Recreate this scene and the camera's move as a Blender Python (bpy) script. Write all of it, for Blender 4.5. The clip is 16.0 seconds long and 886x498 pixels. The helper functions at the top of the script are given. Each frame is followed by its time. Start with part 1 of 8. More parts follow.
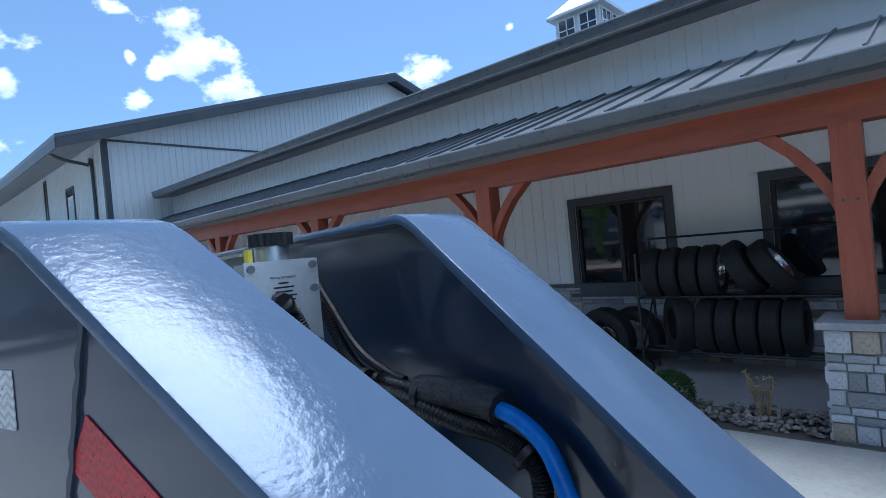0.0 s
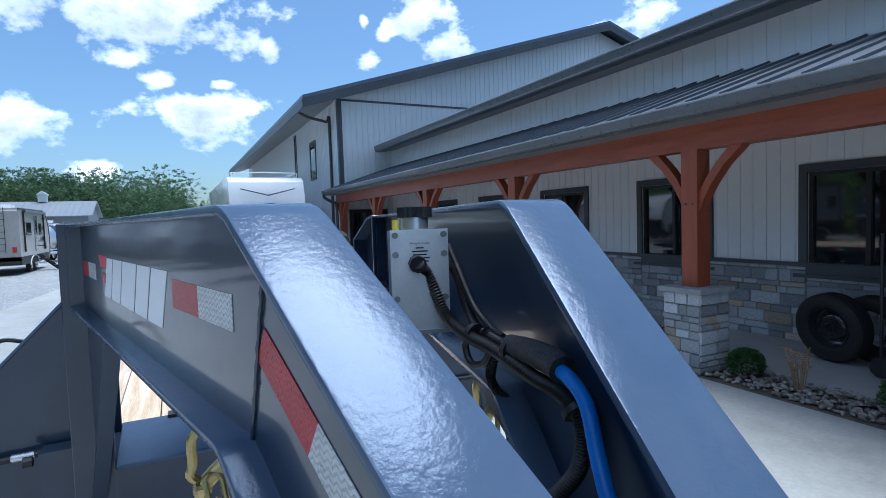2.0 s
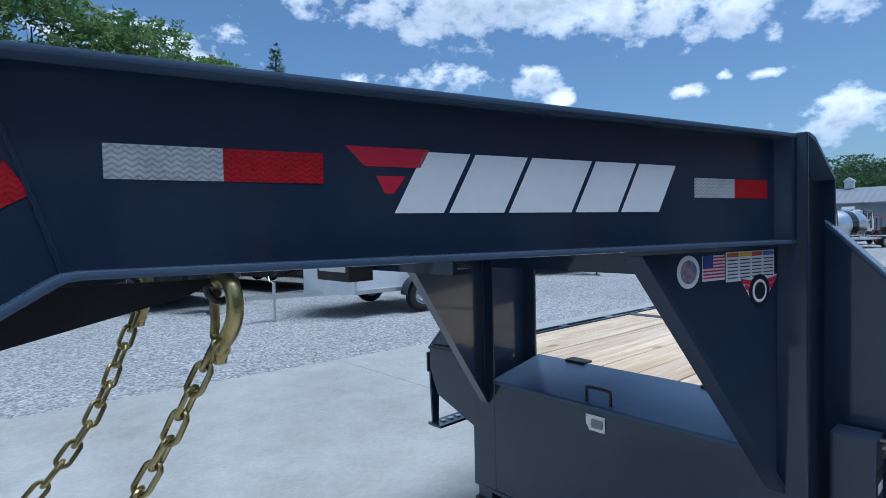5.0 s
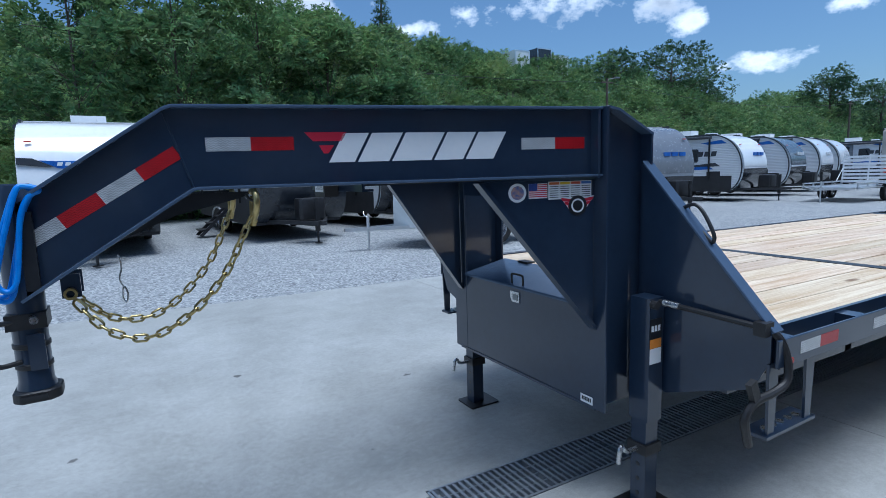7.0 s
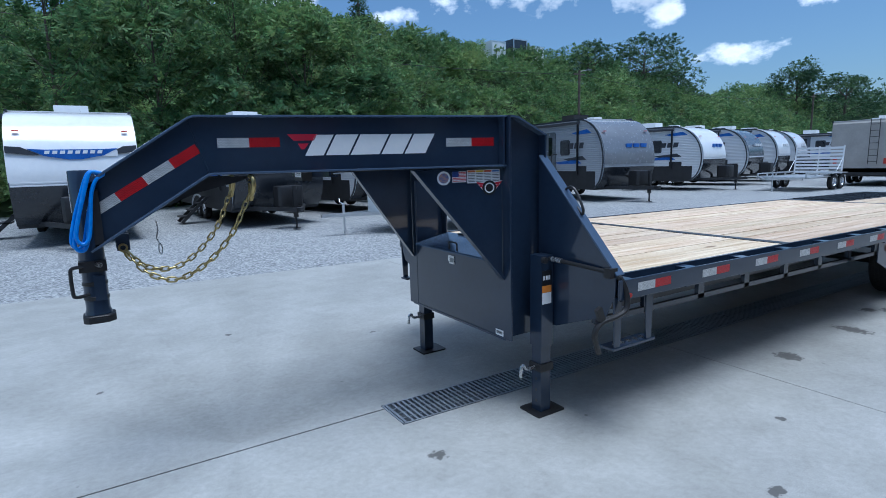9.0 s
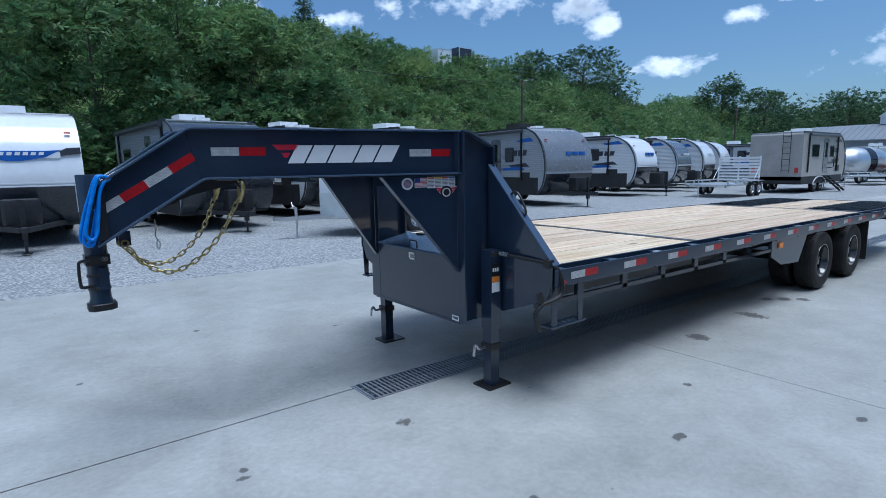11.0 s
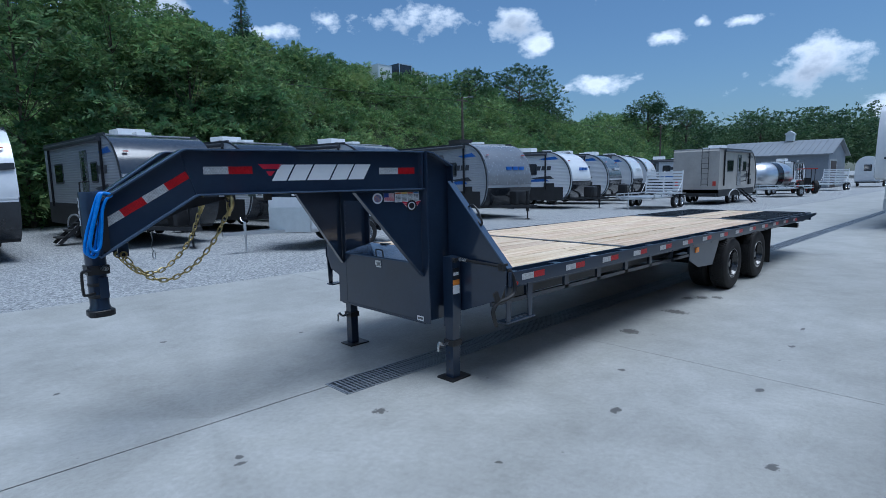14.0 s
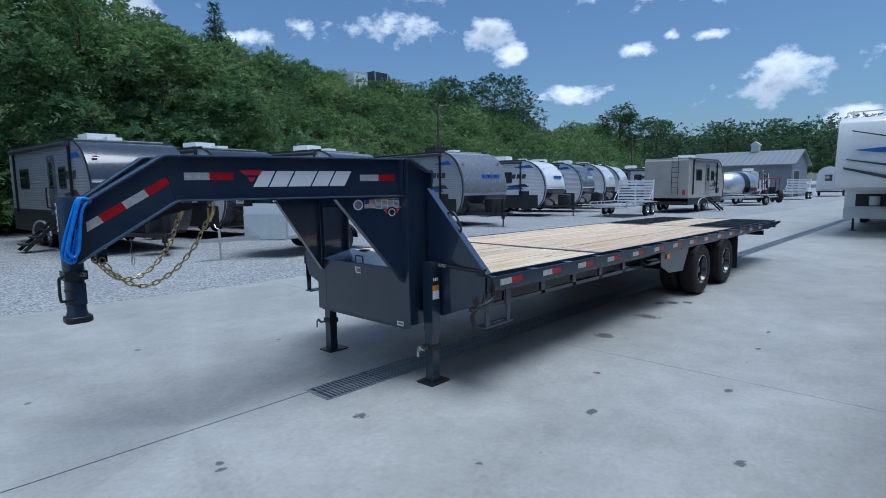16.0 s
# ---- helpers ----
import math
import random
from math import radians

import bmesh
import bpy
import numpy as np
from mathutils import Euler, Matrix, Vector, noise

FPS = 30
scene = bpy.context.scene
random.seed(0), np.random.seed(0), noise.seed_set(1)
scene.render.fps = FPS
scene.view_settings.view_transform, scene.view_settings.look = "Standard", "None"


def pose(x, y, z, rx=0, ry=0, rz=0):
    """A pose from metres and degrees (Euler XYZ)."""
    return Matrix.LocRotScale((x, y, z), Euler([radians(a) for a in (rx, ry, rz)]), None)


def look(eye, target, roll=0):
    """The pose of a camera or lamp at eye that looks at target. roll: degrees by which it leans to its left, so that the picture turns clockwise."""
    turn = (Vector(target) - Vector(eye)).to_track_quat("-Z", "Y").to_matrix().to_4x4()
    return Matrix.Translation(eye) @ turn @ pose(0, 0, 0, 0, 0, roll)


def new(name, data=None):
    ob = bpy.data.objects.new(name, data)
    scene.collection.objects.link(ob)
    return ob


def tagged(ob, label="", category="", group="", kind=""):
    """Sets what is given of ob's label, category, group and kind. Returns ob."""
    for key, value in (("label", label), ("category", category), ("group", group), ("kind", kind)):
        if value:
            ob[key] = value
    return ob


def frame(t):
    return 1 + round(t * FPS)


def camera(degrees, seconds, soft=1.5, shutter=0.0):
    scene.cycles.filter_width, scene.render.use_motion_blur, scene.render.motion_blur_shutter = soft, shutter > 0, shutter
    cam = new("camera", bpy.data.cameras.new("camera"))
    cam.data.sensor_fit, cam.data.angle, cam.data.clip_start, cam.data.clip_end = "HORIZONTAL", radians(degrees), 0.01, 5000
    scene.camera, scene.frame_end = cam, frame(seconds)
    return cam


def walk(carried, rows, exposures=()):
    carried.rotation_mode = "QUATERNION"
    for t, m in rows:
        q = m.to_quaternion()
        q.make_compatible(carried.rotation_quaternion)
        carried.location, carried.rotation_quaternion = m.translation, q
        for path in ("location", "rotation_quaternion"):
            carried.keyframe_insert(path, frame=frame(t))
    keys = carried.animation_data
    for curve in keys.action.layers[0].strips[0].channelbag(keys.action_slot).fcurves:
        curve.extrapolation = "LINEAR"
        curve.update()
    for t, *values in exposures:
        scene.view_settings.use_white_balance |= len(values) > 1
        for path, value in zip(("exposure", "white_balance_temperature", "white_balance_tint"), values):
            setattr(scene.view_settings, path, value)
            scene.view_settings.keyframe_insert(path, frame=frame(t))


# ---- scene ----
cam = camera(78.7, 16.0, soft=0.7)
PATH = [
    (0, (-0.574, 0.303, 1.867), (0.776, -1.173, 1.869), -5.3),
    (0.5, (-0.690, 0.216, 1.890), (0.921, -0.965, 1.782), -2.9),
    (1, (-0.695, 0.227, 1.889), (0.985, -0.850, 1.761), -1.9),
    (1.5, (-0.738, 0.299, 1.882), (0.956, -0.759, 1.764), -2.0),
    (2, (-0.757, 0.282, 1.890), (1.032, -0.605, 1.778), -1.9),
    (2.2, (-0.781, 0.221, 1.884), (1.063, -0.548, 1.776), -1.5),
    (2.5, (-0.823, 0.067, 1.861), (1.104, -0.459, 1.771), -1.8),
    (2.6, (-0.829, 0.014, 1.868), (1.122, -0.415, 1.780), -1.4),
    (2.8, (-0.812, -0.076, 1.858), (1.173, -0.313, 1.788), -1.3),
    (3, (-0.775, -0.155, 1.860), (1.224, -0.142, 1.802), -1.4),
    (3.5, (-0.652, -0.303, 1.853), (1.284, 0.197, 1.817), -1.4),
    (4, (-0.547, -0.612, 1.823), (1.223, 0.319, 1.789), -0.6),
    (4.2, (-0.507, -0.716, 1.795), (1.185, 0.350, 1.786), -1.4),
    (4.5, (-0.415, -0.836, 1.741), (1.153, 0.405, 1.725), -1.4),
    (5, (-0.157, -1.095, 1.668), (1.179, 0.392, 1.598), -1.3),
    (7.5, (-0.371, -2.622, 1.645), (0.624, -0.913, 1.347), -1.7),
    (8, (-0.459, -2.836, 1.644), (0.55, -1.138, 1.335), -1.6),
    (8.5, (-0.464, -3.128, 1.65), (0.568, -1.444, 1.333), -1.7),
    (9, (-0.56, -3.248, 1.649), (0.499, -1.582, 1.329), -1.6),
    (11.5, (-0.999, -3.669, 1.675), (0.271, -2.153, 1.376), -1.1),
    (12, (-1.045, -3.699, 1.673), (0.268, -2.218, 1.382), -1.3),
    (12.5, (-1.073, -3.765, 1.672), (0.262, -2.303, 1.387), -1.3),
    (13, (-1.125, -3.886, 1.689), (0.228, -2.44, 1.407), -1.2),
    (13.5, (-1.246, -3.914, 1.696), (0.122, -2.481, 1.423), -1.1),
    (14, (-1.395, -3.866, 1.696), (-0.006, -2.451, 1.436), -1.1),
    (14.5, (-1.464, -3.863, 1.697), (-0.048, -2.471, 1.449), -1.2),
    (15, (-1.483, -3.868, 1.701), (-0.047, -2.497, 1.461), -1.1),
    (15.5, (-1.483, -3.881, 1.704), (-0.032, -2.525, 1.465), -0.8),
    (16, (-1.469, -3.89, 1.693), (-0.014, -2.538, 1.459), -0.8),
]
walk(cam, [(t, look(eye, target, roll)) for t, eye, target, roll in PATH], exposures=[(0, 1.32, 5350, 8), (1.5, 1.28, 5350, 8), (2.0, 1.15, 5350, 8), (2.6, .8, 5250, 8), (3, .55, 5150, 8), (4, .60, 5250, 8), (5, .68, 5250, 8), (7.5, .68, 5150, 8), (9, .68, 5150, 8), (12.5, .48, 5170, 8), (15, .40, 5200, 8), (16, .46, 5300, 8)])

# ---------------------------------------------------------------- sky, sun
SUN_AZ, SUN_EL = -65.0, 78.0         # degrees from +x towards +y, above the horizon


def nod(nt, kind, loc=None, **inputs):
    n = nt.nodes.new(kind)
    for k, v in inputs.items():
        n.inputs[k.replace("_", " ")].default_value = v
    return n


def maths(nt, op, a, b=None, c=None, clamp=False):
    n = nt.nodes.new("ShaderNodeMath")
    n.operation, n.use_clamp = op, clamp
    for i, v in enumerate((a, b, c)):
        if v is None:
            continue
        if isinstance(v, (int, float)):
            n.inputs[i].default_value = v
        else:
            nt.links.new(v, n.inputs[i])
    return n.outputs[0]


def ramp(nt, fac, stops):
    n = nt.nodes.new("ShaderNodeValToRGB")
    el = n.color_ramp.elements
    while len(el) < len(stops):
        el.new(0.5)
    for e, (p, c) in zip(el, stops):
        e.position, e.color = p, (*c, 1) if len(c) == 3 else c
    nt.links.new(fac, n.inputs[0])
    return n.outputs[0]


def mixc(nt, fac, a, b, blend="MIX"):
    n = nt.nodes.new("ShaderNodeMix")
    n.data_type, n.blend_type = "RGBA", blend
    for sock, v in ((n.inputs[0], fac), (n.inputs[6], a), (n.inputs[7], b)):
        if isinstance(v, (int, float)):
            sock.default_value = v
        elif isinstance(v, tuple):
            sock.default_value = (*v, 1)
        else:
            nt.links.new(v, sock)
    return n.outputs[2]


def direction(az, el):
    a, e = radians(az), radians(el)
    return Vector((math.cos(e) * math.cos(a), math.cos(e) * math.sin(a), math.sin(e)))


# fair-weather clouds: azimuth, elevation, half width and half height in degrees
CLOUDS = [
    (43, 23.6, 17, 4.2), (31, 20, 8, 2.4), (20, 18.9, 3.8, 2.4), (16.7, 16.1, 1.1, 1.3), (0.8, 19.3, 9.2, 2.8), (9.6, 20, 3.3, 2.5), (3.3, 15.3, 2.3, 1.0),
    (23.4, 12.5, 1.8, .6), (20.6, 13.6, .8, .5), (17.1, 13.2, 1.4, .4), (10.5, 9.0, 4.7, 2.0), (-3.1, 10.1, 4.8, 2.3), (.6, 13.5, 1.7, .7), (-4.7, 13.4, 1.1, .4),
    (-7.6, 11.3, 2.3, 1.2), (37.6, 15.2, 2.4, 1.3), (35.2, 12.8, 1.5, 1.1), (29.5, 8.9, 3.4, .9), (5.5, 5.5, 1.8, .8), (-24.6, 19.9, 2.4, 1.6), (-27.1, 17.4, 3.0, 1.5),
    (-20, 16.1, 1.7, .8), (-21.4, 18.9, .8, 1.0), (-19, 19.8, .4, .7), (48.4, 15.2, 5.6, 1.4), (56.8, 15.4, 1.3, 1.1), (62.2, 14.2, 2.1, .7), (-22.8, 22.9, 2.1, 1.6),
    (-17.7, 23.6, 1.3, .7), (-45.3, 17.7, 3.4, 1.4), (-56.7, 21.5, .6, .5), (-9.6, 17, .9, 1.5), (75, 17, 6, 2.2), (98, 20, 9, 3),
    # unseen clouds behind the view, added for neutral fill light
    (140, 22, 12, 4), (176, 17, 9, 3), (205, 27, 11, 4), (238, 19, 10, 3), (262, 30, 8, 3), (150, 46, 17, 9), (192, 50, 20, 10), (236, 47, 14, 8), (180, 72, 16, 6),
    # unseen high clouds towards the bank, added to brighten the porch
    (88, 38, 13, 6), (118, 42, 17, 9), (104, 58, 10, 6), (142, 62, 13, 7), (132, 30, 10, 4), (66, 33, 9, 3.5),
]
OVERHEAD = (-42, 62, .20, .12)       # unseen cloud over the porch, placed to whiten the flange reflections


def make_world():
    world = bpy.data.worlds.new("sky")
    scene.world = world
    world.use_nodes = True
    nt = world.node_tree
    nt.nodes.clear()
    out, bg = nt.nodes.new("ShaderNodeOutputWorld"), nt.nodes.new("ShaderNodeBackground")
    sky = nt.nodes.new("ShaderNodeTexSky")
    sky.sky_type, sky.sun_disc = "NISHITA", False
    sky.sun_elevation, sky.sun_rotation = radians(SUN_EL), radians(90 - SUN_AZ)
    sky.air_density, sky.dust_density, sky.ozone_density = 1.0, 1.6, 2.0
    tc = nt.nodes.new("ShaderNodeTexCoord")
    way = tc.outputs["Generated"]

    def vec(op, a, b):
        n = nt.nodes.new("ShaderNodeVectorMath")
        n.operation = op
        nt.links.new(a, n.inputs[0])
        n.inputs[1].default_value = b
        return n

    def puff(az, el, w, h, drop=0.0):
        off = vec("SUBTRACT", way, direction(az, el) - Vector((0, 0, drop)))
        ln = vec("MULTIPLY", off.outputs[0], (.74 / w, .74 / w, .74 / h))
        size = nt.nodes.new("ShaderNodeVectorMath")
        size.operation = "LENGTH"
        nt.links.new(ln.outputs[0], size.inputs[0])
        return maths(nt, "SUBTRACT", 1.0, size.outputs["Value"])
    total = puff(*OVERHEAD)
    under = None
    for az, el, w, h in CLOUDS:
        w, h = radians(w), radians(h)
        total = maths(nt, "MAXIMUM", total, puff(az, el, w, h))
        if h > .022:
            low = puff(az, el, w * .95, h * .85, h * .40)
            under = low if under is None else maths(nt, "MAXIMUM", under, low)
    fine = nod(nt, "ShaderNodeTexNoise", Scale=12.0, Detail=10.0, Roughness=0.60)
    nt.links.new(vec("MULTIPLY", way, (1, 1, 1.5)).outputs[0], fine.inputs["Vector"])
    ragged = maths(nt, "MULTIPLY_ADD", fine.outputs[0], 3.9, -2.12)
    dens = maths(nt, "ADD", total, ragged)
    cover = maths(nt, "MULTIPLY_ADD", dens, 1.5, 0.0, clamp=True)
    # sunlit rims and greyer undersides, where the cloud is thick
    lit = ramp(nt, maths(nt, "MULTIPLY_ADD", dens, 0.8, 0.05, clamp=True), [(0.0, (4.4, 4.8, 5.2)), (0.3, (5.9, 5.95, 6.0)), (1.0, (4.6, 4.75, 5.0))])
    shade = maths(nt, "MULTIPLY", maths(nt, "ADD", under, maths(nt, "MULTIPLY", ragged, .8)), .9, clamp=True)
    body = mixc(nt, shade, lit, (2.35, 2.6, 2.95))
    clear = mixc(nt, 1.0, sky.outputs[0], (.435, .49, .50), "MULTIPLY")
    nt.links.new(mixc(nt, cover, clear, body), bg.inputs[0])
    bg.inputs[1].default_value = SKY
    nt.links.new(bg.outputs[0], out.inputs[0])


SKY = 0.13
make_world()
sun = new("sun", bpy.data.lights.new("sun", "SUN"))
sun.data.energy, sun.data.angle, sun.data.color = 2.0, radians(36), (1.0, 0.95, 0.88)
sun.matrix_world = look((0, 0, 60), Vector((0, 0, 60)) - direction(SUN_AZ, SUN_EL))


# ---------------------------------------------------------------- helpers
def thing(name, m=None, label="", category="", group="", kind=""):
    ob = new(name)
    ob.empty_display_size = 0.2
    ob.matrix_world = m or Matrix()
    return tagged(ob, label, category, group, kind)


def finish(me, mats, smooth=32):
    for m in mats if isinstance(mats, (list, tuple)) else [mats]:
        me.materials.append(m)
    if smooth:
        me.polygons.foreach_set("use_smooth", [True] * len(me.polygons))
        me.set_sharp_from_angle(angle=radians(smooth))


def part(name, bm, mats, parent=None, label="", smooth=32, kind=""):
    me = bpy.data.meshes.new(name)
    bm.normal_update()
    bm.to_mesh(me)
    bm.free()
    finish(me, mats, smooth)
    ob = new(name, me)
    ob.parent = parent
    return tagged(ob, label, kind=kind)


def twin(ob, m=None, parent=None, name=None):
    """Another piece on the same mesh."""
    o = new(name or ob.name.split(".")[0], ob.data)
    o.parent = parent or ob.parent
    o.matrix_basis = m or Matrix()
    return o


def struct(name, bm, mats, label="", category="", smooth=32):
    return tagged(part(name, bm, mats, None, label, smooth), label, category, kind="structure")


def box(bm, x0, x1, y0, y1, z0, z1, m=None):
    vs = [bm.verts.new((x, y, z)) for x in (x0, x1) for y in (y0, y1) for z in (z0, z1)]
    if m is not None:
        for v in vs:
            v.co = m @ v.co
    for f in ((0, 1, 3, 2), (4, 6, 7, 5), (0, 4, 5, 1), (2, 3, 7, 6), (0, 2, 6, 4), (1, 5, 7, 3)):
        bm.faces.new([vs[i] for i in f])
    return vs


def prism(bm, pts, lo, hi, place):
    """A plate: the outline pts (a, b), between c = lo and c = hi, laid out by place(a, b, c)."""
    rows = [[bm.verts.new(place(a, b, c)) for a, b in pts] for c in (lo, hi)]
    n = len(pts)
    fs = [bm.faces.new(rows[0]), bm.faces.new(rows[1][::-1])]
    for i in range(n):
        fs.append(bm.faces.new((rows[0][i], rows[1][i], rows[1][(i + 1) % n], rows[0][(i + 1) % n])))
    return fs


def xz(a, b, c):
    return (a, c, b)


def yz(a, b, c):
    return (c, a, b)


def xy(a, b, c):
    return (a, b, c)


def band(line, t):
    """The outline of a strip of thickness t on the right-hand side of a polyline."""
    off = []
    for i, p in enumerate(line):
        a = Vector(line[max(i - 1, 0)])
        b = Vector(line[min(i + 1, len(line) - 1)])
        d = (b - a).normalized()
        off.append((p[0] + d.y * t, p[1] - d.x * t))
    return list(line) + off[::-1]


def cyl(bm, p, q, r, n=14, r2=None, cap=True):
    p, q = Vector(p), Vector(q)
    d = (q - p).normalized()
    u = d.orthogonal().normalized()
    w = d.cross(u)
    rings = []
    for c, rr in ((p, r), (q, r if r2 is None else r2)):
        rings.append([bm.verts.new(c + rr * (math.cos(2 * math.pi * i / n) * u + math.sin(2 * math.pi * i / n) * w)) for i in range(n)])
    for i in range(n):
        j = (i + 1) % n
        bm.faces.new((rings[0][i], rings[0][j], rings[1][j], rings[1][i]))
    if cap:
        bm.faces.new(rings[0][::-1])
        bm.faces.new(rings[1])


def lathe(bm, prof, n=24, m=None, axis="z"):
    """Turn (radius, height) points round an axis."""
    rings = []
    for r, h in prof:
        ring = []
        for i in range(n):
            a = 2 * math.pi * i / n
            co = Vector((r * math.cos(a), r * math.sin(a), h))
            if axis == "y":
                co = Vector((co.x, co.z, -co.y))
            ring.append(bm.verts.new(m @ co if m is not None else co))
        rings.append(ring)
    for a, b in zip(rings, rings[1:]):
        for i in range(n):
            j = (i + 1) % n
            bm.faces.new((a[i], a[j], b[j], b[i]))
    return rings


def smoothline(pts, n=6, closed=False):
    """A Catmull-Rom line through the points."""
    P = [Vector(p) for p in pts]
    out = []
    k = len(P)
    for i in range(k if closed else k - 1):
        if closed:
            a, b, c, d = P[i - 1], P[i], P[(i + 1) % k], P[(i + 2) % k]
        else:
            a, b, c, d = P[max(i - 1, 0)], P[i], P[i + 1], P[min(i + 2, k - 1)]
        for j in range(n):
            t = j / n
            out.append(0.5 * ((2 * b) + (c - a) * t + (2 * a - 5 * b + 4 * c - d) * t * t + (3 * b - a - 3 * c + d) * t ** 3))
    if not closed:
        out.append(P[-1])
    return out


def tube(bm, pts, r, n=10, closed=False, wave=0.0):
    """Sweep a round section along points; wave makes every other ring larger."""
    P = [Vector(p) for p in pts]
    k = len(P)
    rings, u = [], None
    for i, p in enumerate(P):
        a = P[i - 1] if (closed or i) else P[0]
        b = P[(i + 1) % k] if (closed or i < k - 1) else P[-1]
        d = (b - a).normalized()
        u = d.orthogonal().normalized() if u is None else (u - d * u.dot(d)).normalized()
        w = d.cross(u)
        rr = r * (1 + (wave if i % 2 else 0))
        rings.append([bm.verts.new(p + rr * (math.cos(2 * math.pi * j / n) * u + math.sin(2 * math.pi * j / n) * w)) for j in range(n)])
    for i in range(k if closed else k - 1):
        a, b = rings[i], rings[(i + 1) % k]
        for j in range(n):
            bm.faces.new((a[j], a[(j + 1) % n], b[(j + 1) % n], b[j]))
    if not closed:
        bm.faces.new(rings[0][::-1])
        bm.faces.new(rings[-1])


def soften(bm, w=0.004, seg=1, angle=40):
    es = [e for e in bm.edges if len(e.link_faces) == 2 and e.calc_face_angle(0) > radians(angle)]
    bmesh.ops.bevel(bm, geom=es, offset=w, segments=seg, affect="EDGES", profile=0.6)


def fresh():
    return bmesh.new()


# ---------------------------------------------------------------- materials
def surface(name, a, b, scale=4.0, rough=0.5, metal=0.0, bump=0.0, bscale=60.0, coat=0.0, rvar=0.1, spread=0.25,
            island=0.0, per_object=0.0, stretch=None, spec=0.5, fine=None, detail=6.0, coat_rough=0.08, bdist=0.004, huevar=0.05):
    """Two colours mixed by noise at two scales, with uneven gloss and fine relief."""
    m = bpy.data.materials.new(name)
    m.use_nodes = True
    nt = m.node_tree
    bs = nt.nodes["Principled BSDF"]
    tc = nt.nodes.new("ShaderNodeTexCoord")
    co = tc.outputs["Object"]
    if stretch:
        mp = nt.nodes.new("ShaderNodeMapping")
        mp.inputs["Scale"].default_value = stretch
        nt.links.new(co, mp.inputs[0])
        co = mp.outputs[0]
    n1 = nod(nt, "ShaderNodeTexNoise", Scale=scale, Detail=detail, Roughness=0.6)
    n2 = nod(nt, "ShaderNodeTexNoise", Scale=scale * 9, Detail=4.0, Roughness=0.6)
    for n in (n1, n2):
        nt.links.new(co, n.inputs["Vector"])
    f = maths(nt, "ADD", maths(nt, "MULTIPLY", n1.outputs[0], 0.65), maths(nt, "MULTIPLY", n2.outputs[0], 0.35))
    f = maths(nt, "MULTIPLY_ADD", maths(nt, "SUBTRACT", f, 0.5), 1 / spread, 0.5, clamp=True)
    col = mixc(nt, f, a, b)
    if island or per_object:
        info = nt.nodes.new("ShaderNodeNewGeometry" if island else "ShaderNodeObjectInfo")
        rnd = info.outputs["Random Per Island"] if island else info.outputs["Random"]
        amt = island or per_object
        k = maths(nt, "MULTIPLY_ADD", rnd, 2 * amt, 1 - amt)
        hsv = nt.nodes.new("ShaderNodeHueSaturation")
        nt.links.new(k, hsv.inputs["Value"])
        nt.links.new(col, hsv.inputs["Color"])
        hue = maths(nt, "MULTIPLY_ADD", maths(nt, "FRACT", maths(nt, "MULTIPLY", rnd, 7.3)), huevar, 0.5 - huevar / 2)
        nt.links.new(hue, hsv.inputs["Hue"])
        col = hsv.outputs[0]
    nt.links.new(col, bs.inputs["Base Color"])
    r = maths(nt, "MULTIPLY_ADD", maths(nt, "SUBTRACT", n2.outputs[0], 0.5), rvar * 2, rough, clamp=True)
    nt.links.new(r, bs.inputs["Roughness"])
    bs.inputs["Metallic"].default_value = metal
    bs.inputs["Specular IOR Level"].default_value = spec
    bs.inputs["Coat Weight"].default_value = coat
    bs.inputs["Coat Roughness"].default_value = coat_rough
    if bump:
        n3 = nod(nt, "ShaderNodeTexNoise", Scale=bscale, Detail=5.0, Roughness=0.6)
        nt.links.new(co, n3.inputs["Vector"])
        bp = nt.nodes.new("ShaderNodeBump")
        bp.inputs["Strength"].default_value, bp.inputs["Distance"].default_value = bump, bdist
        nt.links.new(n3.outputs[0], bp.inputs["Height"])
        nt.links.new(bp.outputs[0], bs.inputs["Normal"])
        if coat:
            nt.links.new(bp.outputs[0], bs.inputs["Coat Normal"])
    return m


def g(v, t=0.0):
    return (v, v * (1 + t * 0.4), v * (1 + t))


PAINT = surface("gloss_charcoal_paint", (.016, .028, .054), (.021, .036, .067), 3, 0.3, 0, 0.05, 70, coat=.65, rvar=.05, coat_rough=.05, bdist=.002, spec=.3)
# brighter copy of the charcoal paint: sky reflection put into the colour
PAINT_SKYLIT = surface("sky_lit_charcoal_paint", (.070, .104, .166), (.084, .120, .186), 3, 0.12, .13, 0.34, 95, coat=.04, rvar=.08, coat_rough=.06, bdist=.0020, spec=.20)
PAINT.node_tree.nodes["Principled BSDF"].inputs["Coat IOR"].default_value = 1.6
# matt near-black for the underframe, trench floor, hole discs and print
PAINTD = surface("matt_near_black", (.012, .014, .018), (.02, .022, .027), 4, 0.35, 0, 0.2, 60)
BLACKP = surface("black_plastic", (.010, .010, .011), (.02, .02, .022), 9, 0.45, 0, 0.2, 120)
RIM_BLACK = surface("gloss_black_rim", (.012, .013, .015), (.02, .021, .024), 5, .22, 0, .05, 40, coat=.6)
RUBBER = surface("tyre_rubber", (.008, .008, .009), (.020, .0195, .019), 7, 0.75, 0, 0.3, 90, spread=.4)
STEEL = surface("bright_steel", (.55, .56, .57), (.68, .69, .70), 12, 0.28, 1.0, 0.1, 90)
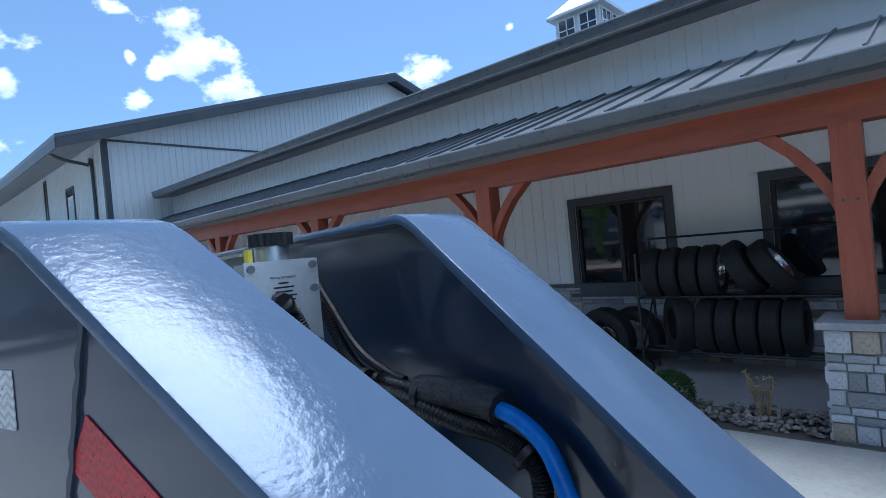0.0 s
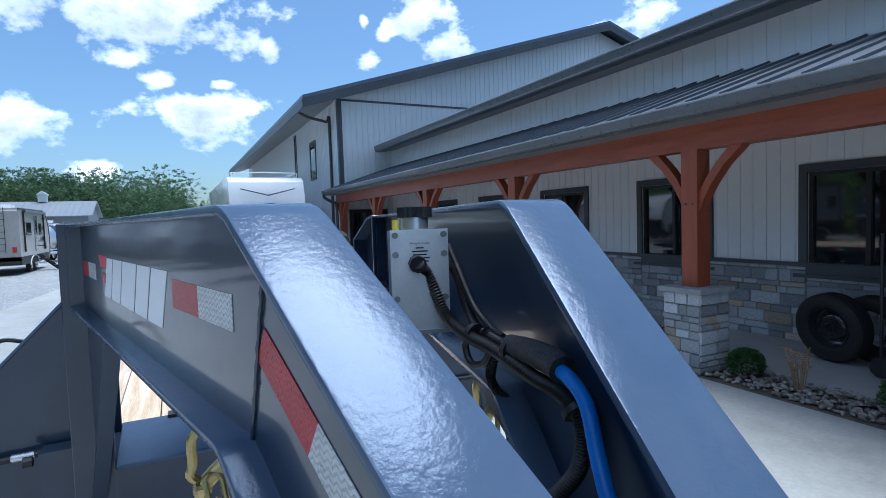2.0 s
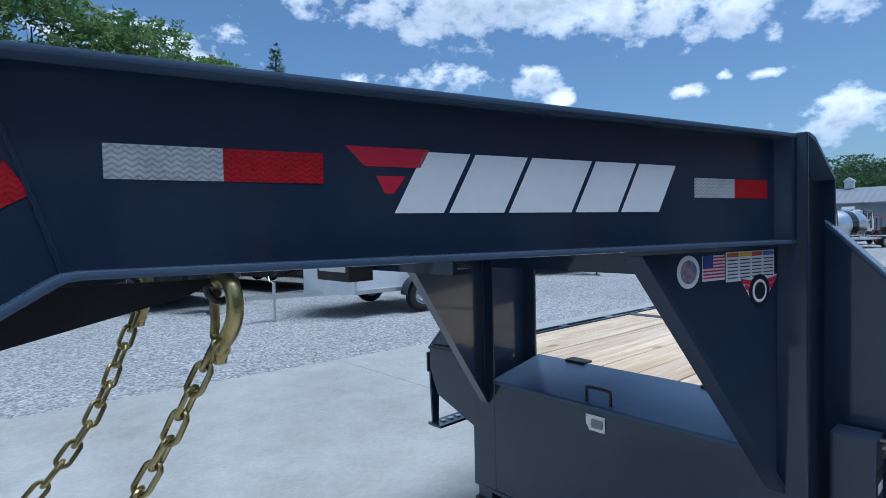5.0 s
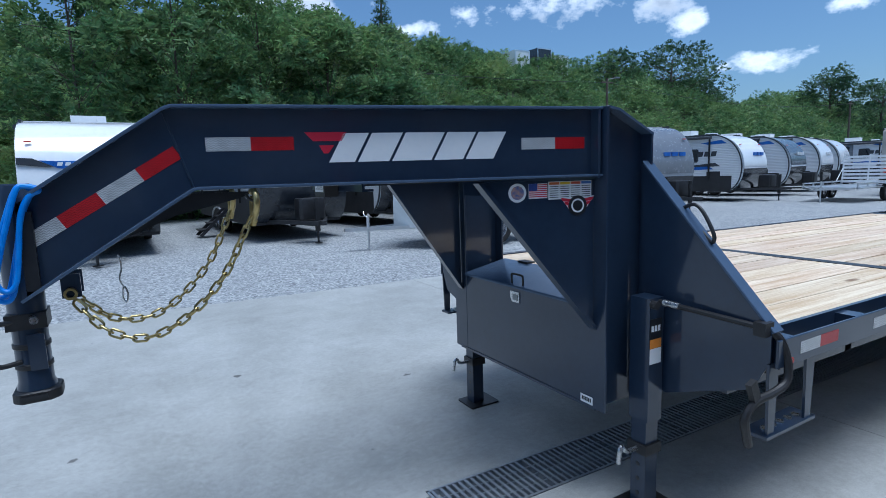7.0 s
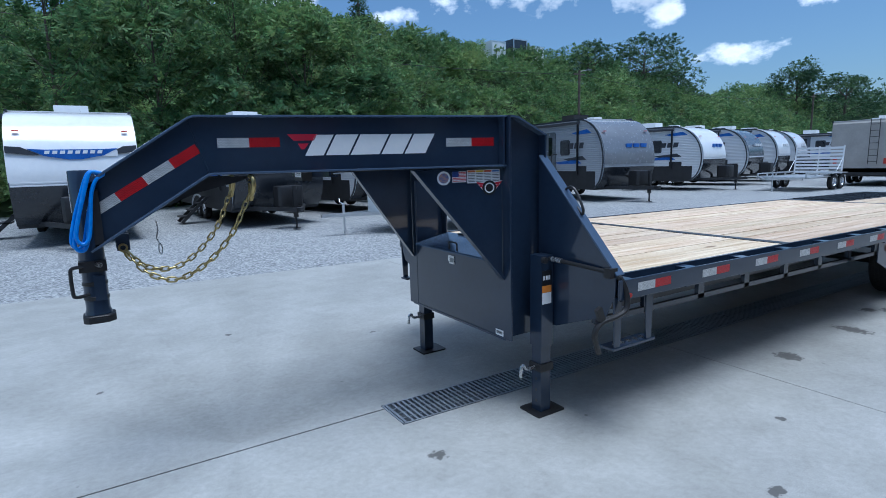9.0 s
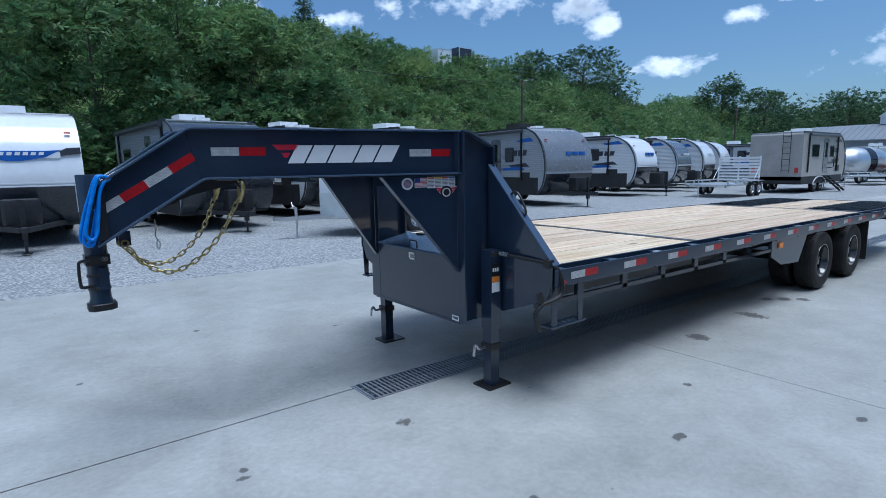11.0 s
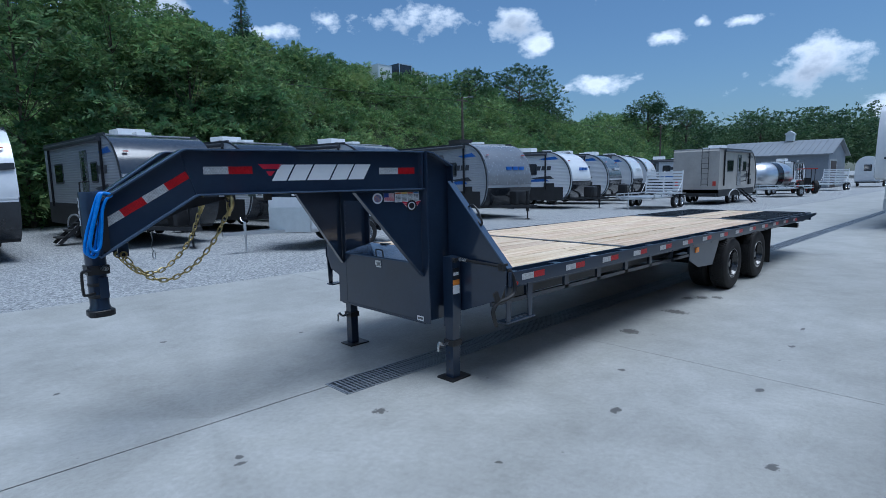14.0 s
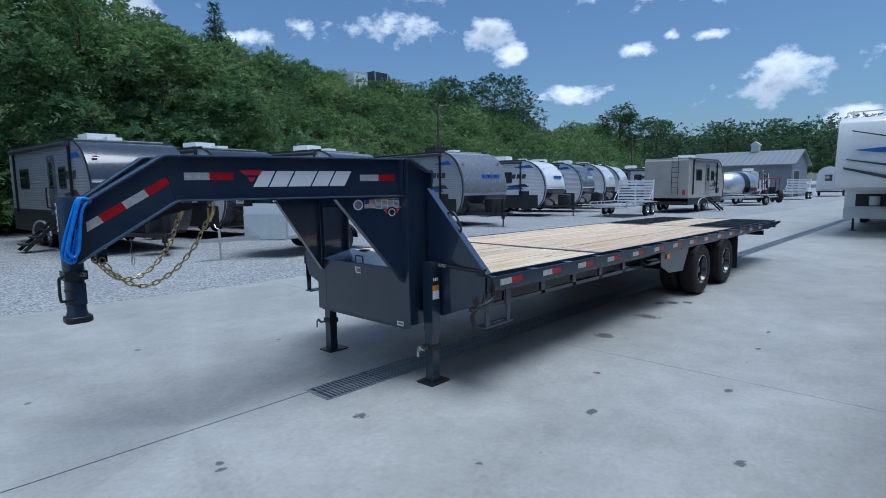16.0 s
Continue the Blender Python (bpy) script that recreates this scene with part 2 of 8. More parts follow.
ALU = surface("aluminium", (.62, .64, .66), (.75, .77, .79), 6, 0.36, 1.0, 0.1, 60, spread=.4)
GALV = surface("galvanised_grate", (.20, .215, .22), (.33, .345, .35), 14, 0.5, 0.75, 0.2, 90, spread=.35)
GOLD = surface("yellow_zinc", (.36, .285, .115), (.52, .43, .21), 30, 0.33, 1.0, 0.2, 150, spread=.4)
RED = surface("red_reflective_tape", (.40, .004, .010), (.54, .008, .016), 30, 0.30, 0, 0.3, 260, coat=.2)
WHITE_T = surface("white_reflective_tape", (.52, .54, .55), (.72, .74, .75), 26, 0.30, 0.2, 0.3, 260, coat=.3)
WHITE = surface("white_gloss", (.74, .76, .78), (.82, .83, .84), 2, 0.22, 0, 0.03, 20, coat=.4)
for m in (RED, WHITE_T):
    # moulded chevron pattern of reflective tape
    nt = m.node_tree
    sp = nt.nodes.new("ShaderNodeSeparateXYZ")
    nt.links.new(nt.nodes["Texture Coordinate"].outputs["Object"], sp.inputs[0])
    vee = maths(nt, "ABSOLUTE", maths(nt, "SUBTRACT", maths(nt, "FRACT", maths(nt, "MULTIPLY", sp.outputs[0], 62.0)), .5))
    bars = maths(nt, "FRACT", maths(nt, "MULTIPLY_ADD", vee, 1.3, maths(nt, "MULTIPLY", sp.outputs[2], 118.0)))
    old = nt.nodes["Principled BSDF"].inputs["Base Color"].links[0].from_socket
    k = maths(nt, "MULTIPLY_ADD", maths(nt, "GREATER_THAN", bars, .42), .32, .68)
    hs = nt.nodes.new("ShaderNodeHueSaturation")
    nt.links.new(old, hs.inputs["Color"])
    nt.links.new(k, hs.inputs["Value"])
    nt.links.new(hs.outputs[0], nt.nodes["Principled BSDF"].inputs["Base Color"])
DECAL = surface("white_vinyl", (.78, .80, .82), (.84, .85, .86), 5, 0.35)
DECALR = surface("red_vinyl", (.52, .02, .05), (.60, .03, .06), 8, 0.35)
WOOD = surface("deck_pine", (.52, .365, .215), (.76, .64, .48), 2.2, 0.58, 0, 0.35, 30, per_object=.13, stretch=(.5, 9, 9), spread=.20, huevar=.018)


def knots(m):
    """Oval brown knots and darker growth streaks along the boards."""
    nt = m.node_tree
    bs = nt.nodes["Principled BSDF"]
    mp = nt.nodes.new("ShaderNodeMapping")
    mp.inputs["Scale"].default_value = (1.5, 5.13, 0)
    nt.links.new(nt.nodes["Texture Coordinate"].outputs["Object"], mp.inputs[0])
    vo = nod(nt, "ShaderNodeTexVoronoi", Scale=1.0, Randomness=.95)
    nt.links.new(mp.outputs[0], vo.inputs["Vector"])
    k = maths(nt, "MULTIPLY", maths(nt, "SUBTRACT", .085, vo.outputs["Distance"]), 26, clamp=True)
    old = bs.inputs["Base Color"].links[0].from_socket
    c = mixc(nt, maths(nt, "MULTIPLY", k, .75), old, (.21, .105, .048))
    mp2 = nt.nodes.new("ShaderNodeMapping")
    mp2.inputs["Scale"].default_value = (.9, 60, 1)
    nt.links.new(nt.nodes["Texture Coordinate"].outputs["Object"], mp2.inputs[0])
    no = nod(nt, "ShaderNodeTexNoise", Scale=1.0, Detail=3.0)
    nt.links.new(mp2.outputs[0], no.inputs["Vector"])
    g = maths(nt, "MULTIPLY", maths(nt, "SUBTRACT", no.outputs[0], .54), 4.5, clamp=True)
    nt.links.new(mixc(nt, maths(nt, "MULTIPLY", g, .6), c, (.42, .235, .105)), bs.inputs["Base Color"])


knots(WOOD)


def add_knots(m, scale, colour):
    nt = m.node_tree
    bs = nt.nodes["Principled BSDF"]
    mp = nt.nodes.new("ShaderNodeMapping")
    mp.inputs["Scale"].default_value = (1.6, 5.0, 1.0)
    nt.links.new(nt.nodes["Texture Coordinate"].outputs["Object"], mp.inputs[0])
    vo = nod(nt, "ShaderNodeTexVoronoi", Scale=scale)
    nt.links.new(mp.outputs[0], vo.inputs["Vector"])
    k = ramp(nt, vo.outputs["Distance"], [(0.0, (1, 1, 1)), (0.06, (.8, .8, .8)), (0.11, (0, 0, 0))])
    old = bs.inputs["Base Color"].links[0].from_socket
    nt.links.new(mixc(nt, k, old, colour), bs.inputs["Base Color"])


add_knots(WOOD, .75, (.20, .11, .05))
BLUE = surface("blue_hose", (.012, .16, .62), (.03, .25, .78), 20, 0.42, 0, 0.05, 90)
WALK = surface("porch_concrete", (.33, .33, .32), (.42, .42, .41), .5, 0.7, 0, 0.3, 40)
TIMBER = surface("stained_cedar_timber", (.205, .043, .020), (.315, .078, .034), 1.6, 0.45, 0, 0.3, 30, stretch=(6, 6, .8), spread=.3, coat=.15)
TIMBERX = surface("stained_cedar_beam", (.205, .043, .020), (.315, .078, .034), 1.6, 0.45, 0, 0.3, 30, stretch=(.8, 6, 6), spread=.3, coat=.15)
SIDING = surface("light_grey_siding", (.76, .77, .78), (.83, .84, .85), .6, 0.42, 0, 0.05, 8, spread=.4)
METALW = surface("pale_metal_cladding", (.60, .635, .66), (.68, .71, .735), .4, 0.35, 0.0, 0.05, 6, spread=.4, coat=.2)
ROOFM = surface("dark_metal_roof", (.085, .10, .125), (.12, .14, .17), .5, 0.36, 0.35, 0.08, 6, spread=.4)
TRIMD = surface("dark_trim", (.045, .052, .062), (.065, .073, .085), 1.5, 0.42, 0, 0.08, 30)
# paler than the gutter, so the rolled bead carries a painted highlight
BEAD_HIGHLIGHT = surface("gutter_highlight_paint", (.22, .24, .27), (.27, .29, .32), 1.5, 0.25, 0, 0.03, 20, coat=.4)
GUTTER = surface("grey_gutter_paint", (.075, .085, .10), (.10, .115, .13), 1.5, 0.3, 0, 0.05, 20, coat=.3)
SOFFIT = surface("grey_soffit", (.16, .17, .18), (.20, .21, .22), 1, 0.5)
GLASS = surface("dark_window_glass", (.010, .013, .016), (.018, .022, .026), .5, 0.04, 0, 0.05, 2.0, rvar=.02, spec=.9, bdist=.01)
STONE = surface("ledge_stone", (.23, .25, .285), (.47, .47, .47), 7, 0.8, 0, 0.8, 45, per_object=.44, spread=.3)
STONEJ = surface("ledge_stone_joined", (.22, .235, .26), (.42, .42, .42), 7, 0.8, 0, 0.8, 45, island=.44, spread=.3)
def tan_some(m, rnd_node, socket, share, tint):
    """Give a share of the pieces a warmer stone."""
    nt = m.node_tree
    bs = nt.nodes["Principled BSDF"]
    info = nt.nodes.new(rnd_node)
    pick = maths(nt, "GREATER_THAN", maths(nt, "FRACT", maths(nt, "MULTIPLY", info.outputs[socket], 13.7)), 1 - share)
    old = bs.inputs["Base Color"].links[0].from_socket
    nt.links.new(mixc(nt, pick, old, mixc(nt, 1.0, old, tint, "MULTIPLY")), bs.inputs["Base Color"])


def see_through(m, share):
    """Thin leaves pass part of the light."""
    nt = m.node_tree
    bs, out = nt.nodes["Principled BSDF"], nt.nodes["Material Output"]
    tr, mx = nt.nodes.new("ShaderNodeBsdfTranslucent"), nt.nodes.new("ShaderNodeMixShader")
    nt.links.new(bs.inputs["Base Color"].links[0].from_socket, tr.inputs[0])
    mx.inputs[0].default_value = share
    nt.links.new(bs.outputs[0], mx.inputs[1])
    nt.links.new(tr.outputs[0], mx.inputs[2])
    nt.links.new(mx.outputs[0], out.inputs[0])


tan_some(STONE, "ShaderNodeObjectInfo", "Random", .09, (1.10, .90, .68))
tan_some(STONEJ, "ShaderNodeNewGeometry", "Random Per Island", .09, (1.10, .90, .68))
MORTAR = surface("mortar", (.20, .205, .21), (.30, .30, .30), 9, 0.9, 0, 0.5, 80)
CAP = surface("stone_cap", (.22, .225, .235), (.34, .34, .35), 6, 0.75, 0, 0.6, 40)
PEBBLE = surface("river_rock", (.13, .115, .10), (.33, .29, .25), 3, 0.75, 0, 0.4, 40, island=.4)
LEAFH = surface("hill_foliage", (.072, .150, .058), (.205, .315, .112), .26, 0.7, 0, 0, island=.36, spread=.14)


def patches(m, scale, colour, cut):
    """Whole bushes of another green."""
    nt = m.node_tree
    bs = nt.nodes["Principled BSDF"]
    no = nod(nt, "ShaderNodeTexNoise", Scale=scale, Detail=3.0)
    nt.links.new(nt.nodes["Texture Coordinate"].outputs["Object"], no.inputs["Vector"])
    k = maths(nt, "MULTIPLY", maths(nt, "SUBTRACT", no.outputs[0], cut), 9.0, clamp=True)
    old = bs.inputs["Base Color"].links[0].from_socket
    nt.links.new(mixc(nt, maths(nt, "MULTIPLY", k, .75), old, mixc(nt, .5, old, colour)), bs.inputs["Base Color"])


patches(LEAFH, .31, (.32, .36, .11), .58)
patches(LEAFH, .43, (.22, .15, .07), .64)
LEAFW = surface("woodland_foliage", (.036, .084, .040), (.105, .175, .075), .2, 0.7, 0, 0, island=.34, spread=.14)
LEAFS = surface("shrub_leaf", (.025, .07, .018), (.07, .15, .04), 3, 0.5, 0, 0, island=.35)
DRY = surface("dry_twigs", (.22, .15, .08), (.38, .28, .17), 6, 0.85, island=.2)
BARK = surface("bark", (.07, .055, .045), (.14, .115, .09), 5, 0.9, 0, 0.6, 20)
SOIL = surface("dark_mulch_soil", (.075, .062, .050), (.15, .125, .10), 3, 0.95, 0, 0.8, 30)
HILLG = surface("hill_undergrowth", (.018, .035, .012), (.045, .07, .022), .3, 0.9, 0, 0.6, 3)

see_through(LEAFH, .4)
see_through(LEAFW, .35)
see_through(LEAFS, .3)

# ---------------------------------------------------------------- ground
def gravel_material():
    m = surface("gravel", (.25, .26, .265), (.40, .41, .41), .12, 0.9, 0, 1.0, 24, spread=.5, bdist=.03)
    nt = m.node_tree
    bs = nt.nodes["Principled BSDF"]
    tc = nt.nodes["Texture Coordinate"]
    vo = nod(nt, "ShaderNodeTexVoronoi", Scale=30.0)
    nt.links.new(tc.outputs["Object"], vo.inputs["Vector"])
    k = ramp(nt, vo.outputs["Color"], [(0.0, (.36, .37, .39)), (0.45, (.82, .84, .86)), (0.7, (1.12, 1.12, 1.12)), (1.0, (1.6, 1.6, 1.58))])
    old = bs.inputs["Base Color"].links[0].from_socket
    nt.links.new(mixc(nt, 1.0, old, k, "MULTIPLY"), bs.inputs["Base Color"])
    return m


GRAVEL = gravel_material()


def concrete_material():
    m = surface("broom_concrete", (.375, .38, .372), (.43, .435, .425), .22, 0.55, 0, 0.3, 40, spread=.3, rvar=.12)
    nt = m.node_tree
    bs = nt.nodes["Principled BSDF"]
    tc = nt.nodes["Texture Coordinate"]
    big = nod(nt, "ShaderNodeTexNoise", Scale=0.8, Detail=10.0, Roughness=0.72)
    nt.links.new(tc.outputs["Object"], big.inputs["Vector"])
    k = ramp(nt, big.outputs[0], [(0.28, (.84, .84, .83)), (0.5, (1, 1, 1)), (0.68, (1.07, 1.07, 1.06))])
    spots = nod(nt, "ShaderNodeTexVoronoi", Scale=2.2)
    nt.links.new(tc.outputs["Object"], spots.inputs["Vector"])
    s = ramp(nt, spots.outputs["Distance"], [(0.0, (.50, .50, .50)), (0.022, (.6, .6, .6)), (0.032, (1, 1, 1))])
    old = bs.inputs["Base Color"].links[0].from_socket
    nt.links.new(mixc(nt, 1.0, mixc(nt, 1.0, old, k, "MULTIPLY"), s, "MULTIPLY"), bs.inputs["Base Color"])
    # blotches of a hand's width and a step's length, and a sandy grain
    for sc0, rough0, lo, hi, edge0 in ((.45, .62, .90, 1.05, .12), (2.3, .72, .88, 1.04, .12), (26.0, .7, .86, 1.05, .16), (150.0, .6, .78, 1.10, .2)):
        no = nod(nt, "ShaderNodeTexNoise", Scale=sc0, Detail=7.0, Roughness=rough0)
        nt.links.new(tc.outputs["Object"], no.inputs["Vector"])
        g = ramp(nt, no.outputs[0], [(.5 - edge0, (lo, lo, lo * .985)), (.5 + edge0, (hi, hi, hi))])
        nt.links.new(mixc(nt, 1.0, bs.inputs["Base Color"].links[0].from_socket, g, "MULTIPLY"), bs.inputs["Base Color"])
    # oil and water stains: x, y, half length, half width
    wob = nod(nt, "ShaderNodeTexNoise", Scale=26.0, Detail=5.0, Roughness=.65)
    nt.links.new(tc.outputs["Object"], wob.inputs["Vector"])
    dark = None
    for x, y, a, b in STAINS:
        mp = nt.nodes.new("ShaderNodeVectorMath")
        mp.operation = "SUBTRACT"
        nt.links.new(tc.outputs["Object"], mp.inputs[0])
        mp.inputs[1].default_value = (x, y, 0)
        sc = nt.nodes.new("ShaderNodeVectorMath")
        sc.operation = "MULTIPLY"
        nt.links.new(mp.outputs[0], sc.inputs[0])
        sc.inputs[1].default_value = (.95 / a, .95 / b, 0)
        ln = nt.nodes.new("ShaderNodeVectorMath")
        ln.operation = "LENGTH"
        nt.links.new(sc.outputs[0], ln.inputs[0])
        d = maths(nt, "SUBTRACT", 1.0, ln.outputs["Value"])
        dark = d if dark is None else maths(nt, "MAXIMUM", dark, d)
    dark = maths(nt, "ADD", dark, maths(nt, "MULTIPLY_ADD", wob.outputs[0], 3.2, -1.6))
    dark = maths(nt, "MULTIPLY", maths(nt, "MULTIPLY", dark, 5.0, clamp=True), .85)
    old = bs.inputs["Base Color"].links[0].from_socket
    nt.links.new(mixc(nt, dark, old, (.07, .068, .065)), bs.inputs["Base Color"])
    return m


STAINS = [(4.06, -1.20, .09, .10), (.92, -.81, .05, .045), (2.1, -2.06, .06, .035), (-.1, -.7, .025, .025), (5.22, -1.21, .09, .15), (6.08, -1.03, .09, .06), (6.23, -1.16, .09, .07),
          (6.37, -1.32, .07, .07), (3.2, -2.7, .05, .03), (7.6, -1.0, .2, .05), (1.6, 1.5, .03, .02), (.4, 2.3, .03, .03), (-.7, 1.4, .025, .025), (2.9, -1.7, .03, .03), (4.6, -2.6, .035, .03), (2.0, -3.09, .045, .035), (5.36, -2.53, .06, .02), (.96, -1.91, .02, .02), (-.13, -.78, .035, .02)]
SLAB = concrete_material()


def hill_height(x, y):
    """The bank behind the lot: a slope that climbs away from the row of trailers to a long ridge."""
    foot = 24 + 0.03 * max(x, 0)
    if x > 70:
        foot += (x - 70) * 0.10
    s = (y - foot) / 24.0
    if s <= 0:
        return 0.0
    top = 10.8 + 1.3 * math.exp(-((x - 42) / 20) ** 2) + 1.8 * math.sin(x * 0.055 + 0.6) + 1.0 * math.sin(x * 0.13)
    if x > 95:
        top *= max(0.55, 1 - (x - 95) / 240)
    s = min(s, 1.6)
    k = s * s * (3 - 2 * s) if s < 1 else 1 + (s - 1) * 0.10
    return top * k + 0.4 * math.sin(x * 0.7 + y * 0.5) * min(s, 1)


def build_ground():
    bm = fresh()
    R = 2500.0
    ring = [(-R, -R), (R, -R), (R, R), (-R, R)]
    bm.faces.new([bm.verts.new((x, y, -0.03)) for x, y in ring])
    struct("ground", bm, GRAVEL, "blue-grey crushed stone lot reaching to the bank", "ground", smooth=0)
    # concrete apron in slabs, with joints between them
    edge = lambda x: 5.35 - 0.075 * x if x < 35 else 2.75 - 0.012 * (x - 35)  # noqa: E731
    pad = thing("concrete_apron", None, "pale grey broom-finished concrete drive with saw-cut joints", "pavement", kind="structure")
    xs = [-29.2, -21, -12.8, -4.6, 3.5, 11.8, 20, 28.2, 36.4, 45, 55, 70, 100]

    def side(x0, x1, s):
        """The slab's edge along the drain, which begins at x = 0.93."""
        near, wide = s * .007, s * .165
        if x1 < .93:
            return [(x0, joint_y(x0) + near), (x1, joint_y(x1) + near)]
        if x0 > .93:
            return [(x0, drain_y(x0) + wide), (x1, drain_y(x1) + wide)]
        return [(x0, joint_y(x0) + near), (.93, joint_y(.93) + near), (.93, drain_y(.93) + wide), (x1, drain_y(x1) + wide)]
    for i in range(len(xs) - 1):
        x0, x1 = xs[i] + .003, xs[i + 1] - .003
        for ring in ([(x0, -4.95), (x1, -4.95)] + side(x0, x1, -1)[::-1], side(x0, x1, 1) + [(x1, edge(x1)), (x0, edge(x0))]):
            bm = fresh()
            a = [bm.verts.new((x, y, 0)) for x, y in ring]
            b = [bm.verts.new((x, y, -.12)) for x, y in ring]
            bm.faces.new(a)
            for k in range(len(ring)):
                bm.faces.new((a[k], b[k], b[(k + 1) % len(ring)], a[(k + 1) % len(ring)]))
            part("slab", bm, SLAB, pad, smooth=0)


def drain_y(x):
    return -0.215 - 0.023 * (x - 0.93)


def joint_y(x):
    return -0.095 - 0.011 * x


GRATE = surface("galvanised_grate", (.27, .295, .325), (.42, .45, .48), 9, .42, .7, .2, 60)


def build_drain():
    """A long trench drain with bar grating let into the slab."""
    dr = thing("trench_drain", None, "galvanised bar grating over a long trench drain in the concrete", "drain grate")
    x0, x1 = 0.93, 60.0
    bm = fresh()
    for s in (-1, 1):
        pts = [(x0, drain_y(x0) + s * .162), (x1, drain_y(x1) + s * .162), (x1, drain_y(x1) + s * .148), (x0, drain_y(x0) + s * .148)]
        prism(bm, pts, -.05, .004, xy)
    prism(bm, [(x0, drain_y(x0) - .16), (x0 + .014, drain_y(x0) - .16), (x0 + .014, drain_y(x0) + .16), (x0, drain_y(x0) + .16)], -.05, .004, xy)
    part("frame", bm, GRATE, dr)
    bm = fresh()
    prism(bm, [(-1.2 + 2, drain_y(x0) - .17), (x1, drain_y(x1) - .17), (x1, drain_y(x1) + .17), (.8, drain_y(x0) + .17)], -.25, -.22, xy)
    part("trench_floor", bm, PAINTD, dr, "dark trench under the grating")
    bm = fresh()
    for k in range(3):
        o = (-.075, 0, .075)[k]
        prism(bm, [(x0, drain_y(x0) + o - .004), (x1, drain_y(x1) + o - .004), (x1, drain_y(x1) + o + .004), (x0, drain_y(x0) + o + .004)], -.02, -.002, xy)
    part("rod", bm, GRATE, dr)
    bm = fresh()
    box(bm, -.008, .008, -.15, .15, -.03, .002)
    first = part("bar", bm, GRATE, dr)
    first.matrix_basis = Matrix.Translation((x0 + .03, drain_y(x0), 0))
    n = 0
    x = x0 + .03
    rest = fresh()
    while x < x1:
        x += .0375 if n % 14 else .05
        n += 1
        if n < 240:
            twin(first, Matrix.Translation((x, drain_y(x), 0)))
        else:
            box(rest, x - .008, x + .008, drain_y(x) - .15, drain_y(x) + .15, -.03, .002)
    part("bar_run", rest, GRATE, dr, kind="stuff")


def build_hill():
    bm = fresh()
    xs = [-90 + 6 * i for i in range(60)]
    ys = [23 + 2.2 * j for j in range(30)]
    grid = [[bm.verts.new((x, y, hill_height(x, y) - .06)) for y in ys] for x in xs]
    for i in range(len(xs) - 1):
        for j in range(len(ys) - 1):
            bm.faces.new((grid[i][j], grid[i + 1][j], grid[i + 1][j + 1], grid[i][j + 1]))
    struct("hillside", bm, HILLG, "steep bank overgrown with dark green scrub", "hillside")


def leaf_cloud(centres, radii, per, size, seed, flat=0.8, frond=8, clipped=False):
    """Drooping fronds of pointed leaflets, set through uneven lobed crowns; returns vertices and faces."""
    rng = np.random.default_rng(seed)
    V = []

    def unit(v):
        return v / np.linalg.norm(v, axis=-1, keepdims=True)
    for (cx, cy, cz), r, k in zip(centres, radii, per):
        n = max(3, int(k) // frond)
        lobes = unit(rng.normal(size=(13, 3)))
        lobes[:, 2] = lobes[:, 2] * .75 + .25
        d = unit(rng.normal(size=(n, 3)))
        d[:, 2] = np.where(d[:, 2] < -.35, -d[:, 2], d[:, 2])
        bulge = np.max(d @ lobes.T, axis=1)
        rad = r * (0.30 + 0.66 * np.clip(bulge, 0, 1) ** 3) * (1.04 - 0.5 * rng.random(n) ** 2)
        if clipped:
            rad = r * (.78 + .12 * bulge) * (1 - .3 * rng.random(n) ** 2)
        base = d * rad[:, None] * (1, 1, flat) + (cx, cy, cz)
        axis = unit(d + rng.normal(size=(n, 3)) * .55 + (0, 0, .30))
        side = unit(np.cross(axis, rng.normal(size=(n, 3)) * .5 + (0, 0, 1)))
        long = size * frond * .62 * (.65 + .7 * rng.random(n))[:, None]
        for i in range(frond):
            f, sign = (i + .7) / frond, (1 if i % 2 else -1)
            p = base + axis * long * f - (0, 0, .38) * long * f * f + side * sign * size * .55
            t = unit(side * sign + axis * .7 + rng.normal(size=(n, 3)) * .22 - (0, 0, .25))
            out = unit(np.cross(axis, side) * np.sign(np.cross(axis, side)[:, 2:] + 1e-6) + rng.normal(size=(n, 3)) * .35)
            w = unit(np.cross(out, t))
            s = size * (1.1 - .45 * f) * (0.75 + 0.5 * rng.random(n))[:, None]
            V.append(np.stack([p - t * s, p + w * s * .42 - out * s * .1, p + t * s, p - w * s * .42 - out * s * .1], 1))
    V = np.concatenate(V).reshape(-1, 3)
    F = np.arange(len(V)).reshape(-1, 4)
    return V, F


def leaf_object(name, V, F, mat, parent=None, label="", kind=""):
    me = bpy.data.meshes.new(name)
    me.from_pydata(V.tolist(), [], F.tolist())
    me.materials.append(mat)
    ob = new(name, me)
    ob.parent = parent
    return tagged(ob, label, kind=kind)


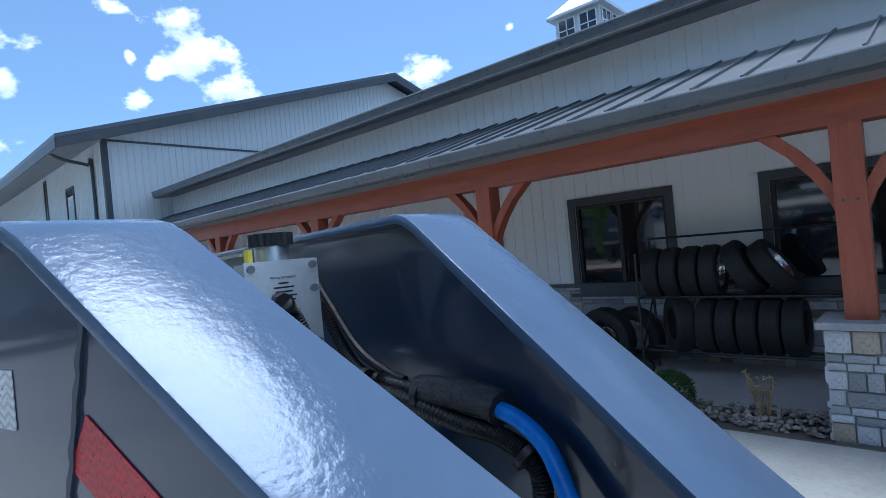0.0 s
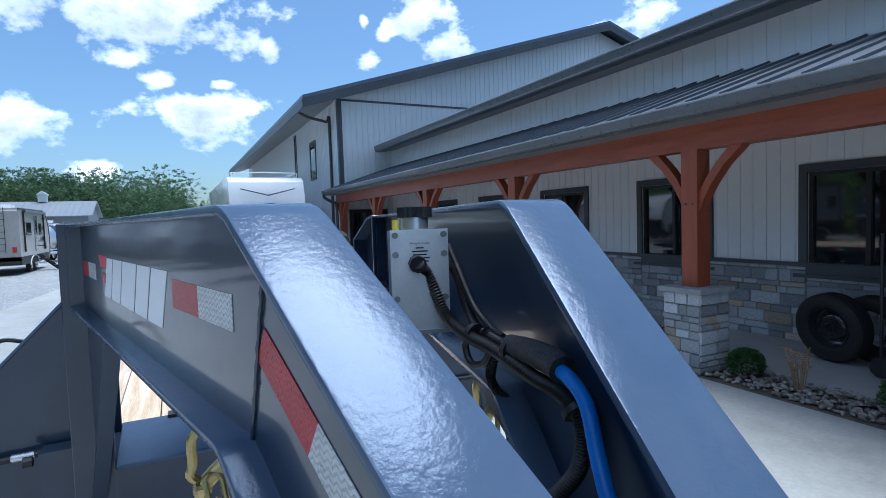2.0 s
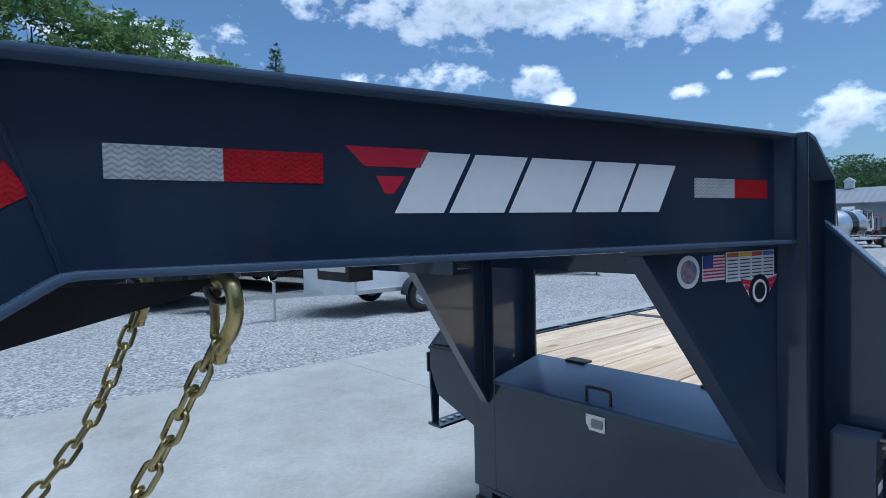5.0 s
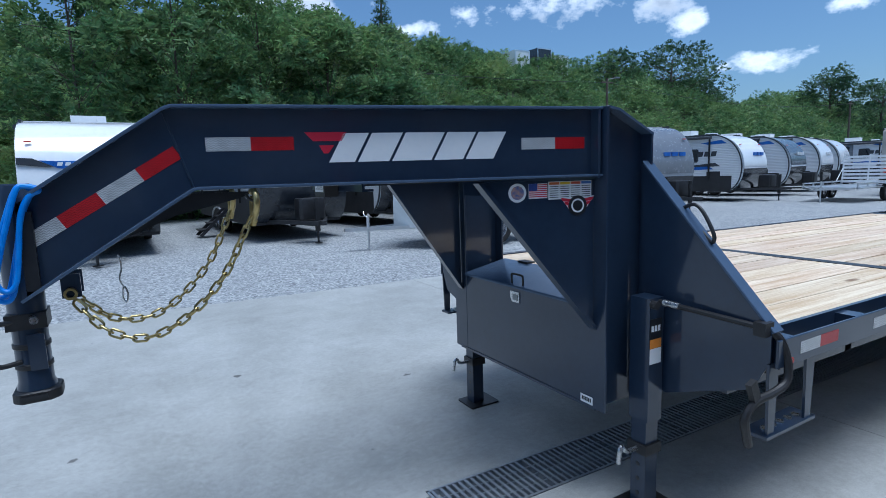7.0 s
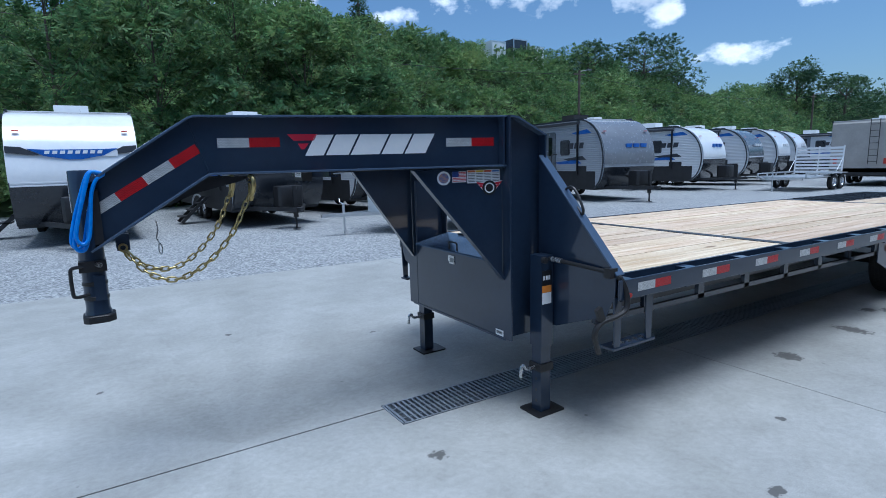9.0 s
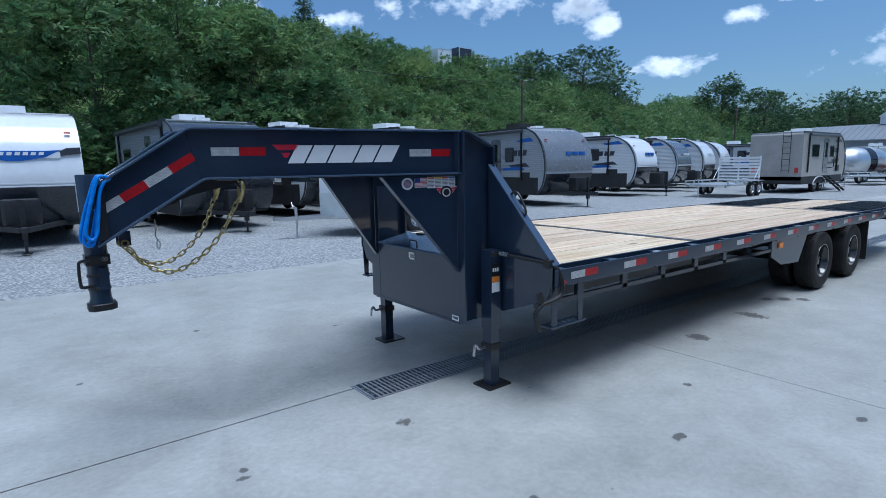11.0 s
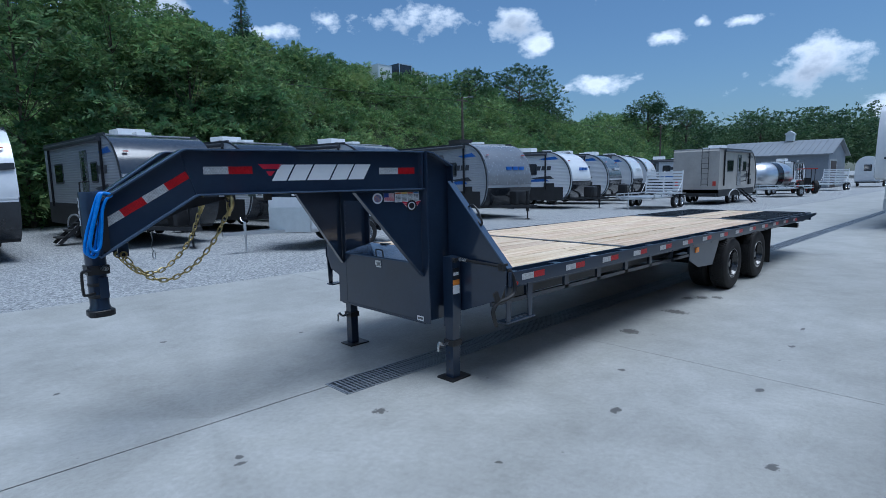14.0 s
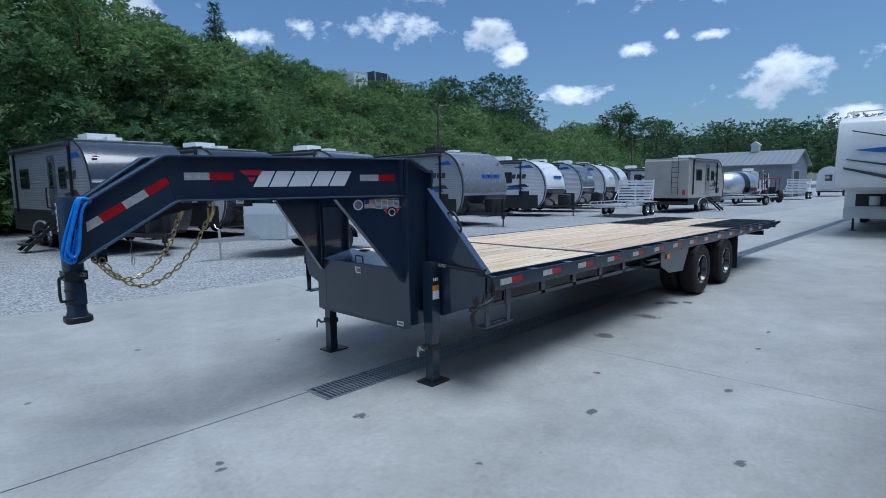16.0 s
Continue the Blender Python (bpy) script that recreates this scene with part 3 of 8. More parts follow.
def build_scrub():
    """The thicket on the bank: several thousand overlapping crowns, denser where the camera is nearest."""
    rng = random.Random(11)
    C, R, N = [], [], []
    for row in range(19):
        x = -45.0
        while x < 250:
            step = 2.5 + 0.02 * max(x - 40, 0)
            xx = x + rng.uniform(-1, 1)
            foot = 24 + 0.03 * max(xx, 0) + (max(xx - 70, 0) * .10)
            yy = foot - 1.0 + row * 1.55 + rng.uniform(-.8, .8)
            r = rng.uniform(.9, 2.1) + (0.7 if row == 0 else 0) + 0.004 * max(xx, 0)
            if rng.random() < .10:
                r *= 1.35
            z = hill_height(xx, yy) + r * rng.uniform(.25, .8)
            C.append((xx, yy, z))
            R.append(r)
            near = max(30.0, math.hypot(xx, yy + 3))
            N.append(min(1200, 440 * r * r * (36 / near) ** 1.0))
            x += step * rng.uniform(.8, 1.2)
    V, F = leaf_cloud(C, R, N, .15, 5)
    tagged(leaf_object("hillside_scrub", V, F, LEAFH, None, "dense green sumac and scrub covering the bank", "stuff"), category="bushes")


def tree(x, y, h, spread, seed, label, lean=0.0, leaf=.32, n=2600, trunk=.28, shape="round", mat=None):
    rng = random.Random(seed)
    z0 = hill_height(x, y)
    t = thing("tree", Matrix.Translation((x, y, z0)), label, "tree")
    bm = fresh()
    line = [(0, 0, -.3), (lean * .2, 0, h * .25), (lean * .5, .1, h * .5), (lean, 0, h * .85)]
    pts = smoothline(line, 4)
    k = len(pts)
    for i in range(k - 1):
        cyl(bm, pts[i], pts[i + 1], trunk * (1 - .8 * i / k), 8, trunk * (1 - .8 * (i + 1) / k), cap=i in (0, k - 2))
    ends, low, high = [], .20 * h, .92 * h
    for i in range(30):
        f = rng.uniform(0, 1)
        z = low + (high - low) * f
        reach = spread * .95 * math.sqrt(max(.08, 1 - ((f - .42) / .62) ** 2)) * rng.uniform(.25, 1.0) ** .6
        a = rng.uniform(0, 6.28)
        base = Vector(pts[min(k - 1, int(max(.15, z / h - .12) / .88 * (k - 1)))])
        tip = Vector((base.x + math.cos(a) * reach, base.y + math.sin(a) * reach, z))
        if shape != "cone":
            cyl(bm, base, tip, trunk * .22, 5, trunk * .05)
        ends.append(tip)
    part("trunk", bm, BARK, t)
    cs = [tuple(e) for e in ends] + [tuple(Vector(pts[-1]) + Vector((0, 0, spread * .15)))]
    rs = [spread * rng.uniform(.30, .46) for _ in cs]
    if shape == "cone":
        cs = [(lean * f, 0, h * f) for f in (.25, .4, .55, .68, .8, .9, 1.0)]
        rs = [spread * (1.08 - f) * .9 + .15 for f in (.25, .4, .55, .68, .8, .9, 1.0)]
    tot = sum(r * r for r in rs)
    V, F = leaf_cloud(cs, rs, [2 * n * r * r / tot for r in rs], leaf * .62, seed, frond=5)
    leaf_object("crown", V, F, mat or LEAFW, t, "uneven dark green crown")
    return t


def build_trees():
    tree(20.5, 42.5, 6.5, 1.5, 3, "narrow dark conifer standing above the scrub on the ridge", leaf=.18, shape="cone", n=1500)
    tree(62, 44.5, 6.5, 5.5, 4, "broad dark green tree on the crest of the bank", n=4200, leaf=.28)
    tree(70, 45, 5.0, 4.5, 14, "rounded green tree on the crest of the bank", n=2800, leaf=.28)
    tree(52, 45, 4.0, 3.2, 15, "low rounded tree on the crest of the bank", n=2000, leaf=.26)
    tree(109, 39.5, 10.5, 5.0, 5, "tall airy tree rising out of the woods", n=5200, leaf=.3)
    tree(104, 45, 9.0, 4.4, 6, "tall thin tree rising out of the woods", n=4200, leaf=.3)
    tree(144, 36, 16.0, 7.0, 7, "tall round-headed dark green tree", n=5200, leaf=.4)
    tree(213, 26.5, 18, 5.0, 8, "tall ragged tree leaning above the woods", lean=2, n=1600, leaf=.5)
    # taller growth at the foot of the bank, close behind the campers
    for x, y, h, w, seed in ((-1.5, 24.2, 11.2, 3.4, 31), (2.2, 24.0, 11.2, 3.4, 32), (5.6, 23.6, 10.6, 3.2, 33), (8.4, 22.6, 9.2, 2.7, 34), (11.0, 22.8, 8.6, 2.6, 35)):
        tree(x, y, h, w, seed, "leafy green tree at the foot of the scrubby bank", n=6800, leaf=.24, trunk=.10, mat=LEAFH)
    # far woods round the end of the lot
    rng = random.Random(21)
    C, R, N = [], [], []
    for i in range(330):
        a = rng.uniform(-14, 24)
        d = rng.uniform(150, 260)
        x, y = d * math.cos(radians(a)), d * math.sin(radians(a))
        h = rng.uniform(6, 13) * .85 if a < 0 else rng.uniform(11, 19)
        C.append((x, y, h * .48))
        R.append(h * rng.uniform(.42, .6))
        N.append(820)
    V, F = leaf_cloud(C, R, N, .42, 9, flat=1.0, frond=4)
    tagged(leaf_object("far_woods", V, F, LEAFW, None, "belt of mixed green woodland at the end of the lot", "stuff"), category="woods")


build_ground()
build_drain()
build_hill()
build_scrub()
build_trees()

# ---------------------------------------------------------------- shop with timber porch
WALL_Y, PORCH_END = -7.60, 19.25
POSTS = [-3.86, -0.09, 3.69, 7.46, 11.23, 15.0, 18.7]
WINDOWS = [(-6.44, -5.06), (-3.49, -2.11), (-.51, .92), (2.21, 3.63), (5.19, 6.55), (8.10, 9.51), (11.16, 12.39), (13.91, 15.19)]
WIN_Z = (1.09, 2.37)


def stones_for(width, height, rng, rows):
    """Rows of ledge stones: (u0, u1, v0, v1, depth)."""
    out, v = [], 0.0
    while v < height - .03:
        h = min(rng.choice(rows), height - v)
        if height - v - h < .045:
            h = height - v
        u = 0.0
        while u < width - .02:
            w = (rng.uniform(.14, .42) if width > .6 else rng.uniform(.09, .25)) * (1.15 if h > .1 else .9)
            if width - u - w < .10:
                w = width - u
            out.append((u, u + w, v, v + h, rng.uniform(.012, .035)))
            u += w
        v += h
    return out


def stone_mesh():
    """One rough ledge stone of unit size, with a chipped face."""
    bm = fresh()
    rng = random.Random(5)
    back = [bm.verts.new((x, 0, z)) for x, z in ((0, 0), (1, 0), (1, 1), (0, 1))]
    front = [bm.verts.new((x, rng.uniform(.75, 1.0), z)) for x, z in ((.03, .06), (.5, .03), (.97, .07), (.98, .5), (.96, .94), (.5, .97), (.04, .93), (.02, .5))]
    mid = bm.verts.new((.5, 1.15, .5))
    for i in range(8):
        bm.faces.new((front[i], front[(i + 1) % 8], mid))
    bm.faces.new((back[0], back[1], front[2], front[1], front[0]))
    bm.faces.new((back[1], back[2], front[4], front[3], front[2]))
    bm.faces.new((back[2], back[3], front[6], front[5], front[4]))
    bm.faces.new((back[3], back[0], front[0], front[7], front[6]))
    me = bpy.data.meshes.new("stone")
    bmesh.ops.recalc_face_normals(bm, faces=bm.faces)
    bm.to_mesh(me)
    bm.free()
    me.materials.append(STONE)
    return me


STONE_MESH = stone_mesh()


def lay_stones(parent, origin, u, n, width, height, rng, rows=(.07, .10, .14, .18), limit=None, joined=None):
    """Face a wall with ledge stones: u runs along it, n out of it."""
    o, u, n = Vector(origin), Vector(u), Vector(n)
    for a, b, c, d, t in stones_for(width, height, rng, rows):
        m = Matrix.Translation(o + u * (a + .004) + Vector((0, 0, c + .004))) @ Matrix((
            (*[u.x * (b - a - .008), n.x * t, 0], 0), (*[u.y * (b - a - .008), n.y * t, 0], 0), (0, 0, d - c - .008, 0), (0, 0, 0, 1)))
        if joined is not None and (limit is not None and limit[0] <= 0):
            co = [m @ v.co for v in STONE_MESH.vertices]
            vs = [joined.verts.new(c2) for c2 in co]
            for p in STONE_MESH.polygons:
                joined.faces.new([vs[i] for i in p.vertices])
            continue
        if limit is not None:
            limit[0] -= 1
        ob = new("stone", STONE_MESH)
        ob.parent = parent
        ob.matrix_basis = parent.matrix_world.inverted() @ m


def build_shop_wall():
    # wall with real window openings
    bm = fresh()
    xs = [-9.0]
    for a, b in WINDOWS:
        xs += [a, b]
    xs.append(PORCH_END)
    z0, z1 = WIN_Z
    for i in range(len(xs) - 1):
        solid = i % 2 == 0
        spans = [(0, 4.9)] if solid else [(0, z0), (z1, 4.9)]
        for a, b in spans:
            box(bm, xs[i], xs[i + 1], WALL_Y - .22, WALL_Y, a, b)
    bmesh.ops.remove_doubles(bm, verts=bm.verts, dist=1e-4)
    wall = struct("wall_front", bm, SIDING, "light grey board-and-batten shop wall", "wall", smooth=0)
    # battens
    bm = fresh()
    box(bm, -.011, .011, 0, .012, 0, 1)
    first = part("batten", bm, SIDING, wall)
    first.hide_render = False
    k = 0
    x = -8.9
    while x < PORCH_END - .1:
        inwin = [w for w in WINDOWS if w[0] - .12 < x < w[1] + .12]
        for a, b in (((1.13, 3.98),) if not inwin else ((WIN_Z[1] + .12, 3.98),)) + ((4.0, 4.6),):
            m = Matrix.Translation((x, WALL_Y, a)) @ Matrix.Diagonal((1, 1, b - a, 1))
            if k == 0:
                first.matrix_basis = m
            else:
                twin(first, m)
            k += 1
        x += .205
    # sill band and stone wainscot
    bm = fresh()
    box(bm, -9, PORCH_END, WALL_Y, WALL_Y + .055, 1.085, 1.135)
    soften(bm, .006)
    struct("trim_sill_band", bm, TRIMD, "dark band above the stone wainscot", "trim")
    bm = fresh()
    for i in range(len(xs) - 1):
        box(bm, xs[i], xs[i + 1], WALL_Y, WALL_Y + .02, 0, 1.08 if i % 2 == 0 else z0 - .12)
    wains = struct("wall_wainscot", bm, MORTAR, "ledge-stone wainscot in mixed greys with tan stones", "stone wall", smooth=0)
    rng = random.Random(3)
    limit, joined = [300], fresh()
    segs = []
    for i in range(len(xs) - 1):
        segs.append((xs[i], xs[i + 1], 1.08 if i % 2 == 0 else z0 - .12))
    segs.sort(key=lambda s: abs(.5 * (s[0] + s[1]) - 6.5))
    for a, b, h in segs:
        lay_stones(wains, (a, WALL_Y + .02, .02), (1, 0, 0), (0, 1, 0), b - a, h - .02, rng, limit=limit, joined=joined)
    bmesh.ops.recalc_face_normals(joined, faces=joined.faces)
    part("stone_run", joined, STONEJ, wains, kind="stuff", smooth=0)
    # windows
    for i, (a, b) in enumerate(WINDOWS):
        w = thing("window_%d" % (i + 1), Matrix.Translation((a, WALL_Y, z0)), "dark-framed shop window with two panes and wide dark trim", "window", kind="structure")
        W, H = b - a, z1 - z0
        bm = fresh()
        for x0, x1, y0, y1 in ((-.11, 0, -.11, H + .11), (W, W + .11, -.11, H + .11), (0, W, H, H + .11), (0, W, -.11, 0)):
            box(bm, x0, x1, .0, .035, y0, y1)
        soften(bm, .004)
        part("trim", bm, TRIMD, w)
        bm = fresh()
        for x0, x1, y0, y1 in ((0, .05, 0, H), (W - .05, W, 0, H), (.05, W - .05, H - .05, H), (.05, W - .05, 0, .05), (W / 2 - .03, W / 2 + .03, .05, H - .05)):
            box(bm, x0, x1, -.10, -.02, y0, y1)
        part("window_frame", bm, BLACKP, w)
        for x0, x1 in ((.05, W / 2 - .03), (W / 2 + .03, W - .05)):
            bm = fresh()
            box(bm, x0, x1, -.075, -.065, .05, H - .05)
            part("pane", bm, GLASS, w)
        bm = fresh()
        box(bm, -.16, W + .16, .0, .07, -.16, -.11)
        soften(bm, .006)
        part("window_sill", bm, TRIMD, w)


def build_piers():
    rng = random.Random(8)
    for px in POSTS:
        pier = thing("porch_pier", Matrix.Translation((px, -5.43, 0)), "square pier faced with grey ledge stone under a stone cap", "stone pier", "porch piers")
        bm = fresh()
        box(bm, -.235, .235, -.235, .235, -.05, .93)
        part("core", bm, MORTAR, pier, smooth=0)
        s = .235
        for o, u, n in (((-s - .02, s, 0), (1, 0, 0), (0, 1, 0)), ((-s, -s - .02, 0), (0, 1, 0), (-1, 0, 0)), ((s, -s - .02, 0), (0, 1, 0), (1, 0, 0)), ((-s - .02, -s, 0), (1, 0, 0), (0, -1, 0))):
            ov = pier.matrix_world @ Vector(o)
            lay_stones(pier, ov, u, n, 2 * s + .04, .93, rng, rows=(.07, .10, .13, .16))
        bm = fresh()
        box(bm, -.30, .30, -.30, .30, .93, .99)
        soften(bm, .014)
        part("cap", bm, CAP, pier, "rough grey stone cap")
        post = thing("porch_post", Matrix.Translation((px, -5.43, .99)), "reddish stained timber post with two curved braces", "timber post", "porch posts")
        bm = fresh()
        box(bm, -.11, .11, -.11, .11, 0, 1.63)
        soften(bm, .008)
        part("shaft", bm, TIMBER, post)
        for d in (-1, 1):
            bm = fresh()
            pts = [(.11, .98), (.165, 1.13), (.265, 1.30), (.43, 1.51), (.66, 1.715), (.50, 1.715), (.33, 1.545), (.20, 1.375), (.11, 1.22)]
            pts = [(d * a, b - .09) for a, b in pts]
            prism(bm, pts, -.07, .07, xz)
            bmesh.ops.recalc_face_normals(bm, faces=bm.faces)
            part("brace", bm, TIMBER, post)
        for d in (-1, 1):
            bm = fresh()
            cyl(bm, (d * .05, .105, .99), (d * .05, .125, .99), .014, 8)
            part("peg", bm, TRIMD, post)


def build_porch():
    bm = fresh()
    box(bm, -9, PORCH_END - .02, -5.54, -5.32, 2.61, 2.97)
    soften(bm, .008)
    struct("porch_beam", bm, TIMBERX, "long reddish stained timber beam over the porch posts", "beam")
    # ceiling under the porch roof
    bm = fresh()
    prism(bm, [(-5.34, 3.0), (-7.60, 3.55), (-7.60, 3.58), (-5.34, 3.03)], -9, PORCH_END - .01, yz)
    struct("ceiling_porch", bm, TIMBERX, "stained board ceiling under the porch roof", "ceiling")
    bm = fresh()
    box(bm, -9, PORCH_END - .01, -5.33, -4.956, 2.90, 2.92)
    struct("trim_porch_soffit", bm, SOFFIT, "grey soffit panel under the porch eave", "soffit", smooth=0)
    # metal roof with standing seams
    roof = thing("porch_roof", None, "dark standing-seam metal roof over the porch", "metal roof", kind="structure")
    bm = fresh()
    prism(bm, [(-4.86, 3.06), (-7.60, 3.98), (-7.60, 3.93), (-4.86, 3.01)], -9, PORCH_END - .01, yz)
    part("sheet", bm, ROOFM, roof, smooth=0)
    sl = (3.98 - 3.06) / (7.60 - 4.86)
    bm = fresh()
    prism(bm, [(-4.87, 3.058), (-7.58, 3.058 + 2.71 * sl), (-7.58, 3.095 + 2.71 * sl), (-4.87, 3.095)], -.013, .013, yz)
    seam = part("seam", bm, ROOFM, roof)
    x = -8.8
    seam.matrix_basis = Matrix.Translation((x, 0, 0))
    while x < PORCH_END - .3:
        x += .405
        twin(seam, Matrix.Translation((x, 0, 0)))
    gut = thing("porch_gutter", None, "dark grey half-round gutter along the porch eave", "gutter", kind="structure")
    bm = fresh()
    prism(bm, [(-4.93, 3.05), (-4.93, 2.94), (-4.90, 2.925), (-4.855, 2.93), (-4.825, 2.96), (-4.815, 3.01), (-4.805, 3.055), (-4.83, 3.06)], -9, PORCH_END + .1, yz)
    trough = part("trough", bm, GUTTER, gut)
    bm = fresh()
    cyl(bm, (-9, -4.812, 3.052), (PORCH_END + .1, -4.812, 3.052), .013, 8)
    part("highlight_bead", bm, BEAD_HIGHLIGHT, trough)
    bm = fresh()
    box(bm, -9, PORCH_END, -4.955, -4.932, 2.90, 3.06)
    part("fascia", bm, GUTTER, gut)
    bm = fresh()
    tube(bm, smoothline([(PORCH_END - .1, -4.87, 2.95), (PORCH_END - .1, -4.87, 2.82), (PORCH_END - .1, -5.2, 2.62), (PORCH_END - .1, -5.32, 2.4), (PORCH_END - .1, -5.32, .1)], 4), .055, 8)
    part("downspout", bm, TRIMD, gut)
    # upper roof edge, soffit, gutter
    bm = fresh()
    prism(bm, [(-6.98, 4.56), (-7.02, 4.56), (-7.02, 4.52), (-7.60, 4.60), (-7.60, 4.64), (-6.98, 4.60)], -9.3, PORCH_END - .25, yz)
    struct("trim_upper_soffit", bm, SOFFIT, "grey soffit under the upper eave", "soffit")
    bm = fresh()
    prism(bm, [(-6.98, 4.52), (-6.90, 4.55), (-6.86, 4.62), (-6.85, 4.74), (-6.98, 4.76)], -9.3, PORCH_END - .2, yz)
    upper = struct("trim_upper_gutter", bm, GUTTER, "dark gutter along the upper eave", "gutter")
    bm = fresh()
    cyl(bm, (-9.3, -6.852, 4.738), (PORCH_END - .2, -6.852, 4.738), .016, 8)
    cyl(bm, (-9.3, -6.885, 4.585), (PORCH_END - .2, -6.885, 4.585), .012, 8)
    part("highlight_bead", bm, BEAD_HIGHLIGHT, upper)
    up = thing("shop_roof", None, "dark metal main roof above the porch", "metal roof", kind="structure")
    bm = fresh()
    prism(bm, [(-6.88, 4.76), (-16.0, 7.2), (-25.2, 4.76), (-25.2, 4.66), (-16.0, 7.1), (-6.88, 4.66)], -9.3, PORCH_END - .2, yz)
    part("sheet", bm, ROOFM, up, smooth=0)
    bm = fresh()
    box(bm, -9, PORCH_END, -24.5, -24.3, 0, 4.7)
    box(bm, -9, -8.8, -24.3, WALL_Y - .22, 0, 4.7)
    part("back_wall", bm, SIDING, up, smooth=0)
    # floor of the porch
    bm = fresh()
    box(bm, -9, PORCH_END, WALL_Y - .02, -5.78, -.1, .03)
    struct("floor_porch", bm, WALK, "shaded smooth concrete porch floor", "floor", smooth=0)
    bm = fresh()
    box(bm, -9, 16.4, -5.78, -5.03, -.1, -.015)
    struct("planting_bed", bm, SOIL, "dark soil of the planting bed", "soil", smooth=0)
    # cupola on the main roof
    cu = thing("cupola", Matrix.Translation((7.1, -16.0, 7.75)), "white louvred cupola with a pale metal cap on the ridge", "cupola", kind="structure")
    bm = fresh()
    box(bm, -.75, .75, -.75, .75, -1.1, 1.0)
    part("base", bm, METALW, cu, smooth=0)
    for i in range(4):
        for k in (-.36, .36):
            bm = fresh()
            m = Matrix.Rotation(i * math.pi / 2, 4, "Z")
            box(bm, k - .26, k + .26, .745, .765, .25, .9, m)
            part("window", bm, GLASS, cu, smooth=0)
            bm = fresh()
            for a, b, c, d in ((-.30, -.26, .21, .94), (.26, .30, .21, .94), (-.26, .26, .21, .25), (-.26, .26, .90, .94), (-.26, .26, .56, .59), (-.015, .015, .25, .9)):
                box(bm, k + a, k + b, .765, .785, c, d, m)
            part("muntin", bm, WHITE, cu, smooth=0)
    bm = fresh()
    vs = [bm.verts.new((x, y, 1.0)) for x, y in ((-.95, -.95), (.95, -.95), (.95, .95), (-.95, .95))]
    wv = [bm.verts.new((x, y, 1.08)) for x, y in ((-.95, -.95), (.95, -.95), (.95, .95), (-.95, .95))]
    tv = [bm.verts.new((x, y, 1.95)) for x, y in ((-.08, -.08), (.08, -.08), (.08, .08), (-.08, .08))]
    bm.faces.new(vs[::-1])
    bm.faces.new(tv)
    for i in range(4):
        j = (i + 1) % 4
        bm.faces.new((vs[i], vs[j], wv[j], wv[i]))
        bm.faces.new((wv[i], wv[j], tv[j], tv[i]))
    part("cap_roof", bm, METALW, cu, smooth=0)


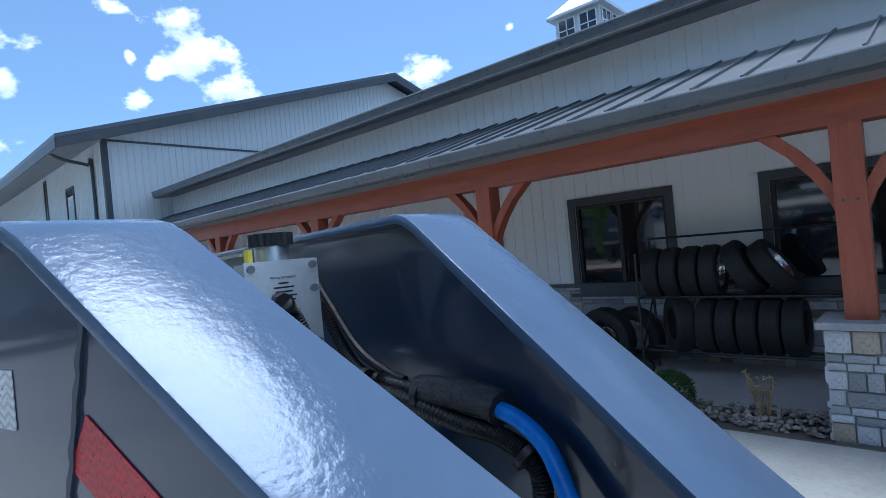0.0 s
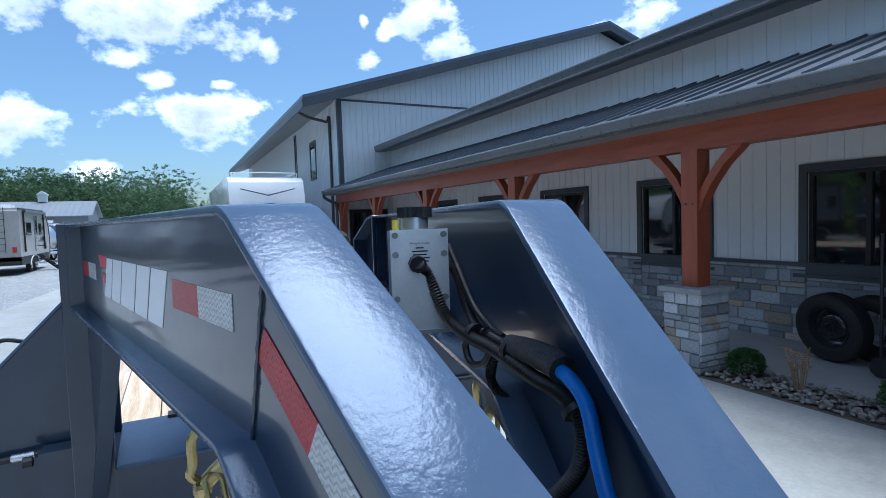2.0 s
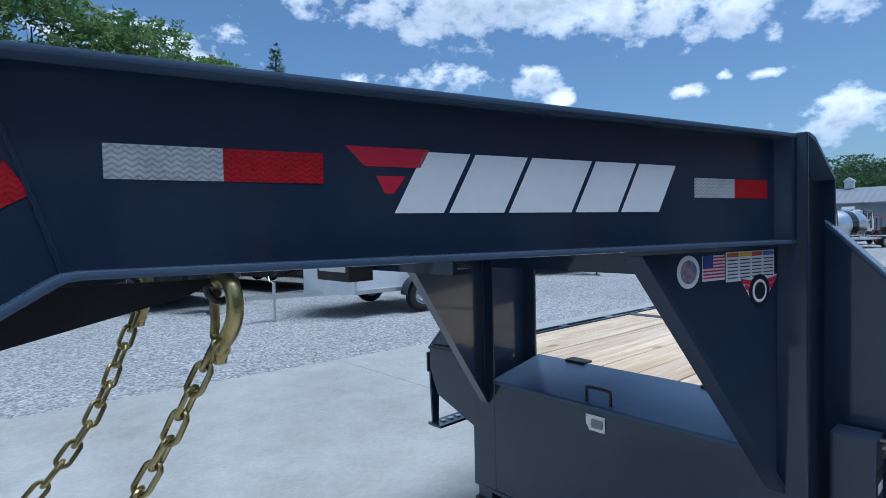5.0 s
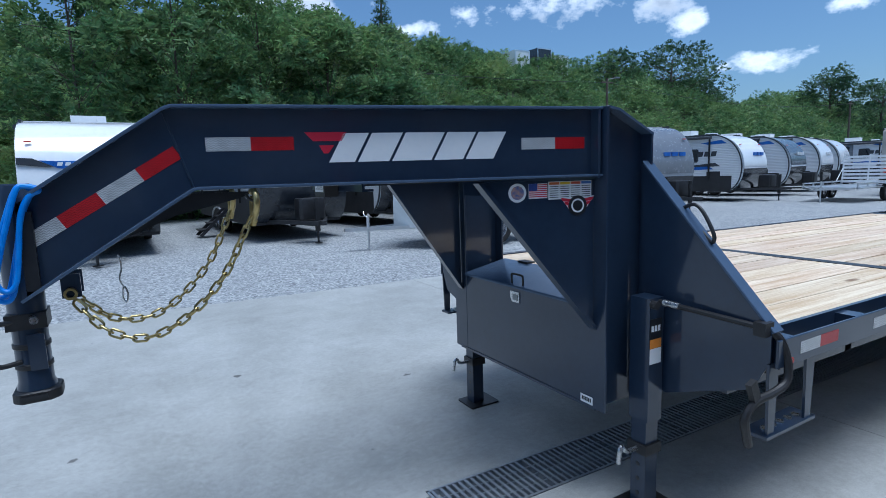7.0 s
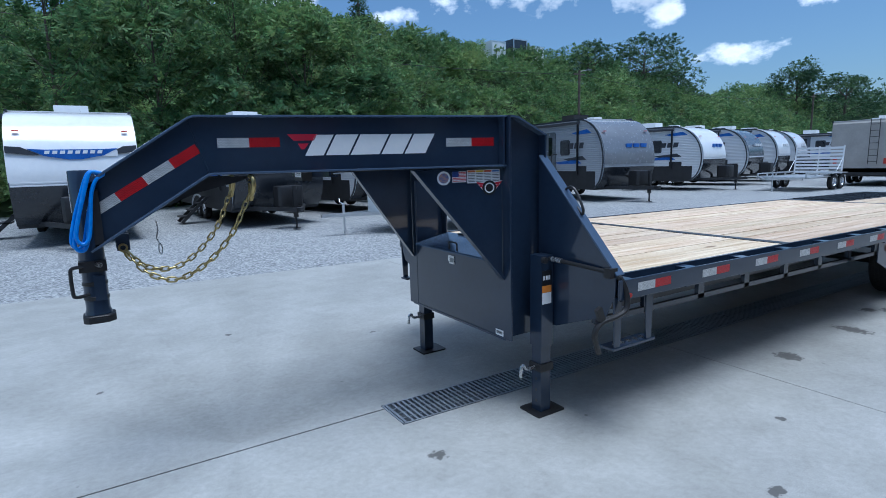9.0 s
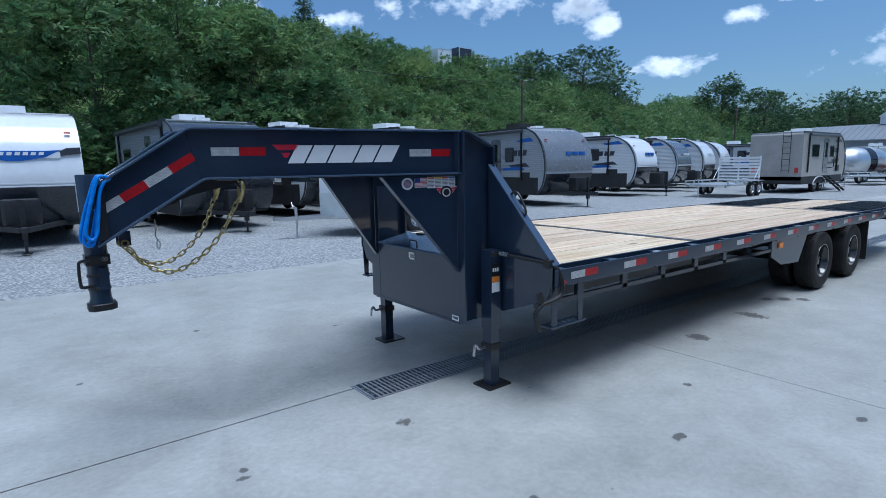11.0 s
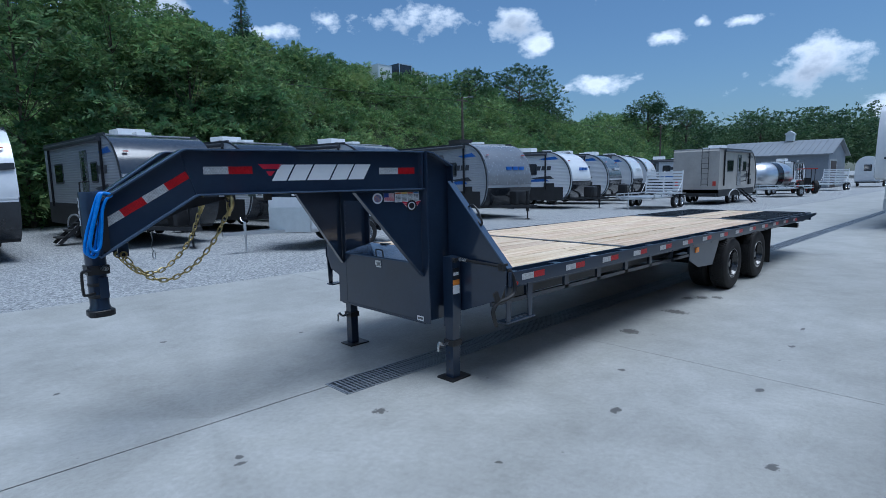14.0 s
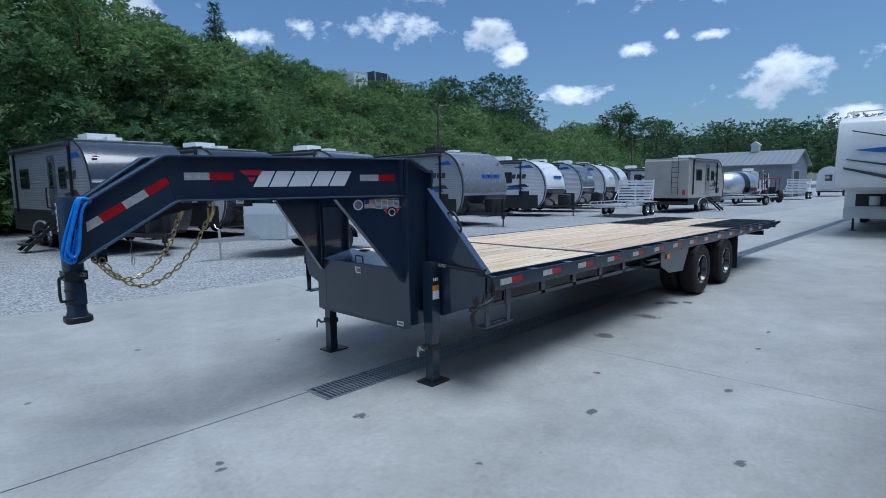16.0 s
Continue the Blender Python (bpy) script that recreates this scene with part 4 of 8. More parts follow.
# ---------------------------------------------------------------- tall hall at the end of the porch
def build_hall():
    X0, X1, Y0, YP, Y1, ZE, ZP = 19.30, 46.0, -5.45, -18.3, -31.15, 6.55, 10.5
    hall = thing("hall", None, "tall pale metal-clad hall with dark trim and a low gable roof", "building", kind="structure")
    bm = fresh()
    prism(bm, [(Y0, 0), (Y0, ZE), (YP, ZP), (Y1, ZE), (Y1, 0)], X0, X0 + .25, yz)
    part("gable_wall", bm, METALW, hall, smooth=0)
    bm = fresh()
    box(bm, X0 + .25, X1, Y0 - .25, Y0, 0, ZE)
    box(bm, X0 + .25, X1, Y1, Y1 + .25, 0, ZE)
    box(bm, X1 - .25, X1, Y1 + .25, Y0 - .25, 0, ZE)
    part("side_wall", bm, METALW, hall, smooth=0)
    # ribs of the cladding
    bm = fresh()
    prism(bm, [(-.03, 0), (-.012, .022), (.012, .022), (.03, 0)], 0, 1, lambda a, b, c: (-b, a, c))
    bmesh.ops.recalc_face_normals(bm, faces=bm.faces)
    rib = part("rib", bm, METALW, hall)
    y, k = Y0 - .25, 0
    while y > Y1 + .3:
        top = ZE + (ZP - ZE) * (1 - abs(y - YP) / (Y0 - YP)) - .05
        low = 0.9 if y > -7.5 else 4.2
        m = Matrix.Translation((X0, y, low)) @ Matrix.Diagonal((1, 1, top - low, 1))
        if k == 0:
            rib.matrix_basis = m
        elif k < 120:
            twin(rib, m)
        k += 1
        y -= .23
    x = X0 + .4
    turn = Matrix.Rotation(-math.pi / 2, 4, "Z")
    while x < X1 - 2:
        twin(rib, Matrix.Translation((x, Y0, .9)) @ turn @ Matrix.Diagonal((1, 1, ZE - .95, 1)))
        x += .23
    # trim: corner boards, base band, frieze line
    bm = fresh()
    box(bm, X0 - .03, X0 + .14, Y0 - .14, Y0 + .03, 0, ZE - .1)
    part("corner_board", bm, TRIMD, hall)
    bm = fresh()
    prism(bm, [(Y0 + .02, ZE - .12), (-19, ZE - .12), (-19, ZE - .05), (Y0 + .02, ZE - .05)], X0 - .045, X0, yz)
    part("frieze", bm, TRIMD, hall)
    bm = fresh()
    box(bm, X0 + .3, X1, Y0, Y0 + .04, 0, .92)
    part("base_band", bm, TRIMD, hall)
    bm = fresh()
    box(bm, X0 - .05, X0 - .0, -7.4, Y0 - .14, 0, 1.0)
    part("stone_base", bm, MORTAR, hall, smooth=0)
    # roof with overhangs
    sl = (ZP - ZE) / (Y0 - YP)
    o = 1.45
    bm = fresh()
    pts = [(Y0 + o, ZE - o * sl + .28), (YP, ZP + .28), (Y1 - o, ZE - o * sl + .28), (Y1 - o, ZE - o * sl + .16), (YP, ZP + .16), (Y0 + o, ZE - o * sl + .16)]
    prism(bm, pts, X0 - .75, X1 + .6, yz)
    part("roof", bm, ROOFM, hall, smooth=0)
    bm = fresh()
    pts = [(Y0 + o - .03, ZE - o * sl + .16), (YP, ZP + .16), (Y1 - o, ZE - o * sl + .16), (Y1 - o, ZE - o * sl - .14), (YP, ZP - .14), (Y0 + o - .03, ZE - o * sl - .14)]
    prism(bm, pts, X0 - .75, X0 - .70, yz)
    part("rake_board", bm, TRIMD, hall, smooth=0)
    bm = fresh()
    box(bm, X0 - .70, X1 + .6, Y0 + o - .05, Y0 + o, ZE - o * sl - .14, ZE - o * sl + .16)
    part("fascia", bm, TRIMD, hall, smooth=0)
    bm = fresh()
    prism(bm, [(Y0, ZE - .06), (Y0 + o - .05, ZE - o * sl - .06), (Y0 + o - .05, ZE - o * sl - .02), (Y0, ZE - .02)], X0 - .7, X1 + .5, yz)
    prism(bm, [(Y0, ZE - .06), (YP, ZP - .06), (YP, ZP - .02), (Y0, ZE - .02)], X0 - .7, X0, yz)
    part("soffit", bm, SOFFIT, hall, smooth=0)
    # windows of the side wall
    for x0, x1, z0, z1 in ((23.0, 23.9, 3.9, 5.4), (23.2, 24.3, .95, 2.4), (29, 30.2, .95, 2.4), (27.0, 27.25, 1.0, 6.2)):
        bm = fresh()
        box(bm, x0, x1, Y0, Y0 + .03, z0, z1)
        wn = part("window", bm, GLASS, hall, smooth=0)
        bm = fresh()
        for a, b, c, d in ((x0 - .1, x0, z0 - .1, z1 + .1), (x1, x1 + .1, z0 - .1, z1 + .1), (x0, x1, z0 - .1, z0), (x0, x1, z1, z1 + .1)):
            box(bm, a, b, Y0, Y0 + .05, c, d)
        part("frame", bm, TRIMD, wn)
    bm = fresh()
    tube(bm, smoothline([(X0 + 1.0, Y0 + 1.3, 6.15), (X0 + 1.0, Y0 + .9, 5.95), (X0 + 1.0, Y0 + .2, 5.8), (X0 + 1.0, Y0 + .08, 5.6), (X0 + 1.0, Y0 + .08, .2)], 4), .055, 8)
    part("downspout", bm, TRIMD, hall)
    # doors under the porch, in the end wall
    for y0 in (-7.25, -6.48):
        d = thing("door_1" if y0 < -7 else "door_2", Matrix.Translation((X0 - .03, y0, 0)), "dark glazed door in the end wall of the porch", "door", kind="structure")
        bm = fresh()
        for a, b, c, e in ((0, .09, .03, 2.35), (.66, .75, .03, 2.35), (.09, .66, 2.23, 2.35), (.09, .66, .03, .3)):
            box(bm, -.06, .0, a, b, c, e)
        part("door_frame", bm, BLACKP, d)
        bm = fresh()
        box(bm, -.04, -.03, .09, .66, .3, 2.23)
        part("pane", bm, GLASS, d)
        bm = fresh()
        cyl(bm, (-.09, .12, .95), (-.09, .12, 1.25), .012, 8)
        part("door_handle", bm, STEEL, d)


before = set(bpy.data.objects)
build_shop_wall()
build_piers()
build_porch()
for ob in set(bpy.data.objects) - before:
    if ob.parent is None:
        ob.location += Vector((.02, .10, -.012))
build_hall()

# ---------------------------------------------------------------- gooseneck flatbed trailer
W0, K = .219, .234          # half width of the neck at x = 0, and how it opens towards the deck


def deck_z(x):
    return .968 - .0128 * (x - 1.9)


def build_trailer():
    T = thing("gooseneck_trailer", None, "charcoal gooseneck flatbed trailer with pine deck on two jacks", "trailer")
    top = [(-.592, 1.598), (-.141, 1.900), (-.123, 1.909), (-.104, 1.914), (1.585, 1.914)]
    bot = [(1.585, 1.608), (-.037, 1.612), (-.053, 1.610), (-.069, 1.601), (-.605, 1.252)]
    for s in (-1, 1):
        def on(a, b, c, s=s):
            return (a, s * (W0 + K * a + c), b)
        neck = thing("neck_beam", None)
        neck.parent = T
        tagged(neck, "bent charcoal steel I-beam of the neck")
        bm = fresh()
        prism(bm, [(a, b - .005) for a, b in top] + [(a, b + .005) for a, b in bot], -.009, 0, on)
        bmesh.ops.recalc_face_normals(bm, faces=bm.faces)
        part("web", bm, PAINT, neck, smooth=0)
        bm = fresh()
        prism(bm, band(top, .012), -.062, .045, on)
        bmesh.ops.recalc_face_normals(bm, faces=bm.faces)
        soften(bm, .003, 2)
        part("top_flange", bm, PAINT_SKYLIT, neck)
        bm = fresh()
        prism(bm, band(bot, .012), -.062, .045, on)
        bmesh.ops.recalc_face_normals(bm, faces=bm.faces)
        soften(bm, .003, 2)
        part("bottom_flange", bm, PAINT_SKYLIT, neck)
        # weld where the beam is bent
        bm = fresh()
        tube(bm, [on(-.130 + .078 * i / 24 + .001 * math.sin(i * 2.1), 1.89 - .27 * i / 24, .001) for i in range(25)], .0030, 6, wave=.35)
        part("weld", bm, PAINT, neck)
        bm = fresh()
        prism(bm, [(-.605, 1.262), (-.605, 1.30), (-.598, 1.588), (-.59, 1.588), (-.59, 1.262)], -.05, .04, on)
        bmesh.ops.recalc_face_normals(bm, faces=bm.faces)
        part("end_plate", bm, PAINT, neck, smooth=0)
        # triangular gusset under the beam, with a folded lip
        bm = fresh()
        prism(bm, [(1.03, 1.596), (1.58, 1.596), (1.58, .90)], -.012, -.004, on)
        bmesh.ops.recalc_face_normals(bm, faces=bm.faces)
        part("gusset", bm, PAINT, neck, smooth=0)
        bm = fresh()
        prism(bm, [(1.02, 1.596), (1.04, 1.596), (1.592, .90), (1.58, .888)], -.030, .016, on)
        bmesh.ops.recalc_face_normals(bm, faces=bm.faces)
        part("gusset_lip", bm, PAINT, neck)
        # stiffener at the joint with the upright
        bm = fresh()
        prism(bm, [(1.56, 1.60), (1.572, 1.60), (1.572, 1.905), (1.56, 1.905)], -.05, .045, on)
        bmesh.ops.recalc_face_normals(bm, faces=bm.faces)
        part("stiffener", bm, PAINT, neck)
        tapes_and_emblem(T, on, s)
        upright(T, s)
        jack(T, s)
    coupler(T)
    wiring(T)
    chains(T)
    front_box(T)
    deck(T)
    running_gear(T)
    return T


def flat(bm, pts, on, lift=.0012, thick=.0008):
    prism(bm, pts, lift - thick, lift, on)
    bmesh.ops.recalc_face_normals(bm, faces=bm.faces)


def strip(T, on, x0, z0, dx, dz, h, lengths, first_white=True):
    """A run of reflective tape along (dx, dz) from its lower corner, alternating white and red."""
    n = math.hypot(dx, dz)
    ux, uz = dx / n, dz / n
    at = 0.0
    white = first_white
    for ln in lengths:
        bm = fresh()
        a, b = at, at + ln
        pts = [(x0 + ux * a, z0 + uz * a), (x0 + ux * b, z0 + uz * b), (x0 + ux * b - uz * h, z0 + uz * b + ux * h), (x0 + ux * a - uz * h, z0 + uz * a + ux * h)]
        flat(bm, pts, on)
        part("reflective_tape", bm, WHITE_T if white else RED, T, "white reflective tape" if white else "red reflective tape", smooth=0)
        at = b
        white = not white


def tapes_and_emblem(T, on, s):
    strip(T, on, -.002, 1.750, 1, 0, .050, (.152, .151))
    strip(T, on, 1.226, 1.735, 1, 0, .050, (.158, .143))
    # along the slope: from the bend down to the coupler
    strip(T, on, -.582, 1.419, .507, .3135, .050, (.147, .147, .147, .147))
    # winged emblem and a line of five slanted plain blocks
    em = thing("emblem", None)
    em.parent = T
    tagged(em, "red winged emblem beside a row of slanted white blocks")
    k = 1 if s < 0 else -1
    mid = .745

    def u(x):
        return mid + k * (x - mid)
    for pts in ([(.340, 1.816), (.497, 1.816), (.478, 1.782), (.372, 1.782)], [(.392, 1.766), (.448, 1.766), (.425, 1.735), (.408, 1.735)]):
        bm = fresh()
        flat(bm, [(u(a), b) for a, b in pts], on)
        part("wing", bm, DECALR, em, smooth=0)
    z0, z1, lean = 1.700, 1.812, .060
    x = .426
    for w in (.097, .122, .160, .122, .122):
        bm = fresh()
        flat(bm, [(u(x), z0), (u(x + w), z0), (u(x + w + lean), z1), (u(x + lean), z1)], on)
        part("block", bm, DECAL, em, smooth=0)
        x += w + .012
    # stickers below the beam, on the gusset
    if s < 0:
        def low(a, b, c):
            return on(a, b, c - .004)
        bm = fresh()
        flat(bm, [(1.207 + .042 * math.cos(a), 1.548 + .042 * math.sin(a)) for a in [i * math.pi / 10 for i in range(20)]], low)
        sk = part("round_sticker", bm, DECAL, T, "small round printed sticker", smooth=0)
        bm = fresh()
        flat(bm, [(1.207 + .030 * math.cos(a), 1.548 + .030 * math.sin(a)) for a in [i * math.pi / 10 for i in range(20)]], low, .002)
        part("disc", bm, surface("sticker_print", (.12, .16, .34), (.5, .3, .25), 60, .4, spread=.15), sk, smooth=0)
        bm = fresh()
        for i in range(7):
            flat(bm, [(1.2620, 1.582 - i * .0086), (1.3470, 1.582 - i * .0086), (1.3470, 1.578 - i * .0086), (1.2620, 1.578 - i * .0086)], low, .0022)
        part("flag_stripes", bm, DECALR, T, smooth=0)
        bm = fresh()
        flat(bm, [(1.2600, 1.520), (1.3490, 1.520), (1.3490, 1.586), (1.2600, 1.586)], low)
        part("flag_sticker", bm, DECAL, T, "striped flag sticker", smooth=0)
        bm = fresh()
        flat(bm, [(1.2600, 1.554), (1.3000, 1.554), (1.3000, 1.586), (1.2600, 1.586)], low, .0026)
        part("flag_corner", bm, surface("flag_blue", (.03, .06, .25), (.05, .09, .33), 20, .4), T, smooth=0)
        bm = fresh()
        flat(bm, [(1.3540, 1.512), (1.567, 1.512), (1.567, 1.592), (1.3540, 1.592)], low)
        lab = part("warning_label", bm, DECAL, T, "white warning label with coloured headings", smooth=0)
        for i, c in enumerate(((.55, .16, .05), (.75, .52, .04), (.55, .10, .05), (.08, .2, .55))):
            bm = fresh()
            flat(bm, [(1.3580 + i * .0525, 1.578), (1.4060 + i * .0525, 1.578), (1.4060 + i * .0525, 1.589), (1.3580 + i * .0525, 1.589)], low, .0022)
            part("heading", bm, surface("heading_ink", c, c, 9, .4), lab, smooth=0)
            bm = fresh()
            for j in range(6):
                flat(bm, [(1.3600 + i * .0525, 1.571 - j * .0095), (1.4020 + i * .0525, 1.571 - j * .0095), (1.4020 + i * .0525, 1.568 - j * .0095), (1.3600 + i * .0525, 1.568 - j * .0095)], low, .0022)
            part("printed_text", bm, TRIMD, lab, smooth=0)
        cx, cz = 1.497, 1.480
        bm = fresh()
        for d in (-1, 1):
            for j in range(3):
                flat(bm, [(cx + d * .030, cz + .030 - j * .017), (cx + d * (.082 - j * .016), cz + .038 - j * .017), (cx + d * (.076 - j * .016), cz + .024 - j * .017), (cx + d * .030, cz + .016 - j * .017)][::d], low, .0022)
        bm2 = fresh()
        flat(bm2, [(cx - .086, cz + .042), (cx + .086, cz + .042), (cx + .03, cz - .03), (cx - .03, cz - .03)], low, .0014)
        back = part("winged_sticker", bm2, DECAL, T, "winged round emblem sticker in red and white", smooth=0)
        part("wings", bm, DECALR, back, smooth=0)
        for r, mat, lift in ((.046, PAINTD, .0026), (.032, DECAL, .0032), (.024, PAINTD, .0038)):
            bm = fresh()
            flat(bm, [(cx + r * math.cos(a), cz + r * math.sin(a)) for a in [i * math.pi / 12 for i in range(24)]], low, lift)
            part("ring", bm, mat, back, smooth=0)


def upright(T, s):
    up = thing("upright", None)
    up.parent = T
    tagged(up, "heavy charcoal I-beam upright carrying the neck")

    def at(a, b, c):
        return (a, s * c, b)
    w = .60
    bm = fresh()
    prism(bm, [(1.60, .50), (1.60, 1.914), (1.66, 1.906), (1.875, 1.80), (1.875, .50)], w - .010, w, at)
    bmesh.ops.recalc_face_normals(bm, faces=bm.faces)
    part("web", bm, PAINT, up, smooth=0)
    for x0, x1, z1 in ((1.585, 1.60, 1.916), (1.875, 1.89, 1.80)):
        bm = fresh()
        prism(bm, [(x0, .49), (x1, .49), (x1, z1), (x0, z1)], w - .075, w + .060, at)
        bmesh.ops.recalc_face_normals(bm, faces=bm.faces)
        soften(bm, .003)
        part("flange", bm, PAINT, up)
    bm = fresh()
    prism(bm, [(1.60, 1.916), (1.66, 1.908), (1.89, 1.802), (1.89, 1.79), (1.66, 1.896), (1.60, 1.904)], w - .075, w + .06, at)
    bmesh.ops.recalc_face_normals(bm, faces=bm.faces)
    part("top_cap", bm, PAINT_SKYLIT, up)
    # wing plate out to the corner of the deck
    wing = thing("wing", None)
    wing.parent = T
    tagged(wing, "sloping charcoal side plate from the upright to the deck corner")
    pl = [(.64, 1.66), (1.265, .99), (1.265, .87), (1.20, .735), (.80, .585), (.64, .585)]
    bm = fresh()
    prism(bm, pl, 1.842, 1.85, lambda a, b, c: (c, s * a, b))
    bmesh.ops.recalc_face_normals(bm, faces=bm.faces)
    part("plate", bm, PAINT, wing, smooth=0)
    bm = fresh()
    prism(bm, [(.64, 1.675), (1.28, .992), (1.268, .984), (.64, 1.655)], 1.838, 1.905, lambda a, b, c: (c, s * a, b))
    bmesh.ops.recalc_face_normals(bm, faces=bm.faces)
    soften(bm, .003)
    part("edge_plate", bm, PAINT_SKYLIT, wing)
    bm = fresh()
    tube(bm, smoothline([(1.88, s * .84, 1.46), (1.865, s * .90, 1.475), (1.865, s * .945, 1.44), (1.865, s * .995, 1.35), (1.868, s * .985, 1.315), (1.88, s * .93, 1.355)], 4), .0085, 8)
    part("grab_handle", bm, BLACKP, wing)
    # side step
    st = thing("step", None)
    st.parent = T
    tagged(st, "folded steel side step with a punched tread")
    for x in (1.87, 2.15):
        bm = fresh()
        prism(bm, [(x - .034, .86), (x + .034, .86), (x + .022, .56), (x - .022, .56)], 1.255, 1.267, at)
        bmesh.ops.recalc_face_normals(bm, faces=bm.faces)
        part("hanger", bm, PAINT, st, smooth=0)
    bm = fresh()
    box(bm, 1.828, 2.20, min(s * 1.17, s * 1.275), max(s * 1.17, s * 1.275), .548, .562)
    soften(bm, .004)
    part("tread", bm, PAINT, st)
    for i in range(5):
        bm = fresh()
        cyl(bm, (1.90 + i * .058, s * 1.225, .561), (1.90 + i * .058, s * 1.225, .568), .017, 12)
        part("stud", bm, STEEL, st)


def jack(T, s):
    j = thing("landing_jack", None)
    j.parent = T
    tagged(j, "square drop-leg jack with a flat foot")
    cx, cy = 1.772, .735
    y0, y1 = sorted((s * (cy - .06), s * (cy + .06)))
    bm = fresh()
    box(bm, cx - .045, cx + .052, y0 + .006, y1 - .006, .455, 1.05)
    soften(bm, .012, 2)
    part("outer_tube", bm, PAINT, j)
    y0, y1 = sorted((s * (cy - .042), s * (cy + .042)))
    bm = fresh()
    box(bm, cx - .040, cx + .044, y0, y1, .012, .50)
    soften(bm, .008)
    part("leg", bm, PAINT, j)
    bm = fresh()
    prism(bm, [(-.115, -.088), (-.108, -.095), (.108, -.095), (.115, -.088), (.115, .088), (.108, .095), (-.108, .095), (-.115, .088)], .0, .012, lambda a, b, c: (cx + .02 + a, s * (cy - .01) + b, c))
    bmesh.ops.recalc_face_normals(bm, faces=bm.faces)
    part("foot", bm, BLACKP, j)
    for i in range(4):
        bm = fresh()
        cyl(bm, (cx - .0415, s * cy, .08 + i * .075), (cx - .038, s * cy, .08 + i * .075), .011, 10)
        part("hole", bm, PAINTD, j)
    bm = fresh()
    box(bm, cx - .052, cx + .056, min(s * (cy - .054), s * (cy + .054)), max(s * (cy - .054), s * (cy + .054)), .29, .34)
    part("collar", bm, BLACKP, j)
    bm = fresh()
    tube(bm, smoothline([(cx - .03, s * cy, .315), (cx - .12, s * cy, .315), (cx - .145, s * cy, .345), (cx - .165, s * cy, .335), (cx - .175, s * cy, .27)], 4), .011, 8)
    part("pull_pin", bm, STEEL, j)
    if s < 0:
        for z0, z1, m in ((.86, .955, PAINTD), (.815, .858, surface("orange_label", (.75, .25, .03), (.8, .3, .05), 20, .4)), (.74, .813, DECAL)):
            bm = fresh()
            box(bm, cx - .040, cx + .036, -cy - .0565, -cy - .0542, z0, z1)
            part("label", bm, m, j, "printed jack label", smooth=0)
        bm = fresh()
        for k, a in enumerate((-.040, -.018, .004)):
            box(bm, cx + a + .006, cx + a + .022, -cy - .0575, -cy - .0566, .895, .922)
        part("print", bm, DECAL, j, smooth=0)
    # gearbox shaft and cranked handle
    bm = fresh()
    cyl(bm, (cx - .05, s * (cy + .07), 1.03), (cx - .05, s * (cy + .1), 1.03), .02, 10)
    cyl(bm, (cx + .02, s * (cy + .05), 1.03), (cx + .06, s * 1.235, 1.005), .0125, 10)
    part("shaft", bm, BLACKP, j)
    bm = fresh()
    cyl(bm, (cx + .022, s * (cy + .075), 1.029), (cx + .03, s * (cy + .15), 1.026), .016, 12)
    part("ferrule", bm, STEEL, j)
    if s < 0:
        bm = fresh()
        tube(bm, smoothline([(cx + .06, s * 1.225, 1.005), (cx + .10, s * 1.275, .97), (cx + .125, s * 1.30, .88), (cx + .11, s * 1.31, .80), (cx + .04, s * 1.30, .765), (cx - .06, s * 1.285, .745), (cx - .108, s * 1.28, .695), (cx - .095, s * 1.275, .64), (cx - .062, s * 1.27, .565)], 5), .0165, 10)
        part("crank_handle", bm, BLACKP, j)
        bm = fresh()
        box(bm, cx + .03, cx + .09, s * 1.262, s * 1.214, .975, 1.03)
        soften(bm, .008)
        part("crank_joint", bm, BLACKP, j)
        bm = fresh()
        box(bm, cx - .075, cx - .035, s * 1.285 - .012, s * 1.285 + .012, .735, .84, Matrix.Translation((cx - .055, 0, .75)) @ Matrix.Rotation(radians(-24), 4, "Y") @ Matrix.Translation((-cx + .055, 0, -.75)))
        soften(bm, .004)
        part("crank_clip", bm, BLACKP, j)


